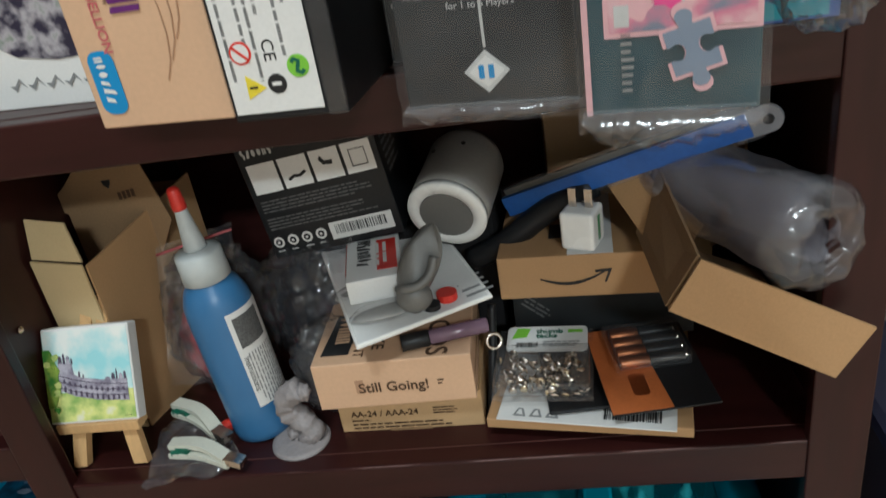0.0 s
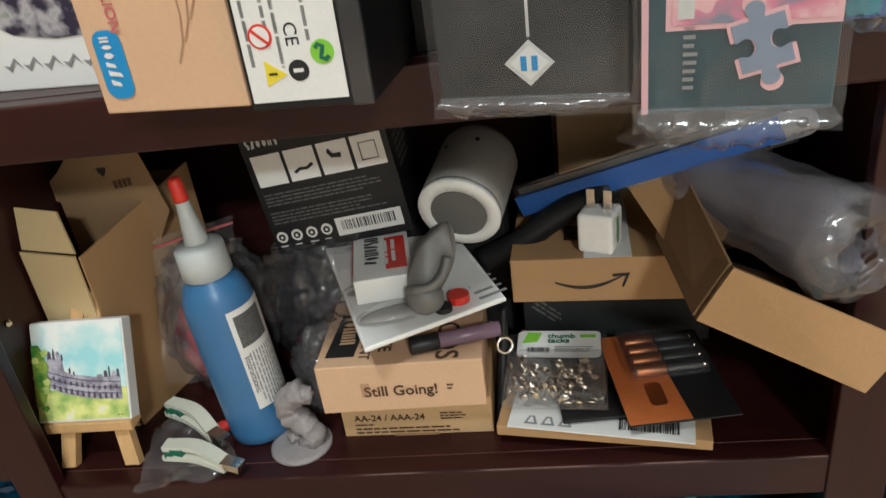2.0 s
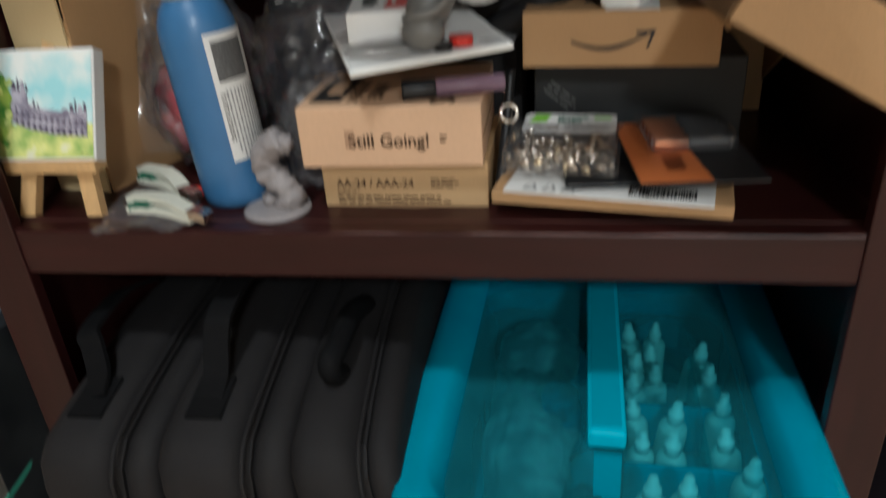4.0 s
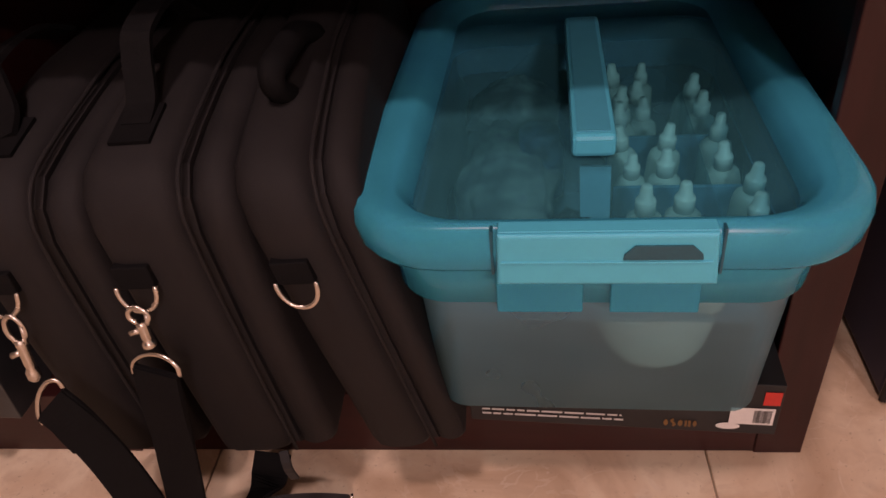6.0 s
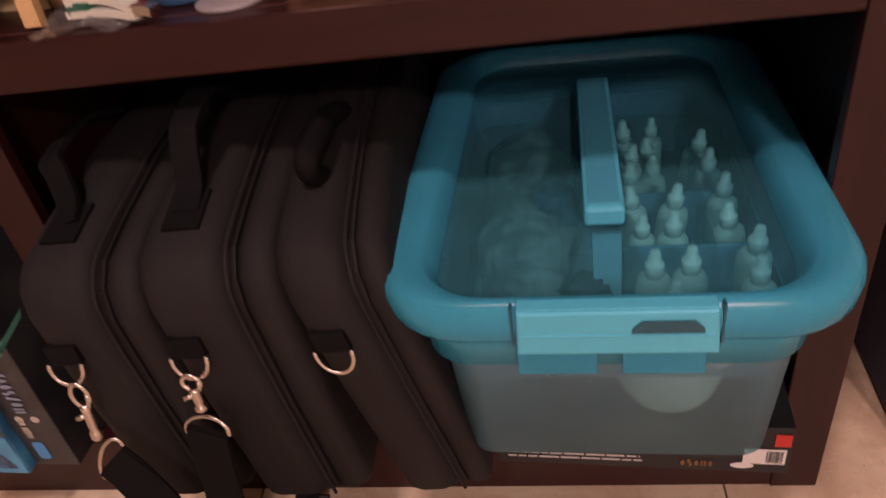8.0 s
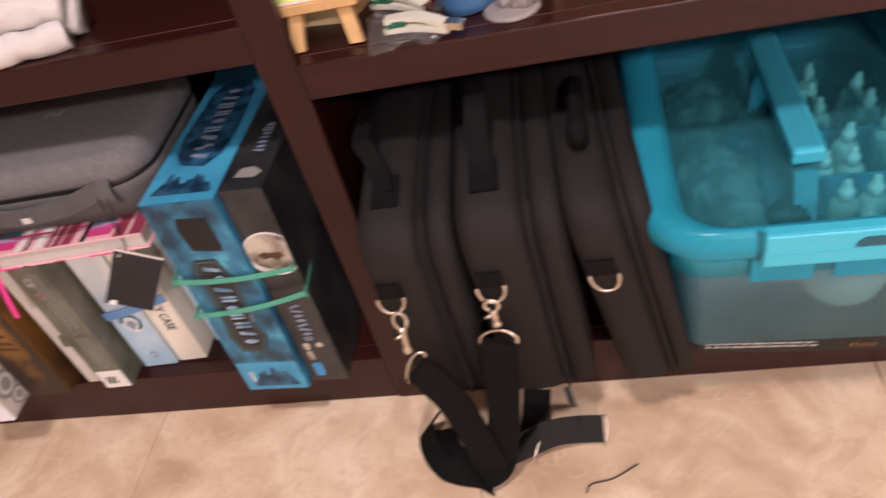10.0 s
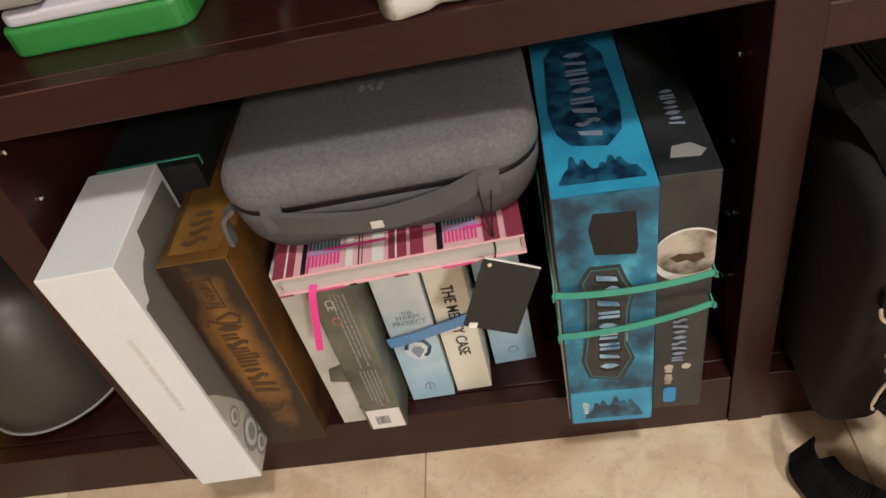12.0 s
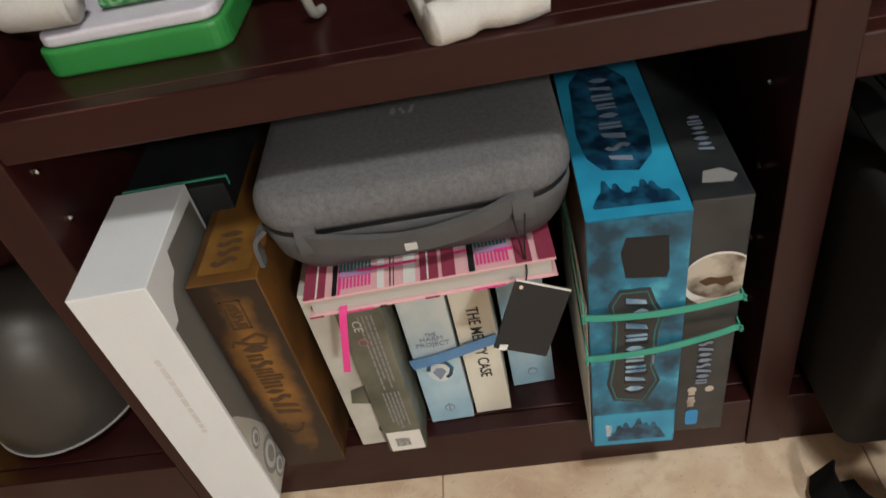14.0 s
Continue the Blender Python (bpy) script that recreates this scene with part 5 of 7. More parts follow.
printed(g3, "front", "dot_swirl", stroke([(0.0372, 0.0275), (0.0385, 0.0290), (0.0410, 0.0280), (0.0402, 0.0255), (0.0394, 0.0232), (0.0418, 0.0220), (0.0432, 0.0236)], 0.0020), DARK_GREEN, 0.0008)
printed(g3, "front", "black_dot", circle(0.0049, 24, 0.0275, 0.0180), INK, 0.0004)
bars(g3, "front", 0.0250, 0.0172, 0.005, 1, 0.004, PAPER, 2, lift=0.0009)
printed(g3, "front", "warning_triangle", [(0.0110, 0.0115), (0.0215, 0.0165), (0.0115, 0.0235)], YELLOW, 0.0004)
plate(g3, "front", "warning_stroke", 0.0128, 0.0168, 0.0170, 0.0178, INK, 0.0008)
letters(g3, "front", "CE", 0.0240, 0.0400, 0.0090, INK, -90, lift=0.0005)
for k in range(9):
    bars(g3, "front", 0.005 + k * 0.0048, 0.240, 0.205 if k % 3 else 0.225, 1, 0.0036, GREY_INK, 20 + k, -90, 0.5)
part("clear_sleeve_edge", block(0.0505, 0.0605, -0.0015, 0.19, -0.0004, 0.25, 0.0008), CLEAR_STIFF, g3)
dark2 = carton("dark_upright_box", "dark box standing behind the packages", "box", 0.716, 0.03, US, 0.030, 0.18, 0.23, DARK_BOX, -4)
bars(dark2, "front", 0.004, 0.08, 0.02, 9, 0.006, GREY_INK, 3)
g4 = carton("wrapped_game", "black game pack in clear wrap with a diamond sticker", "game pack", 0.739, -0.084, US + 0.001, 0.080, 0.12, 0.25, CHARCOAL_ART, -13)
letters(g4, "front", "Arcane Mystery & Supernatural Terror", 0.040, 0.0490, 0.0043, PALE_INK, align="CENTER")
letters(g4, "front", "for 1 to 6 Players", 0.040, 0.0435, 0.0043, PALE_INK, align="CENTER")
letters(g4, "front", "A Board Game of", 0.040, 0.0545, 0.0043, PALE_INK, align="CENTER")
printed(g4, "front", "diamond_sticker", [(0.040, 0.0065), (0.0505, 0.0160), (0.040, 0.0255), (0.0295, 0.0160)], PALE_INK, 0.0008)
printed(g4, "front", "sticker_face", [(0.040, 0.0090), (0.048, 0.0160), (0.040, 0.0230), (0.032, 0.0160)], PAPER, 0.0012)
plate(g4, "front", "sticker_stroke", 0.0365, 0.0130, 0.039, 0.0190, SIGN_BLUE, 0.0016)
plate(g4, "front", "sticker_stroke", 0.041, 0.0130, 0.0435, 0.0190, SIGN_BLUE, 0.0016)
plate(g4, "front", "wrap_seam", 0.0394, 0.0265, 0.0406, 0.245, PALE_INK, 0.0004)


def wrapper(w, h, depth, seed, amount=0.0022):
    """Film drawn over the front of a pack, gathered at the bottom."""
    bm = bmesh.new()
    nx, nz = 22, 40
    rows = []
    for j in range(nz + 1):
        z = -0.006 + (h + 0.006) * (j / nz) ** 1.4
        row = []
        for i in range(nx + 1):
            x = -0.003 + (w + 0.006) * i / nx
            g = max(0, 1 - z / 0.03)
            y = -0.0022 - amount * g * abs(noise.noise(Vector((x * 120, z * 90, seed)))) * 2 - 0.0006 * noise.noise(Vector((x * 40, z * 40, seed)))
            row.append(bm.verts.new((x, y, z)))
        rows.append(row)
    for a, b in zip(rows, rows[1:]):
        for i in range(nx):
            bm.faces.new((a[i], a[i + 1], b[i + 1], b[i]))
    return bm


def gather(w, drop, seed):
    """Loose film pleated under a pack's lower edge."""
    bm = bmesh.new()
    nx, nz = 56, 12
    rows = []
    for j in range(nz + 1):
        s = j / nz
        row = []
        for i in range(nx + 1):
            u = i / nx
            x = w * u + 0.004 * (u - 0.5) * s
            low = drop * min(1, 7 * u + 0.25, 7 * (1 - u) + 0.25) * (0.55 + 0.35 * math.sin(math.pi * min(1, 0.25 + 0.8 * u)) + 0.35 * noise.noise(Vector((u * 4, seed, 0))))
            pleat = noise.noise(Vector((u * 16, s * 1.5, seed))) + 0.5 * noise.noise(Vector((u * 34, s * 3, seed)))
            row.append(bm.verts.new((x + 0.002 * pleat, -0.003 - (0.004 + 0.5 * drop) * math.sin(math.pi * s) * 0.6 - 0.0022 * pleat * s, 0.003 - (low + 0.003) * s - 0.0012 * pleat * s)))
        rows.append(row)
    for a, b in zip(rows, rows[1:]):
        for i in range(nx):
            bm.faces.new((a[i], a[i + 1], b[i + 1], b[i]))
    return bm


part("clear_wrap", wrapper(0.080, 0.25, 0.022, 3), WRAP, g4, "creased clear wrap", True)
g5 = carton("puzzle_pack", "teal puzzle pack with pink blossom picture in clear wrap", "puzzle", 0.8175, -0.126, US + 0.001, 0.064, 0.15, 0.25, DEEP_TEAL, -13)
plate(g5, "front", "pink_edge", -0.0002, 0.0, 0.0022, 0.25, PINK)
plate(g5, "front", "blossom_frame", 0.008, 0.030, 0.064, 0.230, PINK)
plate(g5, "front", "blossom_picture", 0.010, 0.032, 0.062, 0.228, BLOSSOM, 0.0004)


rnd = random.Random(17)
for u, v, r in ((0.016, 0.064, 0.0065), (0.026, 0.055, 0.0075), (0.020, 0.042, 0.0060), (0.032, 0.046, 0.0065), (0.029, 0.070, 0.0070), (0.057, 0.064, 0.0060), (0.050, 0.047, 0.0050), (0.058, 0.049, 0.0042)):
    petals = [(u + r * (1 + 0.14 * math.cos(5 * t)) * math.cos(t), v + r * (1 + 0.14 * math.cos(5 * t)) * math.sin(t)) for t in [2 * math.pi * k / 30 for k in range(30)]]
    printed(g5, "front", "blossom", [(min(max(a, 0.0102), 0.0618), max(b, 0.0322)) for a, b in petals], HOT_PINK if rnd.random() < 0.4 else PINK, 0.0005)
for u, v, w, h in ((0.0365, 0.032, 0.0008, 0.19), (0.0535, 0.05, 0.0006, 0.17)):
    plate(g5, "front", "picture_divider", u, v, u + w, v + h, PALE_INK, 0.0007)
plate(g5, "front", "pale_panel", 0.012, 0.034, 0.0175, 0.042, PALE_INK, 0.0007)
plate(g5, "front", "lilac_panel", 0.0375, 0.050, 0.0530, 0.075, LILAC_WHITE, 0.0006)


def jigsaw(cx, cy, s, turn):
    pts = []
    for k in range(4):
        edge = [(-1, -1), (-0.3, -1.0)]
        out = 1 if k % 2 == 0 else -1
        edge += [(-0.3 + 0.02, -1 - out * 0.1)] + [(0.38 * math.cos(t) * 1.0, -1 - out * (0.38 + 0.34 * math.sin(t))) for t in [math.pi * 1.15 - i * math.pi * 1.3 / 8 for i in range(9)]] + [(0.28, -1 - out * 0.1), (0.3, -1.0)]
        for x, y in edge:
            a = radians(90 * k)
            pts.append((x * math.cos(a) - y * math.sin(a), x * math.sin(a) + y * math.cos(a)))
    t = radians(turn)
    return [(cx + s * (x * math.cos(t) - y * math.sin(t)), cy + s * (x * math.sin(t) + y * math.cos(t))) for x, y in pts]


printed(g5, "front", "jigsaw_outline", jigsaw(0.040, 0.0245, 0.0100, 16), PINK, 0.0008, "pink jigsaw outline")
printed(g5, "front", "jigsaw_piece", jigsaw(0.040, 0.0245, 0.0086, 16), SLATE_BLUE, 0.0012, "slate blue jigsaw piece")
bars(g5, "front", 0.014, 0.030, 0.005, 8, 0.003, GREY_INK, 4)
part("clear_wrap", wrapper(0.064, 0.25, 0.022, 8, 0.004), WRAP, g5, "creased clear wrap", True)
part("wrap_tail", gather(0.064, 0.017, 6.6), TAIL, g5, "gathered clear wrap end", True)
part("wrap_tail", gather(0.080, 0.006, 2.6), TAIL, g4, "gathered clear wrap end", True)
g6 = carton("blue_pack", "bright blue printed pack", "pack", 0.905, 0.0, US, 0.056, 0.10, 0.10, BLUE_BLADE, -4)
printed(g6, "front", "dark_patch", [(0.004, 0.030), (0.032, 0.030), (0.032, 0.095), (0.004, 0.095)], INK)
printed(g6, "front", "red_ring", circle(0.009, 20, 0.018, 0.060), RED, 0.0004)
printed(g6, "front", "ring_inside", circle(0.005, 20, 0.018, 0.060), INK, 0.0008)
plate(g6, "front", "pale_strip", 0.0, 0.002, 0.050, 0.012, TEAL)
cord = thing("cord_bag", "white cord loops in a clear bag", "cord", 0.944, -0.030, US)
bm = lump((0.026, 0.020, 0.034), 4.4, 0.45, 4, 2.4, -0.03)
bm.transform(pose(0, 0, 0.031))
part("bag", bm, CLEAR, cord, "clear bag", True)
for k in range(4):
    x = -0.012 + k * 0.008
    part("cord_loop", sweep([(x, -0.010, 0.12), (x - 0.002, -0.024, 0.06), (x + 0.002, -0.026, 0.028), (x + 0.007, -0.014, 0.055), (x + 0.006, -0.008, 0.12)], 0.0017, turn=8), IVORY, cord, "", True)

# ---- right bay, bottom: three black bags ----
PROFILE = [(-0.056, 0.0), (-0.068, 0.012), (-0.084, 0.15), (-0.091, 0.240), (-0.086, 0.264), (-0.070, 0.279), (-0.035, 0.287), (0.01, 0.294), (0.06, 0.300), (0.20, 0.303), (0.235, 0.29), (0.25, 0.26), (0.25, 0.02), (0.235, 0.0)]


def nylon_bag(x, width, dy, rz, handle, tall=1.0, lean=0.0):
    bag = thing("padded_bag", "padded black nylon bag standing upright with metal D-rings", "bag", x, dy, BASE, rz, group="padded black bags")
    prof = [(a, b * tall) for a, b in PROFILE]
    cut = width * 0.66
    for name, x0, x1, off in (("main_compartment", 0.0, cut, 0.0), ("front_compartment", cut + 0.003, width, 0.006)):
        bm = prism([(a + off, max(b - off * (b > 0.1), 0)) for a, b in prof], x1 - x0, "x", x0, min(0.016, 0.42 * (x1 - x0)))
        part(name, bm, NYLON, bag, "", True)
    core = prism([(a * 0.96 + 0.005, b * 0.97 + 0.001) for a, b in prof], 0.006, "x", cut - 0.0015)
    part("gusset", core, NYLON, bag)
    line = [(cut + 0.0015, a + 0.003, b - 0.003) for a, b in prof[1:10]]
    part("zip", sweep(line, 0.0015, steps=4, turn=8), NYLON, bag, "black zip piping", True)
    hx = cut * 0.5
    if handle == "nub":
        part("handle", sweep([(hx + 0.004, -0.006, 0.288 * tall), (hx + 0.003, -0.020, 0.299 * tall), (hx + 0.005, -0.020, 0.310 * tall), (hx + 0.008, -0.004, 0.313 * tall), (hx + 0.009, 0.04, 0.311 * tall), (hx + 0.009, 0.075, 0.298 * tall)], 0.0082, steps=6, turn=12), WEBBING, bag, "curled carry handle", True)
    else:
        off = -0.022 if handle == "side" else 0.0
        top = 0.012 if handle == "side" else 0.0
        part("handle", sweep([(hx, -0.040, 0.287 * tall), (hx + 0.2 * off, -0.022, 0.296 * tall), (hx + 0.6 * off, -0.008, 0.318 * tall - 0.5 * top), (hx + 0.002 + off, 0.004, 0.332 * tall - top), (hx + 0.003 + off, 0.05, 0.336 * tall - top), (hx + off, 0.10, 0.306 * tall)], 0.019, 0.004, (1, 0, 0.35 * (off < 0)), 5), WEBBING, bag)
        part("handle_patch", slab((hx - 0.013, -0.056, 0.2825 * tall), (hx + 0.013, -0.056, 0.2825 * tall), (hx + 0.013, -0.020, 0.2900 * tall), (hx - 0.013, -0.020, 0.2900 * tall), 0.0025), WEBBING, bag)
    rx_, rz_ = 0.019, 0.199 * tall
    part("ring_tab", block(rx_ - 0.0118, rx_ + 0.0118, -0.0935, -0.0860, rz_ + 0.003, rz_ + 0.020, 0.001), WEBBING, bag)
    pts = [(rx_ + 0.0125 * math.cos(t), -0.0955 - 0.003 * math.sin(-t), rz_ + 0.004 + 0.0145 * math.sin(t)) for t in [math.pi + i * math.pi / 10 for i in range(11)]]
    pts = [(rx_ + 0.0125, -0.0945, rz_ + 0.006)] + pts[::-1] + [(rx_ - 0.0125, -0.0945, rz_ + 0.006)]
    part("d_ring", sweep(pts, 0.0017, steps=2, turn=8), SILVER, bag, "polished metal D-ring", True)
    if handle == "strap":
        part("zip_pull", sweep([(cut, -0.083, 0.03), (cut + 0.002, -0.090, 0.018), (cut + 0.003, -0.088, 0.002)], 0.007, 0.002, (1, 0, 0), 3), BLACK, bag)
    for piece in bag.children:
        piece.data.transform(Matrix(((1, 0, lean, 0), (0, 1, 0, 0), (0, 0, 1, 0), (0, 0, 0, 1))))
    return bag


nylon_bag(0.418, 0.088, 0.0, 0.6, "side", 0.98, 0.005)
nylon_bag(0.5215, 0.094, -0.002, 1.6, "strap", 1.0, -0.045)
nylon_bag(0.647, 0.074, 0.002, 2.0, "nub", 0.99, -0.172)


def strap_with_clasp(top, ring, line, extra):
    """A snap hook from a bag's D-ring at top to the strap's own ring, then the webbing along line."""
    st = thing("shoulder_strap", "black webbing shoulder strap with nickel swivel clasp", "strap", group="shoulder straps")
    a, b = Vector(top), Vector(ring)
    down = (b - a).normalized()
    m = Matrix.Translation(a) @ down.to_track_quat("Z", "Y").to_matrix().to_4x4()
    side = m.to_3x3() @ Vector((0, 1, 0))
    side = Vector((1, 0, 0)) if abs(side.x) < abs((m.to_3x3() @ Vector((1, 0, 0))).x) else side
    size = (b - a).length
    hook = [a + down * size * d + Vector((1, 0, 0)) * w for d, w in ((0.34, 0.0035), (0.20, 0.0062), (0.04, 0.0050), (-0.05, 0.0), (0.03, -0.0052), (0.20, -0.0064), (0.34, -0.0030))]
    part("hook", sweep(hook, 0.0019, steps=5, turn=8), SILVER, st, "nickel hook", True)
    part("gate", sweep([a + down * size * 0.10 + Vector((0.0058, -0.001, 0)), a + down * size * 0.36 + Vector((0.0048, -0.001, 0))], 0.0015, steps=2, turn=8), SILVER, st, "", True)
    part("swivel", lathe([(0.0030, size * 0.32), (0.0040, size * 0.36), (0.0036, size * 0.42), (0.0036, size * 0.72), (0.0028, size * 0.76), (0.0046, size * 0.82), (0.0046, size * 0.93), (0.0026, size * 0.98)], 14, m), SILVER, st, "", True)
    part("trigger", sweep([a + down * size * 0.50 + Vector((-0.002, -0.001, 0)), a + down * size * 0.55 + Vector((-0.0085, -0.002, 0.0005))], 0.0022, steps=2, turn=8), SILVER, st, "", True)
    c = Vector(line[0])
    across = Vector(extra).normalized()
    over = (b - c).normalized()
    loop = [c - across * 0.0185 - over * 0.004, c - across * 0.0175 + over * 0.004, c - across * 0.010 + over * 0.0105, c + over * 0.0128, c + across * 0.010 + over * 0.0105, c + across * 0.0175 + over * 0.004, c + across * 0.0185 - over * 0.004]
    part("strap_ring", sweep(loop, 0.0018, steps=4, turn=8), SILVER, st, "", True)
    part("webbing", sweep(line, 0.034, 0.0024, extra, 8), WEBBING, st)
    fold = [c + Vector((0, -0.0022, -0.001)), Vector(line[1]) + Vector((0, -0.0020, 0)), (Vector(line[1]) + Vector(line[2])) / 2 + Vector((0, -0.0010, 0))]
    part("stitched_fold", sweep(fold, 0.0335, 0.0020, extra, 6), WEBBING, st)
    return st


strap_with_clasp((0.443, -0.100, 0.262), (0.441, -0.106, 0.211), [(0.444, -0.108, 0.192), (0.456, -0.112, 0.178), (0.474, -0.118, 0.135), (0.486, -0.124, 0.080), (0.492, -0.130, 0.030), (0.480, -0.132, 0.008), (0.450, -0.124, 0.010), (0.424, -0.104, 0.020), (0.412, -0.074, 0.026), (0.420, -0.050, 0.020)], (0.62, 0.2, 0.75))
strap_with_clasp((0.532, -0.102, 0.270), (0.534, -0.107, 0.241), [(0.532, -0.109, 0.224), (0.529, -0.112, 0.198), (0.523, -0.117, 0.140), (0.512, -0.120, 0.075), (0.500, -0.124, 0.030), (0.478, -0.128, 0.020), (0.452, -0.116, 0.026), (0.434, -0.092, 0.024), (0.430, -0.064, 0.014)], (0.97, -0.2, 0.12))
s3 = thing("strap_pad", "black padded strap end lying on the tiles", "strap", group="shoulder straps")
part("webbing", sweep([(0.545, -0.030, 0.036), (0.541, -0.048, 0.020), (0.532, -0.070, 0.018), (0.515, -0.098, 0.020), (0.494, -0.118, 0.012)], 0.032, 0.004, (0.75, 0.55, 0.3), 8), WEBBING, s3)
part("pad", sweep([(0.506, -0.102, 0.018), (0.532, -0.090, 0.016), (0.558, -0.080, 0.018), (0.588, -0.074, 0.014), (0.616, -0.073, 0.011)], 0.030, 0.011, (0.15, 0.85, 0.45), 8), NYLON, s3)
for p in (((0.617, -0.090, 0.006), (0.621, -0.075, 0.013), (0.619, -0.060, 0.020)), ((0.536, -0.112, 0.014), (0.541, -0.103, 0.022), (0.545, -0.094, 0.026)), ((0.492, -0.140, 0.012), (0.500, -0.133, 0.018), (0.505, -0.124, 0.020)), ((0.446, -0.118, 0.020), (0.452, -0.110, 0.026), (0.455, -0.102, 0.024))):
    part("buckle", sweep(p, 0.0012, turn=8), SILVER, s3, "metal buckle", True)

# ---- game box and teal tote ----
gbox = carton("flat_game_box", "dark flat game box lying under the plastic tote", "game box", 0.724, -0.028, BASE, 0.236, 0.26, 0.055, DARK_BOX, -4)
plate(gbox, "front", "red_patch", 0.222, 0.034, 0.234, 0.048, RED)
plate(gbox, "front", "white_patch", 0.200, 0.012, 0.232, 0.030, PAPER)
barcode(gbox, "front", 0.217, 0.014, 0.013, 0.014, 3)
bars(gbox, "front", 0.010, 0.014, 0.14, 2, 0.005, PALE_INK, 4, tall=0.4)
glyphs(gbox, "front", 5, 0.152, 0.006, 0.0075, OCHRE, 0, 5)
printed(gbox, "front", "oval_badge", circle(0.009, 20, 0.200, 0.009, 0.0035), PAPER)

tote = thing("plastic_tote", "teal translucent storage tote with latched lid and clear sides", "storage box", 0.822, 0.085, BASE + 0.0555, rz=-2)
tote.matrix_world = tote.matrix_world @ Matrix.Diagonal((0.97, 1, 1, 1))


def tub(outline_low, outline_high, z0, z1, t=0.0022):
    """An open tub between two outlines."""
    bm = bmesh.new()
    n = len(outline_low)
    lo = [bm.verts.new((x, y, z0)) for x, y in outline_low]
    hi = [bm.verts.new((x, y, z1)) for x, y in outline_high]
    for i in range(n):
        bm.faces.new((lo[i], lo[(i + 1) % n], hi[(i + 1) % n], hi[i]))
    bm.faces.new(lo)
    return bm


def centred(w, d, r):
    return [(x - w / 2, y - d / 2) for x, y in rounded(w, d, r, 7)]


def rim(rings):
    bm = bmesh.new()
    loops = [[bm.verts.new((x, y, z)) for x, y in o] for o, z in rings]
    for a, b in zip(loops, loops[1:]):
        n = len(a)
        for i in range(n):
            bm.faces.new((a[i], a[(i + 1) % n], b[(i + 1) % n], b[i]))
    return bm


part("tub", tub([(x + 0.003, y) for x, y in centred(0.234, 0.300, 0.022)], [(x + 0.003, y) for x, y in centred(0.248, 0.336, 0.030)], 0.0, 0.150), TUB_CLEAR, tote, "clear teal-tinted tub", True)
part("tub_band", rim([(centred(0.249, 0.338, 0.032), 0.124), (centred(0.258, 0.352, 0.036), 0.1245), (centred(0.262, 0.360, 0.038), 0.150), (centred(0.264, 0.362, 0.040), 0.167)]), TEAL_CLEAR, tote, "teal tub collar", True)
part("lid_rim", rim([(centred(0.266, 0.360, 0.048), 0.1655), (centred(0.298, 0.396, 0.056), 0.1665), (centred(0.305, 0.401, 0.060), 0.170), (centred(0.307, 0.404, 0.060), 0.181), (centred(0.304, 0.402, 0.059), 0.189), (centred(0.296, 0.396, 0.056), 0.1945), (centred(0.282, 0.390, 0.054), 0.1965), (centred(0.252, 0.382, 0.050), 0.1960), (centred(0.243, 0.378, 0.046), 0.1935), (centred(0.232, 0.370, 0.042), 0.187), (centred(0.228, 0.366, 0.040), 0.1805)]), TEAL_CLEAR, tote, "translucent teal lid rim", True)
part("lid_panel", prism(centred(0.228, 0.366, 0.040), 0.0015, "z", 0.1795), LID_CLEAR, tote, "hazy clear lid panel")
latch = part("latch", prism([(-0.0590, 0.164), (0.0595, 0.164), (0.0575, 0.1925), (0.0570, 0.1970), (-0.0575, 0.1970), (-0.0580, 0.1925)], 0.0085, "y", -0.2075, 0.0022), CYAN, tote, "solid cyan front latch")
part("latch_top", block(-0.0572, 0.0567, -0.2055, -0.196, 0.1971, 0.1982, 0.0005), CYAN, latch)
part("latch_ridge", block(-0.0560, 0.0555, -0.2083, -0.2070, 0.1790, 0.1802, 0.0004), CYAN, latch)
part("latch_slot", prism([(0.009, 0.1815), (0.050, 0.1815), (0.0495, 0.1850), (0.044, 0.1905), (0.015, 0.1905), (0.0095, 0.1850)], 0.0008, "y", -0.2085), SLOT, latch, "dark finger slot")
for x in (-0.0612, 0.0612):
    part("latch_recess", block(x - 0.0009, x + 0.0009, -0.2022, -0.1960, 0.167, 0.1960, 0.0005), SLOT, tote, "dark recess beside the latch")
part("front_skirt", block(-0.062, -0.010, -0.1835, -0.1805, 0.123, 0.165, 0.001), TEAL_CLEAR, tote)
part("front_skirt", block(0.006, 0.058, -0.1835, -0.1805, 0.123, 0.165, 0.001), TEAL_CLEAR, tote)
# what lies in the tote
tray_in = thing("craft_tray", "cyan inner tray with a bar handle inside the tote", "tray", 0.824, 0.085, BASE + 0.145, rz=-2.5)
part("tray_floor", block(-0.105, 0.105, -0.155, 0.155, 0.0, 0.003, 0.001), TUB_CLEAR, tray_in)
part("bar_handle", block(-0.0150, 0.0135, -0.104, 0.108, 0.1822, 0.1975, 0.003), CYAN, tote, "solid cyan bar handle")
part("handle_inset", block(-0.0115, 0.0100, -0.098, 0.102, 0.1977, 0.1982, 0.0002), TEAL, tote)
for y in (-0.115, 0.118):
    part("handle_post", slab((-0.009, y, 0.003), (0.009, y, 0.003), (0.010, y * 0.80, 0.080), (-0.010, y * 0.80, 0.080), 0.004), CYAN, tray_in)
part("divider", block(0.014, 0.100, -0.072, -0.069, 0.003, 0.050, 0.001), TEAL_CLEAR, tray_in)
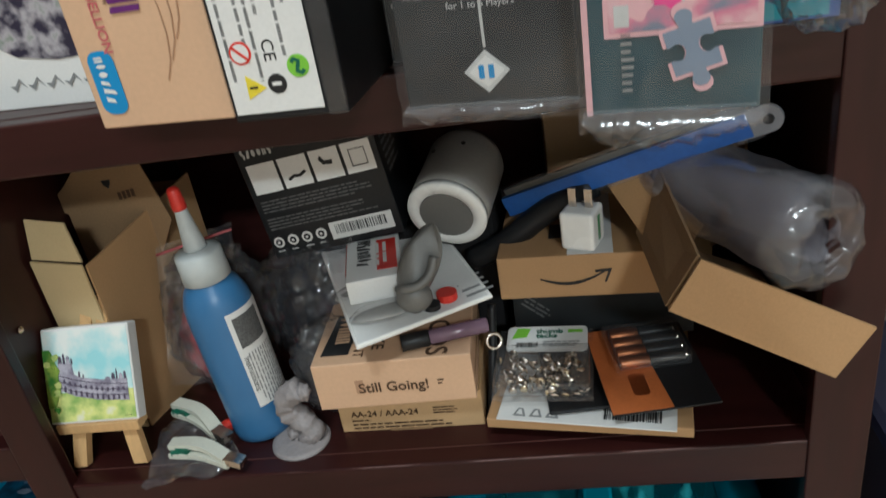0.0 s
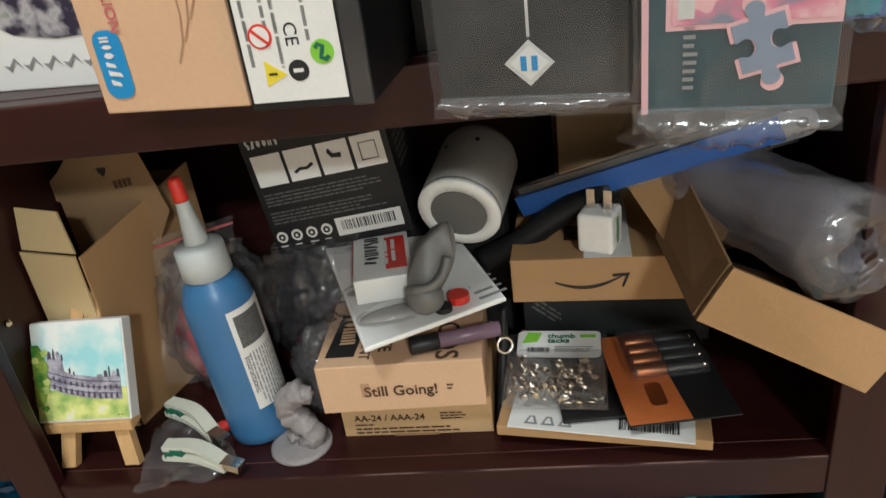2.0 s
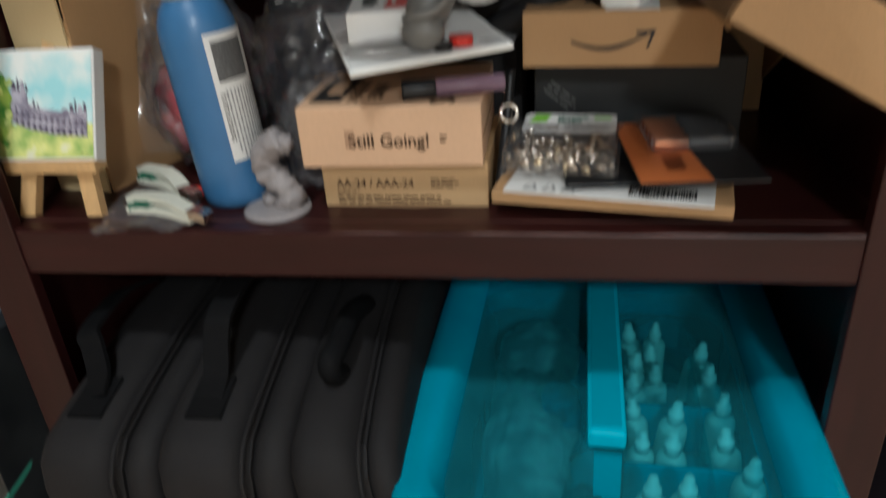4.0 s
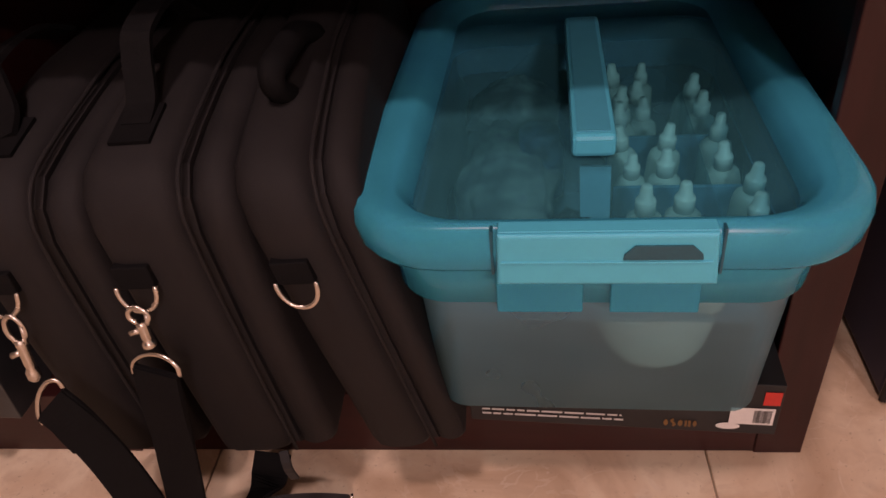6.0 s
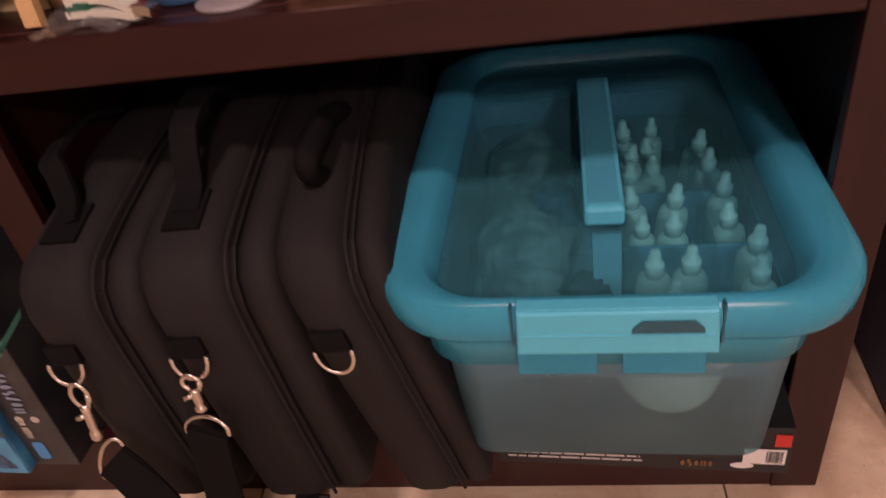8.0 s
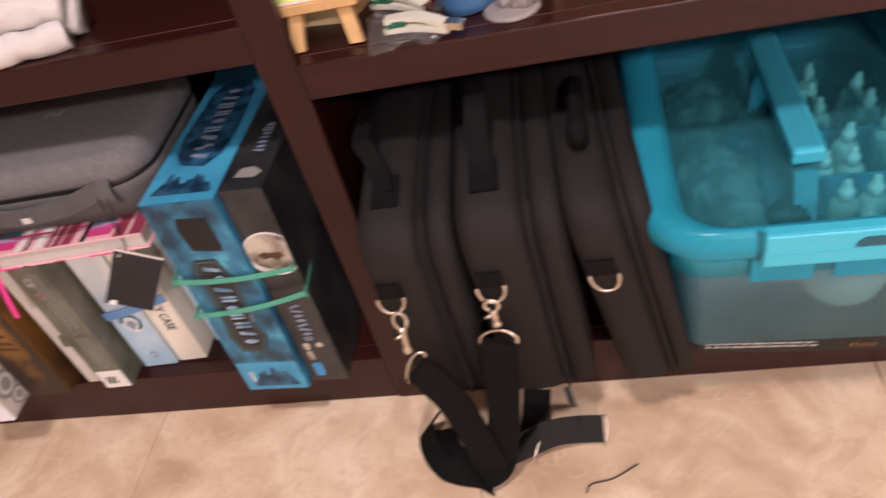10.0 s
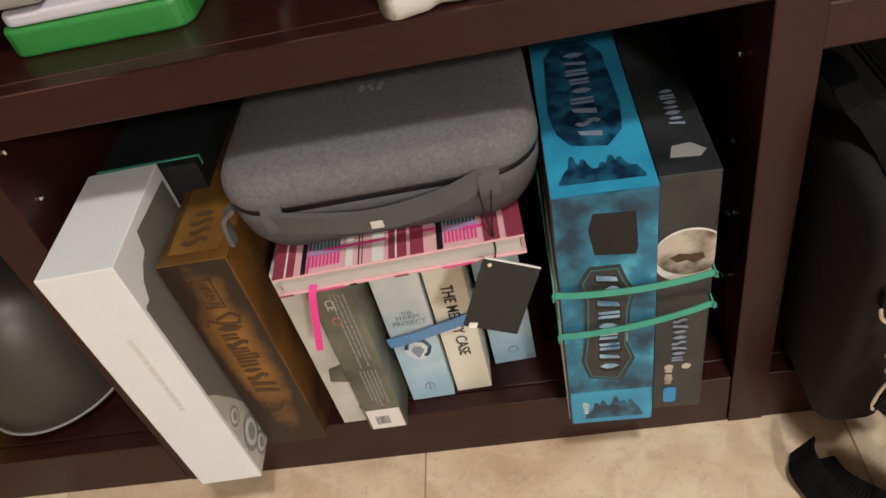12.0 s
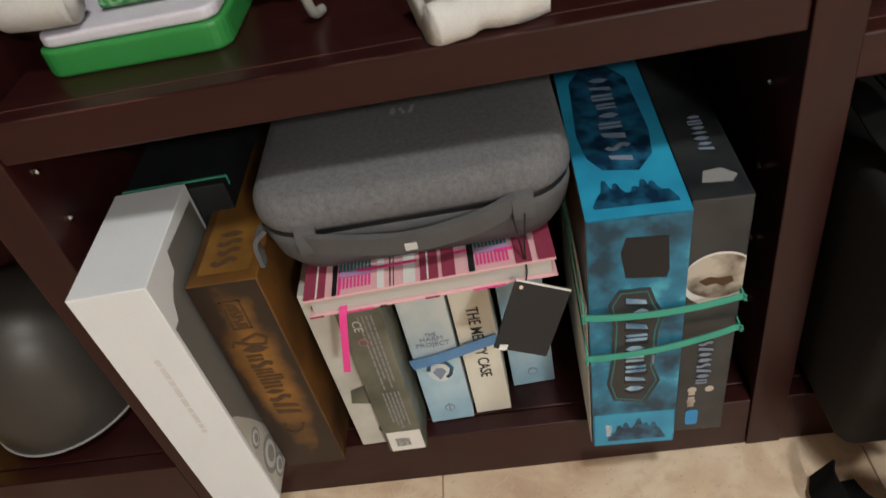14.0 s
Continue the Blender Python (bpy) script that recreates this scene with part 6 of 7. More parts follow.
part("divider", block(0.014, 0.100, 0.0, 0.003, 0.003, 0.050, 0.001), TEAL_CLEAR, tray_in)
part("side_wall", block(0.0755, 0.0770, -0.150, 0.140, 0.003, 0.058, 0.0006), LID_CLEAR, tray_in, "hazy upright side wall")


def dropper(x, y, z, s, tilt=0, az=0):
    ob = thing("dropper_bottle", "small milky plastic dropper bottle in the tote", "bottle", x, y, z, az, tilt, group="dropper bottles")
    part("bottle_body", lathe([(0.0095 * s, 0), (0.0108 * s, 0.002), (0.0108 * s, 0.034 * s), (0.0098 * s, 0.0385 * s), (0.0066 * s, 0.0410 * s), (0.0050 * s, 0.0415 * s)], 18), DROPPER, ob, "", True)
    part("cap", lathe([(0.0058 * s, 0.0415 * s), (0.0060 * s, 0.0500 * s), (0.0054 * s, 0.0510 * s), (0.0040 * s, 0.0515 * s), (0.0032 * s, 0.0590 * s), (0.0024 * s, 0.0600 * s)], 16), WHITE_GLOSS, ob, "", True)
    return ob


tb = BASE + 0.1495
for i, (dx, dy, s, tl) in enumerate(((0.029, -0.108, 1.15, 0), (0.054, -0.106, 1.15, 0), (0.040, -0.132, 1.0, 0), (0.066, -0.146, 0.95, 4), (0.050, -0.058, 1.1, 0), (0.027, -0.050, 1.0, -3), (0.030, -0.018, 1.05, 8), (0.052, -0.022, 1.1, -6), (0.030, 0.022, 1.1, 5), (0.048, 0.03, 1.0, -8), (0.026, 0.055, 1.1, 9), (0.046, 0.062, 1.05, 0), (0.034, 0.095, 1.1, -6), (0.054, 0.10, 1.0, 4), (0.098, -0.12, 1.1, 3), (0.100, -0.085, 1.15, -3), (0.096, -0.05, 1.1, 6), (0.094, -0.012, 1.1, -4), (0.092, 0.03, 1.1, 0), (0.086, 0.07, 1.1, 8))):
    dropper(0.822 + dx, 0.085 + dy, tb, s, tl, 40 * i)
for n, dx, dy, dz, size, seed, m, lab in (("fabric_wad", -0.062, -0.03, 0.022, (0.036, 0.112, 0.022), 3, POWDER, "pale mixed craft supplies in the tote"), ("fabric_wad", -0.055, 0.10, 0.038, (0.040, 0.05, 0.024), 5, POWDER, "pale craft packets in the tote"), ("dark_pot", -0.018, -0.105, 0.026, (0.022, 0.020, 0.024), 8, DARK_JUNK, "dark small pot in the tote"), ("dark_pot", -0.060, -0.128, 0.018, (0.022, 0.018, 0.017), 9, RED_CLOTH, "dark red tub in the tote")):
    ob = part(n, lump(size, seed, 0.3, 4, 2.4, -size[2]), m, None, "", True)
    ob.location = (0.822 + dx, 0.085 + dy, BASE + 0.1485 + size[2])
    tagged(ob, lab, "craft supplies")
jar = part("blue_lid_jar", lathe([(0.018, 0), (0.019, 0.002), (0.019, 0.040), (0.016, 0.042), (0.016, 0.055), (0.014, 0.057)], 24), GHOST, None, "", True)
jar.location = (0.786, 0.085, BASE + 0.1485)
tagged(jar, "small jar with a dark blue lid in the tote", "jar")
ball = part("white_tub", lathe([(0.032, 0.0), (0.040, 0.010), (0.045, 0.030), (0.044, 0.056), (0.038, 0.068), (0.025, 0.072)], 32), DROPPER, None, "", True)
ball.location = (0.868, 0.003, BASE + 0.0585)
tagged(ball, "large round white tub in the tote", "tub")
low_junk = part("fabric_wad", lump((0.026, 0.050, 0.024), 15, 0.3, 4, 2.2, -0.026), POWDER, None, "", True)
low_junk.location = (0.772, 0.075, BASE + 0.0585 + 0.024)
tagged(low_junk, "pale folded craft material at the bottom of the tote", "craft supplies")

# dark blue box beside the bookcase
navy = carton("navy_bag", "dark navy fabric box standing on the floor beside the bookcase", "storage bag", 1.09, 0.05, 0.0, 0.26, 0.30, 0.34, NAVY, -3, bevel=0.012)
part("trim", sweep([(0.004, 0.006, 0.004), (0.004, 0.006, 0.336)], 0.004, steps=2, turn=8), BLACK, navy)

# ---- left bay, bottom ----
wb = carton("white_console_box", "tall white cardboard box with a cut-away picture side", "box", -0.198, -0.056, BASE + 0.001, 0.066, 0.135, 0.314, COOL_WHITE, 2)
printed(wb, "right", "dark_sleeve", [(0.004, 0.002), (0.128, 0.002), (0.128, 0.300), (0.052, 0.305), (0.046, 0.288), (0.034, 0.284), (0.022, 0.276), (0.014, 0.262), (0.004, 0.262)], GREY_PLASTIC, 0, "dark cut-away picture side")
printed(wb, "right", "pale_picture", [(0.004, 0.004), (0.060, 0.004), (0.050, 0.06), (0.030, 0.10), (0.012, 0.13), (0.004, 0.14)], GREY_ART, 0.0004)
for r0, c in ((0.020, (0.026, 0.045)), (0.011, (0.018, 0.085)), (0.013, (0.03, 0.018))):
    for k in range(3):
        r = r0 * (1 - 0.28 * k)
        printed(wb, "right", "rotor_ring", circle(r, 22, *c), GREY_INK if k % 2 == 0 else PALE_INK, 0.0008 + 0.0004 * k)
bars(wb, "front", 0.036, 0.235, 0.13, 1, 0.006, FAINT_INK, 7, -90, 0.8)
wb2 = carton("dark_storage_box", "dark box with a green elastic band behind the white box", "box", -0.205, 0.085, BASE, 0.100, 0.22, 0.305, DARK_BOX, 1)
part("elastic_band", block(-0.001, 0.101, 0.010, 0.0128, 0.296, 0.3062, 0.0005), ELASTIC, wb2, "green elastic band")

vil = carton("bronze_game_box", "dark bronze game box with ornate lettering on its spine", "game box", -0.1285, -0.015, BASE + 0.001, 0.063, 0.27, 0.274, VILLAIN, 0)
plate(vil, "front", "spine_art", 0.0006, 0.0006, 0.0624, 0.2734, VILLAIN_SPINE)
plate(vil, "top", "ochre_top", 0.008, 0.012, 0.055, 0.20, OCHRE)
for u0, v0, u1, v1 in ((0.022, 0.218, 0.040, 0.2195), (0.022, 0.252, 0.040, 0.2535), (0.022, 0.218, 0.0235, 0.2535), (0.0385, 0.218, 0.040, 0.2535)):
    plate(vil, "front", "badge_frame", u0, v0, u1, v1, INK_BROWN, 0.0006)
glyphs(vil, "front", 6, 0.0265, 0.2505, 0.0095, INK_BROWN, -90, 21, lift=0.0008, gap=0.12, wide=0.42)
glyphs(vil, "front", 10, 0.0200, 0.196, 0.0205, INK_BROWN, -90, 23, lift=0.0008, name="title_mark", gap=0.10, vary=0.25, weight=0.17, wide=0.45)
printed(vil, "front", "title_flourish", stroke([(0.024, 0.203), (0.040, 0.210), (0.047, 0.204), (0.044, 0.196), (0.030, 0.197), (0.016, 0.203), (0.013, 0.196)], 0.0032), INK_BROWN, 0.0009)
printed(vil, "front", "title_flourish", stroke([(0.022, 0.076), (0.018, 0.066), (0.026, 0.058), (0.036, 0.064), (0.040, 0.074)], 0.0028), INK_BROWN, 0.0009)
glyphs(vil, "top", 4, 0.040, 0.02, 0.020, INK_BROWN, 90, 24, lift=0.0008, name="title_mark")
plate(vil, "right", "ochre_side", 0.004, 0.012, 0.26, 0.27, VILLAIN)

# small game boxes
s0 = carton("pale_game_box", "pale grey small game box", "game box", -0.047, 0.000, BASE + 0.001, 0.050, 0.16, 0.232, GREY_ART, 1)
printed(s0, "front", "dark_sketch", [(0.008, 0.075), (0.030, 0.07), (0.036, 0.085), (0.026, 0.10), (0.012, 0.095)], OLIVE)
printed(s0, "front", "round_mark", circle(0.006, 16, 0.030, 0.026), OLIVE)
s1b = carton("olive_game_box", "olive-grey game box with a barcode label", "game box", -0.016, -0.012, BASE + 0.001, 0.040, 0.17, 0.236, OLIVE, 1)
plate(s1b, "front", "barcode_label", 0.003, 0.001, 0.0385, 0.034, PAPER, 0, "torn white label")
barcode(s1b, "front", 0.010, 0.009, 0.015, 0.014, 2)
bars(s1b, "front", 0.030, 0.21, 0.12, 4, 0.004, GREY_INK, 8, -90)
letters(s1b, "front", "CE", 0.012, 0.205, 0.012, PALE_INK, -90)
printed(s1b, "front", "red_ring", circle(0.0048, 16, 0.016, 0.176), ROSE_INK)
printed(s1b, "front", "ring_inside", circle(0.0036, 16, 0.016, 0.176), OLIVE, 0.0004)
bars(s1b, "front", 0.030, 0.10, 0.065, 5, 0.0038, GREY_INK, 9, -90)
s2b = carton("pale_blue_game_box", "pale blue small game box with a dark round picture", "game box", 0.030, 0.020, BASE + 0.001, 0.046, 0.16, 0.225, PALE_ART, 2)
letters(s2b, "front", "THE", 0.024, 0.137, 0.0062, SLATE_BLUE, align="CENTER")
letters(s2b, "front", "HARM", 0.024, 0.130, 0.0085, SLATE_BLUE, align="CENTER")
letters(s2b, "front", "PROJECT", 0.024, 0.122, 0.0085, SLATE_BLUE, align="CENTER")
plate(s2b, "front", "blue_field", 0.0, 0.0, 0.046, 0.105, BLUE_ART)
printed(s2b, "front", "round_picture", circle(0.0135, 24, 0.0245, 0.083, 0.0155), PALE_ART, 0.0004)
printed(s2b, "front", "bird_picture", stroke([(0.0115 + 0.0005, 0.086), (0.0145, 0.095), (0.0225, 0.0985), (0.0320, 0.095), (0.0362, 0.0865), (0.0335, 0.077), (0.0290, 0.0725)], 0.0042), GHOST, 0.0008)
printed(s2b, "front", "bird_body", [(0.016, 0.083), (0.021, 0.089), (0.027, 0.088), (0.030, 0.082), (0.026, 0.076), (0.022, 0.070), (0.020, 0.075)], SLATE_BLUE, 0.0008)
printed(s2b, "front", "round_mark", circle(0.0055, 16, 0.023, 0.022), SLATE_BLUE, 0.0005)
printed(s2b, "front", "mark_hole", circle(0.0042, 16, 0.023, 0.022), BLUE_ART, 0.0009)
plate(s2b, "front", "mark_stroke", 0.0222, 0.016, 0.0238, 0.030, SLATE_BLUE, 0.0012)
s3b = carton("cream_game_box", "cream small game box with dark title lettering", "game box", 0.079, 0.024, BASE + 0.001, 0.038, 0.16, 0.225, CREAM, 2)
letters(s3b, "front", "THE MERCY CASE", 0.014, 0.165, 0.0165, INK, -90, stretch=0.80, bold=0.0001)
s4 = carton("sky_blue_game_box", "sky blue small game box with a round mark", "game box", 0.122, 0.054, BASE + 0.001, 0.046, 0.14, 0.222, BLUE_ART, 3)
printed(s4, "front", "round_mark", circle(0.0055, 16, 0.023, 0.022), SLATE_BLUE)
printed(s4, "front", "mark_hole", circle(0.0042, 16, 0.023, 0.022), BLUE_ART, 0.0004)
ribbon = part("blue_ribbon", sweep([(0.028, 0.016, 0.181), (0.055, 0.015, 0.187), (0.085, 0.018, 0.193), (0.118, 0.021, 0.200)], 0.012, 0.001, (0, 0.1, 1), 5), RIBBON)
tagged(ribbon, "blue ribbon tied across the small boxes", "ribbon")

# notebook
book = thing("plaid_notebook", "pink and maroon plaid hardcover notebook lying flat", "notebook", -0.028, -0.034, 0.316, rz=3)
book["size"] = (0.208, 0.15, 0.0205)
part("page_block", block(0.004, 0.204, 0.003, 0.148, 0.0022, 0.0182, 0.0005), PAGES, book, "grey page edges")
for z0, z1 in ((0.0, 0.0022), (0.0182, 0.0205)):
    part("cover", block(0, 0.208, 0, 0.15, z0, z1, 0.0006), PINK, book)
rnd = random.Random(31)
for m, u0, u1 in ((MAROON, 0.0, 0.018), (BLACK, 0.024, 0.028), (PAPER, 0.010, 0.0115), (HOT_PINK, 0.029, 0.031), (BLACK, 0.0725, 0.0735), (BLACK, 0.0755, 0.0762), (MAROON, 0.098, 0.113), (PAPER, 0.1035, 0.105), (MAROON, 0.116, 0.127), (BLACK, 0.138, 0.143), (MAROON, 0.176, 0.189), (PAPER, 0.1815, 0.1828), (MAROON, 0.194, 0.208), (PAPER, 0.062, 0.068), (PAPER, 0.084, 0.094)):
    plate(book, "top", "stripe", u0, 0.0, u1, 0.15, m, 0.0002 + 0.0003 * rnd.random())
for u0 in (0.030, 0.1445):
    plate(book, "top", "lilac_patch", u0, 0.020, u0 + 0.028, 0.026, LILAC, 0.0006)
    for i in range(9):
        plate(book, "top", "dash", u0 + i * 0.0031, 0.027, u0 + i * 0.0031 + 0.0018, 0.036, TEAL_INK, 0.0006)
        plate(book, "top", "dash", u0 + i * 0.0031, 0.006, u0 + i * 0.0031 + 0.0018, 0.019, HOT_PINK, 0.0006)
for u0, u1, v in ((0.045, 0.096, 0.023), (0.127, 0.138, 0.024), (0.16, 0.176, 0.018)):
    plate(book, "top", "cross_stripe", u0, v, u1, v + 0.003, HOT_PINK, 0.0008)
for u0, u1, m in ((0.0, 0.012, MAROON), (0.030, 0.055, HOT_PINK), (0.060, 0.066, BLACK), (0.098, 0.11, MAROON), (0.138, 0.165, HOT_PINK)):
    plate(book, "front", "lower_stripe", u0, 0.0002, u1, 0.0020, m)
part("ribbon_marker", sweep([(0.030, 0.004, 0.006), (0.028, -0.004, 0.0), (0.022, -0.009, -0.030), (0.015, -0.010, -0.062)], 0.0062, 0.0006, (1, 0, 0), 5), HOT_PINK, book, "hot pink ribbon marker")

# soft grey case on the notebook
case = thing("soft_grey_case", "grey heather fabric zip case with a handle", "case", -0.058, -0.012, 0.3375, rz=1.5)
W, D, Hh = 0.262, 0.20, 0.082


def pillow(w, d, z0, z1, r, puff, seed):
    out = [(x, y) for x, y in rounded(w, d, r, 7)]
    cx, cy = w / 2, d / 2
    bm = bmesh.new()
    rows = []
    for k, (s, z) in enumerate(puff):
        rows.append([bm.verts.new((cx + (x - cx) * s, cy + (y - cy) * s, z + 0.0015 * noise.noise(Vector((x * 30, y * 30, seed))) * (0 < k < len(puff) - 1))) for x, y in out])
    for a, b in zip(rows, rows[1:]):
        n = len(a)
        for i in range(n):
            bm.faces.new((a[i], a[(i + 1) % n], b[(i + 1) % n], b[i]))
    bm.faces.new(rows[0][::-1])
    bm.faces.new(rows[-1])
    return bm


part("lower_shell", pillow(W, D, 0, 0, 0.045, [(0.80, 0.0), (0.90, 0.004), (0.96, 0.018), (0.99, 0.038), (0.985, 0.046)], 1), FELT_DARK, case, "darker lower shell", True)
part("zip_band", pillow(W, D, 0, 0, 0.045, [(0.975, 0.045), (0.985, 0.046), (0.985, 0.051), (0.975, 0.052)], 2), BLACK, case, "dark zip band", True)
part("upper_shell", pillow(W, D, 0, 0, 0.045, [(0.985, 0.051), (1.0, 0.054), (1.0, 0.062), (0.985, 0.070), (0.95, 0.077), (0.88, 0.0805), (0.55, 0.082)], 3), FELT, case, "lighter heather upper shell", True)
part("front_handle", sweep([(0.044, -0.001, 0.044), (0.056, -0.006, 0.042), (0.12, -0.013, 0.036), (0.175, -0.010, 0.040), (0.214, -0.001, 0.048)], 0.020, 0.005, (0, -0.15, 1), 6), FELT_DARK, case, "fabric carry handle")
for u in (0.046, 0.218):
    part("handle_loop", sweep([(u, 0.004, 0.028), (u, -0.004, 0.034), (u, -0.004, 0.052), (u, 0.004, 0.058)], 0.017, 0.003, (1, 0, 0), 4), FELT_DARK, case)
case["size"] = (W, D, Hh)
part("logo_patch", block(0.122, 0.132, -0.0165, -0.0145, 0.030, 0.037, 0.0004), PALE_INK, case, "small metal logo patch")
part("end_tab", sweep([(0.006, 0.022, 0.046), (-0.003, 0.018, 0.038), (-0.004, 0.016, 0.014)], 0.012, 0.004, (0, 1, 0.1), 4), FELT_DARK, case)
glyphs(case, "top", 3, 0.118, 0.10, 0.012, GREY_INK, 0, 2, lift=0.0006)
part("tag_string", sweep([(0.208, -0.006, 0.040), (0.211, -0.013, 0.012), (0.213, -0.017, -0.010), (0.210, -0.020, -0.022)], 0.0007, steps=5, turn=6), BLACK, case, "thin black cord")
part("tag_string", sweep([(0.218, -0.006, 0.040), (0.214, -0.013, 0.012), (0.213, -0.017, -0.010)], 0.0007, steps=5, turn=6), BLACK, case, "thin black cord")
tagm = Matrix.Translation((0.203, -0.0245, -0.012)) @ pose(0, 0, 0, -22, 30, 4)
bm = prism([(0, 0), (0.050, 0.0), (0.048, -0.061), (0, -0.061)], 0.0018, "y", 0)
bm.transform(tagm)
tag = part("swing_tag", bm, BLACK, case, "black card swing tag")
bm = prism([(0, 0.0006), (0.050, 0.0006), (0.050, -0.0006), (0, -0.0006)], 0.0026, "y", -0.0004)
bm.transform(tagm)
part("tag_edge", bm, PAPER, tag)
bm = prism([(0.004, -0.057), (0.011, -0.056), (0.011, -0.061), (0.004, -0.062)], 0.0005, "y", -0.0009)
bm.transform(tagm)
part("tag_mark", bm, PAPER, tag)
bm = prism(circle(0.0018, 10, 0.006, -0.005), 0.0005, "y", -0.0009)
bm.transform(tagm)
part("tag_eyelet", bm, SILVER, tag)

def crowd(u0, u1, v0, h, seed, n=60):
    """Outline of a row of small standing figures."""
    rnd = random.Random(seed)
    heads = [(u0 + (u1 - u0) * (i + rnd.uniform(0.2, 0.8)) / 7, h * rnd.uniform(0.55, 1.0)) for i in range(7)]
    top = []
    for i in range(n + 1):
        u = u0 + (u1 - u0) * i / n
        edge = min(1.0, 6 * min(i, n - i) / n)
        k = max(p * (0.40 + 0.32 * math.exp(-((u - c) / 0.0062) ** 4) + 0.28 * math.exp(-((u - c) / 0.0027) ** 6)) for c, p in heads)
        top.append((u, v0 + k * edge))
    return [(u0, v0 - 0.004), (u1, v0 - 0.004)] + top[::-1]


# two game boxes held by elastic bands
m1 = carton("blue_game_box", "blue illustrated game box held by green elastic bands", "game box", 0.1955, -0.033, BASE + 0.002, 0.079, 0.28, 0.297, MYST_BLUE, -1, ry=1.5)
plate(m1, "top", "sky_print", 0.0, 0.0, 0.079, 0.28, SKY_BLUE)
plate(m1, "front", "spine_art", 0.0006, 0.0006, 0.0784, 0.2964, MYST_SPINE)
plate(m1, "front", "lower_glow", 0.002, 0.001, 0.077, 0.052, SKY_BLUE, 0.0003)
printed(m1, "front", "dark_door", [(0.030, 0.235), (0.062, 0.232), (0.064, 0.240), (0.062, 0.276), (0.030, 0.278), (0.026, 0.262)], BLACK, 0.0004)
printed(m1, "front", "dark_cartouche", [(0.020, 0.075), (0.050, 0.068), (0.056, 0.085), (0.062, 0.10), (0.056, 0.12), (0.058, 0.17), (0.062, 0.19), (0.055, 0.205), (0.050, 0.222), (0.025, 0.222), (0.016, 0.205), (0.020, 0.18), (0.018, 0.13), (0.014, 0.10)], CHARCOAL_ART, 0.0006)
glyphs(m1, "front", 9, 0.0292, 0.2125, 0.0196, BLACK, -90, 33, lift=0.0009, name="title_edge", gap=0.10, vary=0.1, weight=0.30, wide=0.62)
glyphs(m1, "front", 9, 0.0305, 0.2125, 0.0170, TITLE_BLUE, -90, 33, lift=0.0012, name="title_mark", gap=0.330, vary=0.1, weight=0.20, wide=0.50)
bars(m1, "front", 0.0540, 0.150, 0.030, 1, 0.004, SLATE_BLUE, 5, -90, lift=0.0012)
printed(m1, "front", "cartouche_edge", stroke([(0.0225, 0.078), (0.046, 0.072), (0.053, 0.088), (0.0585, 0.101), (0.0530, 0.121), (0.0550, 0.169), (0.0585, 0.189), (0.052, 0.203), (0.0475, 0.218), (0.0265, 0.218), (0.0195, 0.204), (0.0232, 0.180), (0.0212, 0.130), (0.0175, 0.101), (0.0225, 0.078)], 0.0012), TEAL_INK, 0.0009)
printed(m1, "front", "figures_print", crowd(0.014, 0.070, 0.012, 0.034, 4), GHOST, 0.0006)
glyphs(m1, "front", 5, 0.0125, 0.036, 0.0055, PAPER, -90, 35, lift=0.0012)
printed(m1, "top", "figures_print", crowd(0.008, 0.072, 0.016, 0.032, 9), GHOST, 0.0005)
printed(m1, "top", "dark_cartouche", [(0.022, 0.060), (0.050, 0.055), (0.064, 0.075), (0.068, 0.11), (0.064, 0.20), (0.050, 0.225), (0.024, 0.225), (0.012, 0.20), (0.008, 0.11), (0.012, 0.078)], GHOST, 0.0006)
glyphs(m1, "top", 9, 0.048, 0.068, 0.0185, SLATE_BLUE, 90, 33, lift=0.0012, name="title_mark", gap=0.33, vary=0.1)
part("brown_side", block(-0.0006, -0.0001, 0.002, 0.278, 0.06, 0.295, 0), VILLAIN, m1)
plate(m1, "left", "pale_patch", 0.06, 0.004, 0.278, 0.205, CREAM, 0.0008)
m2 = carton("dark_game_box", "charcoal game box with a moon on the spine", "game box", 0.2765, -0.026, BASE + 0.002, 0.046, 0.28, 0.296, CHARCOAL_ART, -1, ry=1.3)
dish = [(min(max(u, 0.0005), 0.0455), v) for u, v in circle(0.030, 36, 0.0260, 0.212, 0.030)]
printed(m2, "front", "pale_halo", dish, PAPER, 0, "pale rim of the round picture")
printed(m2, "front", "moon", [(min(max(u, 0.0005), 0.0455), v) for u, v in circle(0.0275, 36, 0.0262, 0.2155, 0.0245)], MOON, 0.0004, "mottled brown moon picture")
printed(m2, "front", "cloud", [(0.010, 0.212), (0.016, 0.206), (0.024, 0.208), (0.030, 0.204), (0.038, 0.209), (0.036, 0.215), (0.026, 0.214), (0.018, 0.216)], INK_BROWN, 0.0008)
glyphs(m2, "front", 8, 0.016, 0.135, 0.012, SLATE_BLUE, -90, 41, name="title_mark")
for i in range(3):
    printed(m2, "front", "icon", circle(0.0042, 14, 0.014 + (i % 2) * 0.016, 0.066 - (i // 2) * 0.018), MOON)
    plate(m2, "front", "icon_bar", 0.011, 0.040 + i * 0.009, 0.017, 0.046 + i * 0.009, MOON)
printed(m2, "front", "badge", [(x + 0.010, y + 0.010) for x, y in rounded(0.012, 0.024, 0.004)], SIGN_BLUE)
glyphs(m2, "top", 7, 0.032, 0.06, 0.012, SLATE_BLUE, 90, 42, name="title_mark")
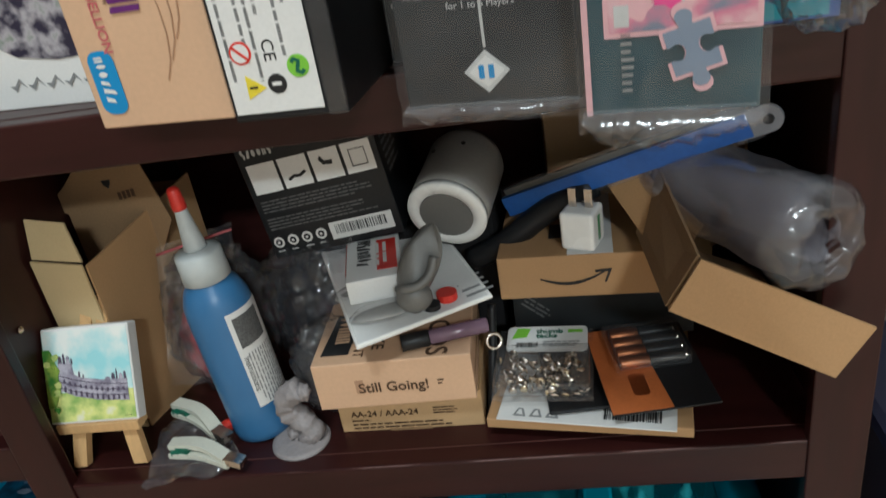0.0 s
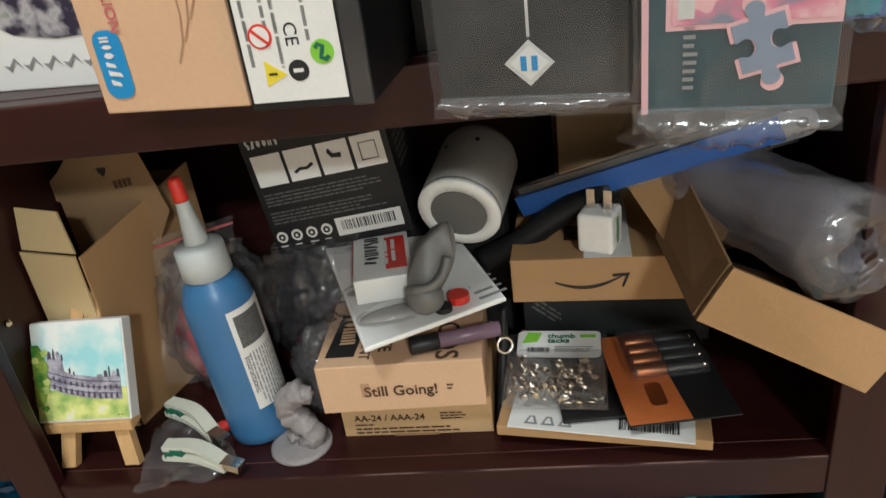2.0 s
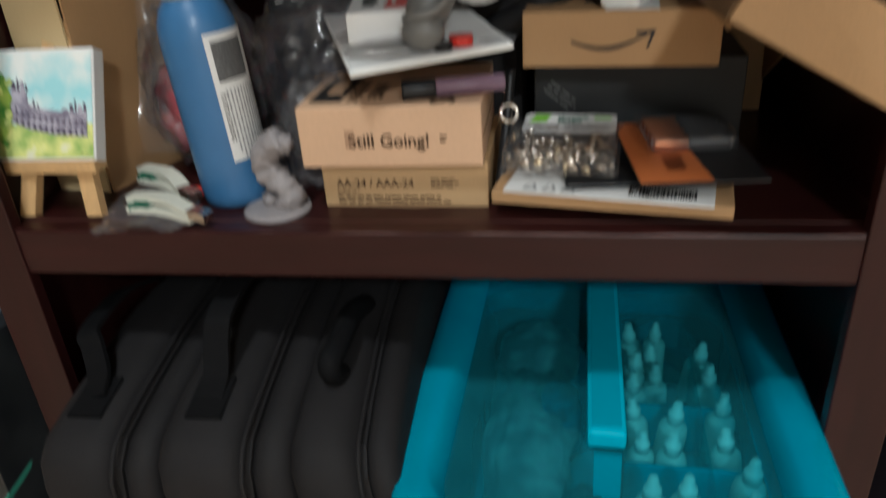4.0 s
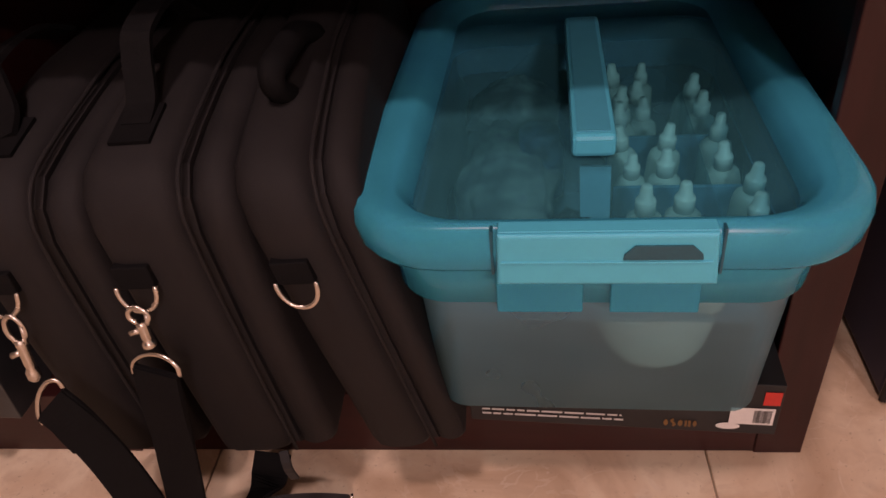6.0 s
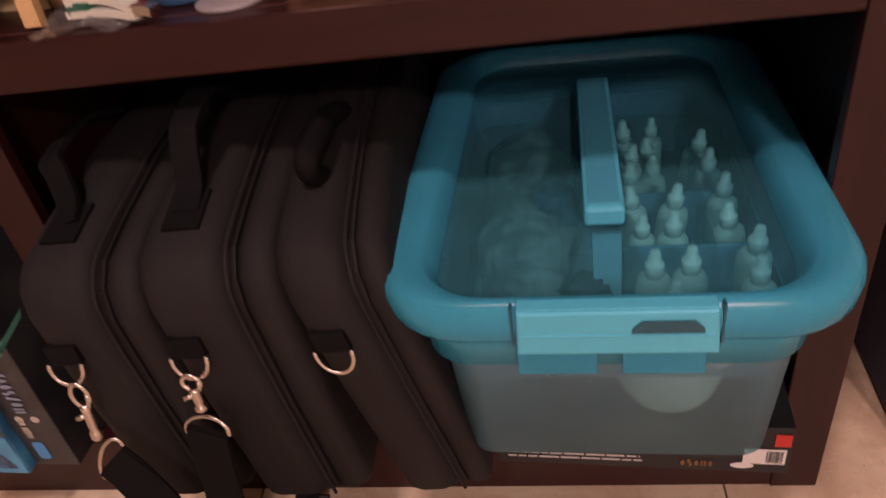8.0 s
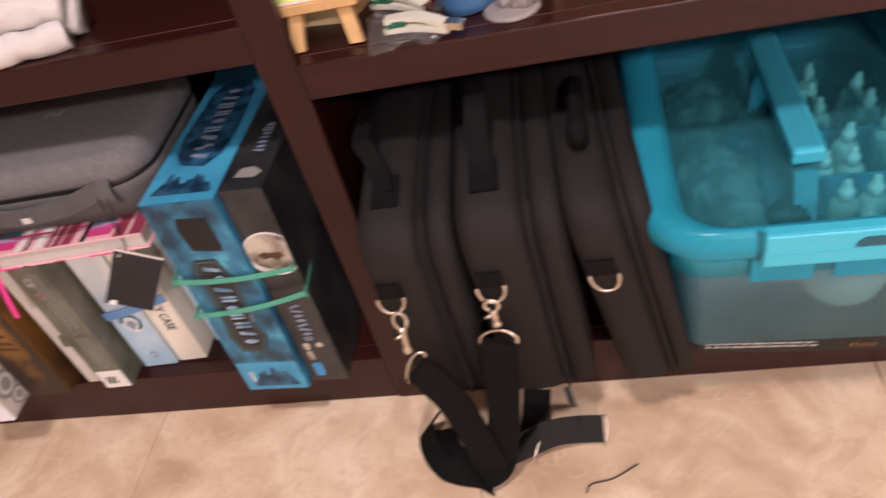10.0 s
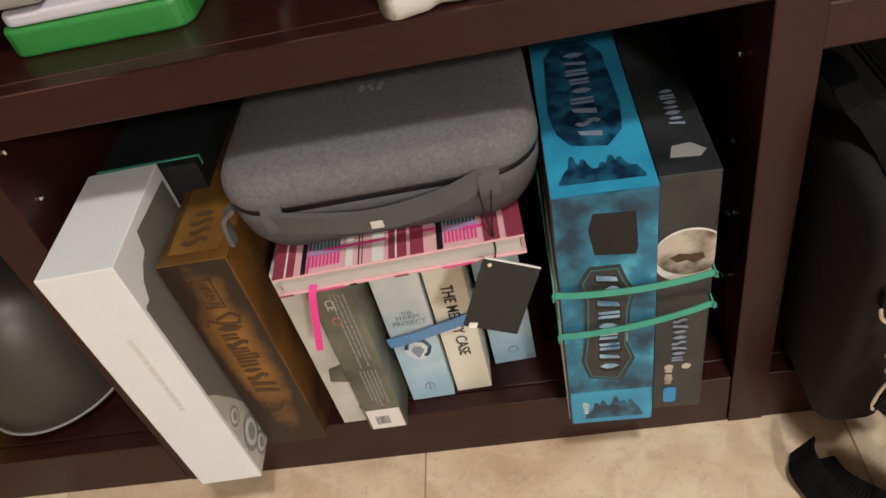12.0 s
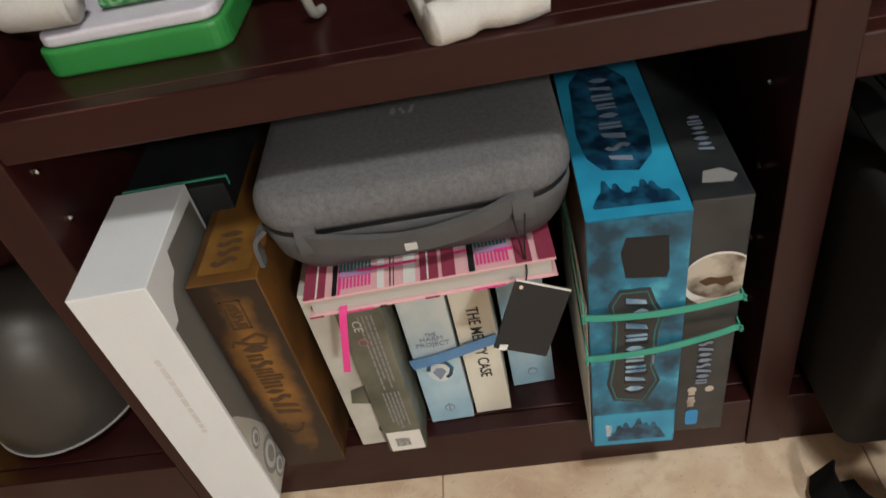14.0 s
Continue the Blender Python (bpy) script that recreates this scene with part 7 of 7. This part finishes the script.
printed(m2, "top", "shoe_print", [(0.012, 0.020), (0.034, 0.018), (0.040, 0.026), (0.030, 0.036), (0.016, 0.034)], GREY_INK)
for z, tilt in ((0.275, 0.000), (0.222, 0.015)):
    w = 0.0029
    band = thing("elastic_band", "green elastic band round two game boxes", "elastic band", group="elastic bands")
    x0, x1, y0 = 0.1965, 0.3245, -0.0375
    part("band", sweep([(x0 + 0.002, 0.245, z + 0.10), (x0 + 0.001, 0.10, z + 0.05), (x0, -0.030, z + 0.008), (x0 + 0.0035, y0, z + 0.001), ((x0 + x1) / 2, y0 - 0.002, z + 0.5 * tilt - 0.002), (x1 - 0.003, y0 + 0.003, z + tilt), (x1 + 0.0012, -0.025, z + tilt + 0.002), (x1 + 0.002, 0.10, z + tilt + 0.03), (x1 + 0.002, 0.245, z + tilt + 0.06)], 2 * w, 0.0012, (0.03, 0.25, 1), 6), ELASTIC, band)

# ---- left bay, shelf above ----
gt = thing("green_tray", "bright green plastic tray holding white packs", "tray", -0.187, 0.058, LS, rz=-0.5)
part("tray", prism(rounded(0.150, 0.10, 0.016), 0.022, "z", 0.0, 0.003), GREEN, gt)
part("white_sheet", prism([(x + 0.004, y + 0.004) for x, y in rounded(0.142, 0.092, 0.014)], 0.010, "z", 0.0225, 0.003), LILAC_WHITE, gt, "lilac-white folded sheet")
part("green_pad", block(0.050, 0.118, 0.03, 0.08, 0.0347, 0.043, 0.004), PAD_GREEN, gt, "green patterned pad")
roll2 = part("white_roll", sweep([(-0.202, 0.078, 0), (-0.199, 0.078, 0), (-0.175, 0.073, 0), (-0.148, 0.072, 0), (-0.146, 0.072, 0)], 0.0175, steps=6, turn=16), SOCK, None, "", True)
roll2.location.z = LS + 0.0525
tagged(roll2, "rolled white cloth on the green tray", "cloth")
socks = thing("folded_socks", "pair of folded white ribbed socks at the shelf edge", "socks", 0.150, 0.035, LS)
for pts, r in (([(-0.034, -0.030, 0.012), (-0.010, -0.020, 0.012), (0.018, -0.016, 0.012), (0.042, -0.008, 0.012)], 0.0135), ([(-0.044, 0.0, 0.016), (-0.015, 0.012, 0.018), (0.022, 0.016, 0.018), (0.046, 0.02, 0.016)], 0.018), ([(-0.036, -0.014, 0.034), (-0.006, -0.006, 0.037), (0.022, 0.000, 0.036), (0.044, 0.006, 0.032)], 0.015)):
    bm = sweep(pts, r, steps=7, turn=16)
    for v in bm.verts:
        v.co += Vector((noise.noise(v.co * 60), noise.noise(v.co * 60 + Vector((4, 0, 0))), noise.noise(v.co * 60 + Vector((8, 0, 0))))) * 0.004
        v.co.z = max(v.co.z, 0.0005)
    part("sock", bm, SOCK, socks, "", True)
hook = part("grey_hook", sweep([(0.030, 0.090, LS + 0.004), (0.026, 0.076, LS + 0.008), (0.024, 0.070, LS + 0.026)], 0.004), GREY_LIGHT, None, "", True)
tagged(hook, "pale grey plastic hook on the shelf", "hook")
dk = part("dark_bundle", lump((0.10, 0.06, 0.06), 21, 0.3, 4, 2, -0.058), NYLON, None, "", True)
dk.location = (0.0, 0.17, LS + 0.0585)
tagged(dk, "dark fabric bundle at the back of the shelf", "bundle")

# ---- far left bay ----
pot = thing("round_dark_pot", "rounded dark metal pot with a pale rim line", "pot", -0.425, 0.12, BASE)
part("pot_body", lathe([(0.060, 0.0), (0.085, 0.004), (0.092, 0.012), (0.094, 0.020), (0.097, 0.06), (0.095, 0.11), (0.082, 0.155), (0.055, 0.185), (0.02, 0.195)], 44), DARK_GLASS, pot, "", True)
part("rim_line", sweep([(0.0945 * math.cos(2 * math.pi * i / 48), 0.0945 * math.sin(2 * math.pi * i / 48), 0.016) for i in range(48)], 0.0016, steps=0, turn=8, closed=True), GREY_INK, pot, "pale rim line", True)
carton("yellow_packet", "bright yellow packet on the bottom shelf", "packet", -0.56, 0.03, BASE, 0.055, 0.10, 0.05, YELLOW, 8)

# ---- floor tiles ----
def tile_mesh(w, d):
    bm = block(0.0008, w - 0.0008, 0.0008, d - 0.0008, -0.006, 0.0, 0.0008, 1)
    me = bpy.data.meshes.new("tile")
    bm.to_mesh(me)
    bm.free()
    me.materials.append(STONE)
    return me


floor = thing("floor", "beige marble floor tiles with fine joints", "floor", kind="structure")
TILE = 0.45
tile = tile_mesh(TILE, TILE)
for i in range(-6, 7):
    for j in range(-9, 2):
        ob = new("tile", tile)
        ob.parent = floor
        ob.location = (0.026 + i * TILE, -0.25 + j * TILE, -0.0002 * ((i * 7 + j * 3) % 3))
hair = part("dark_thread", sweep([(0.592, -0.146, 0.001), (0.598, -0.136, 0.0015), (0.622, -0.130, 0.001), (0.650, -0.114, 0.001)], 0.0009, turn=6), INK)
tagged(hair, "thin dark thread lying on the tiles", "thread")
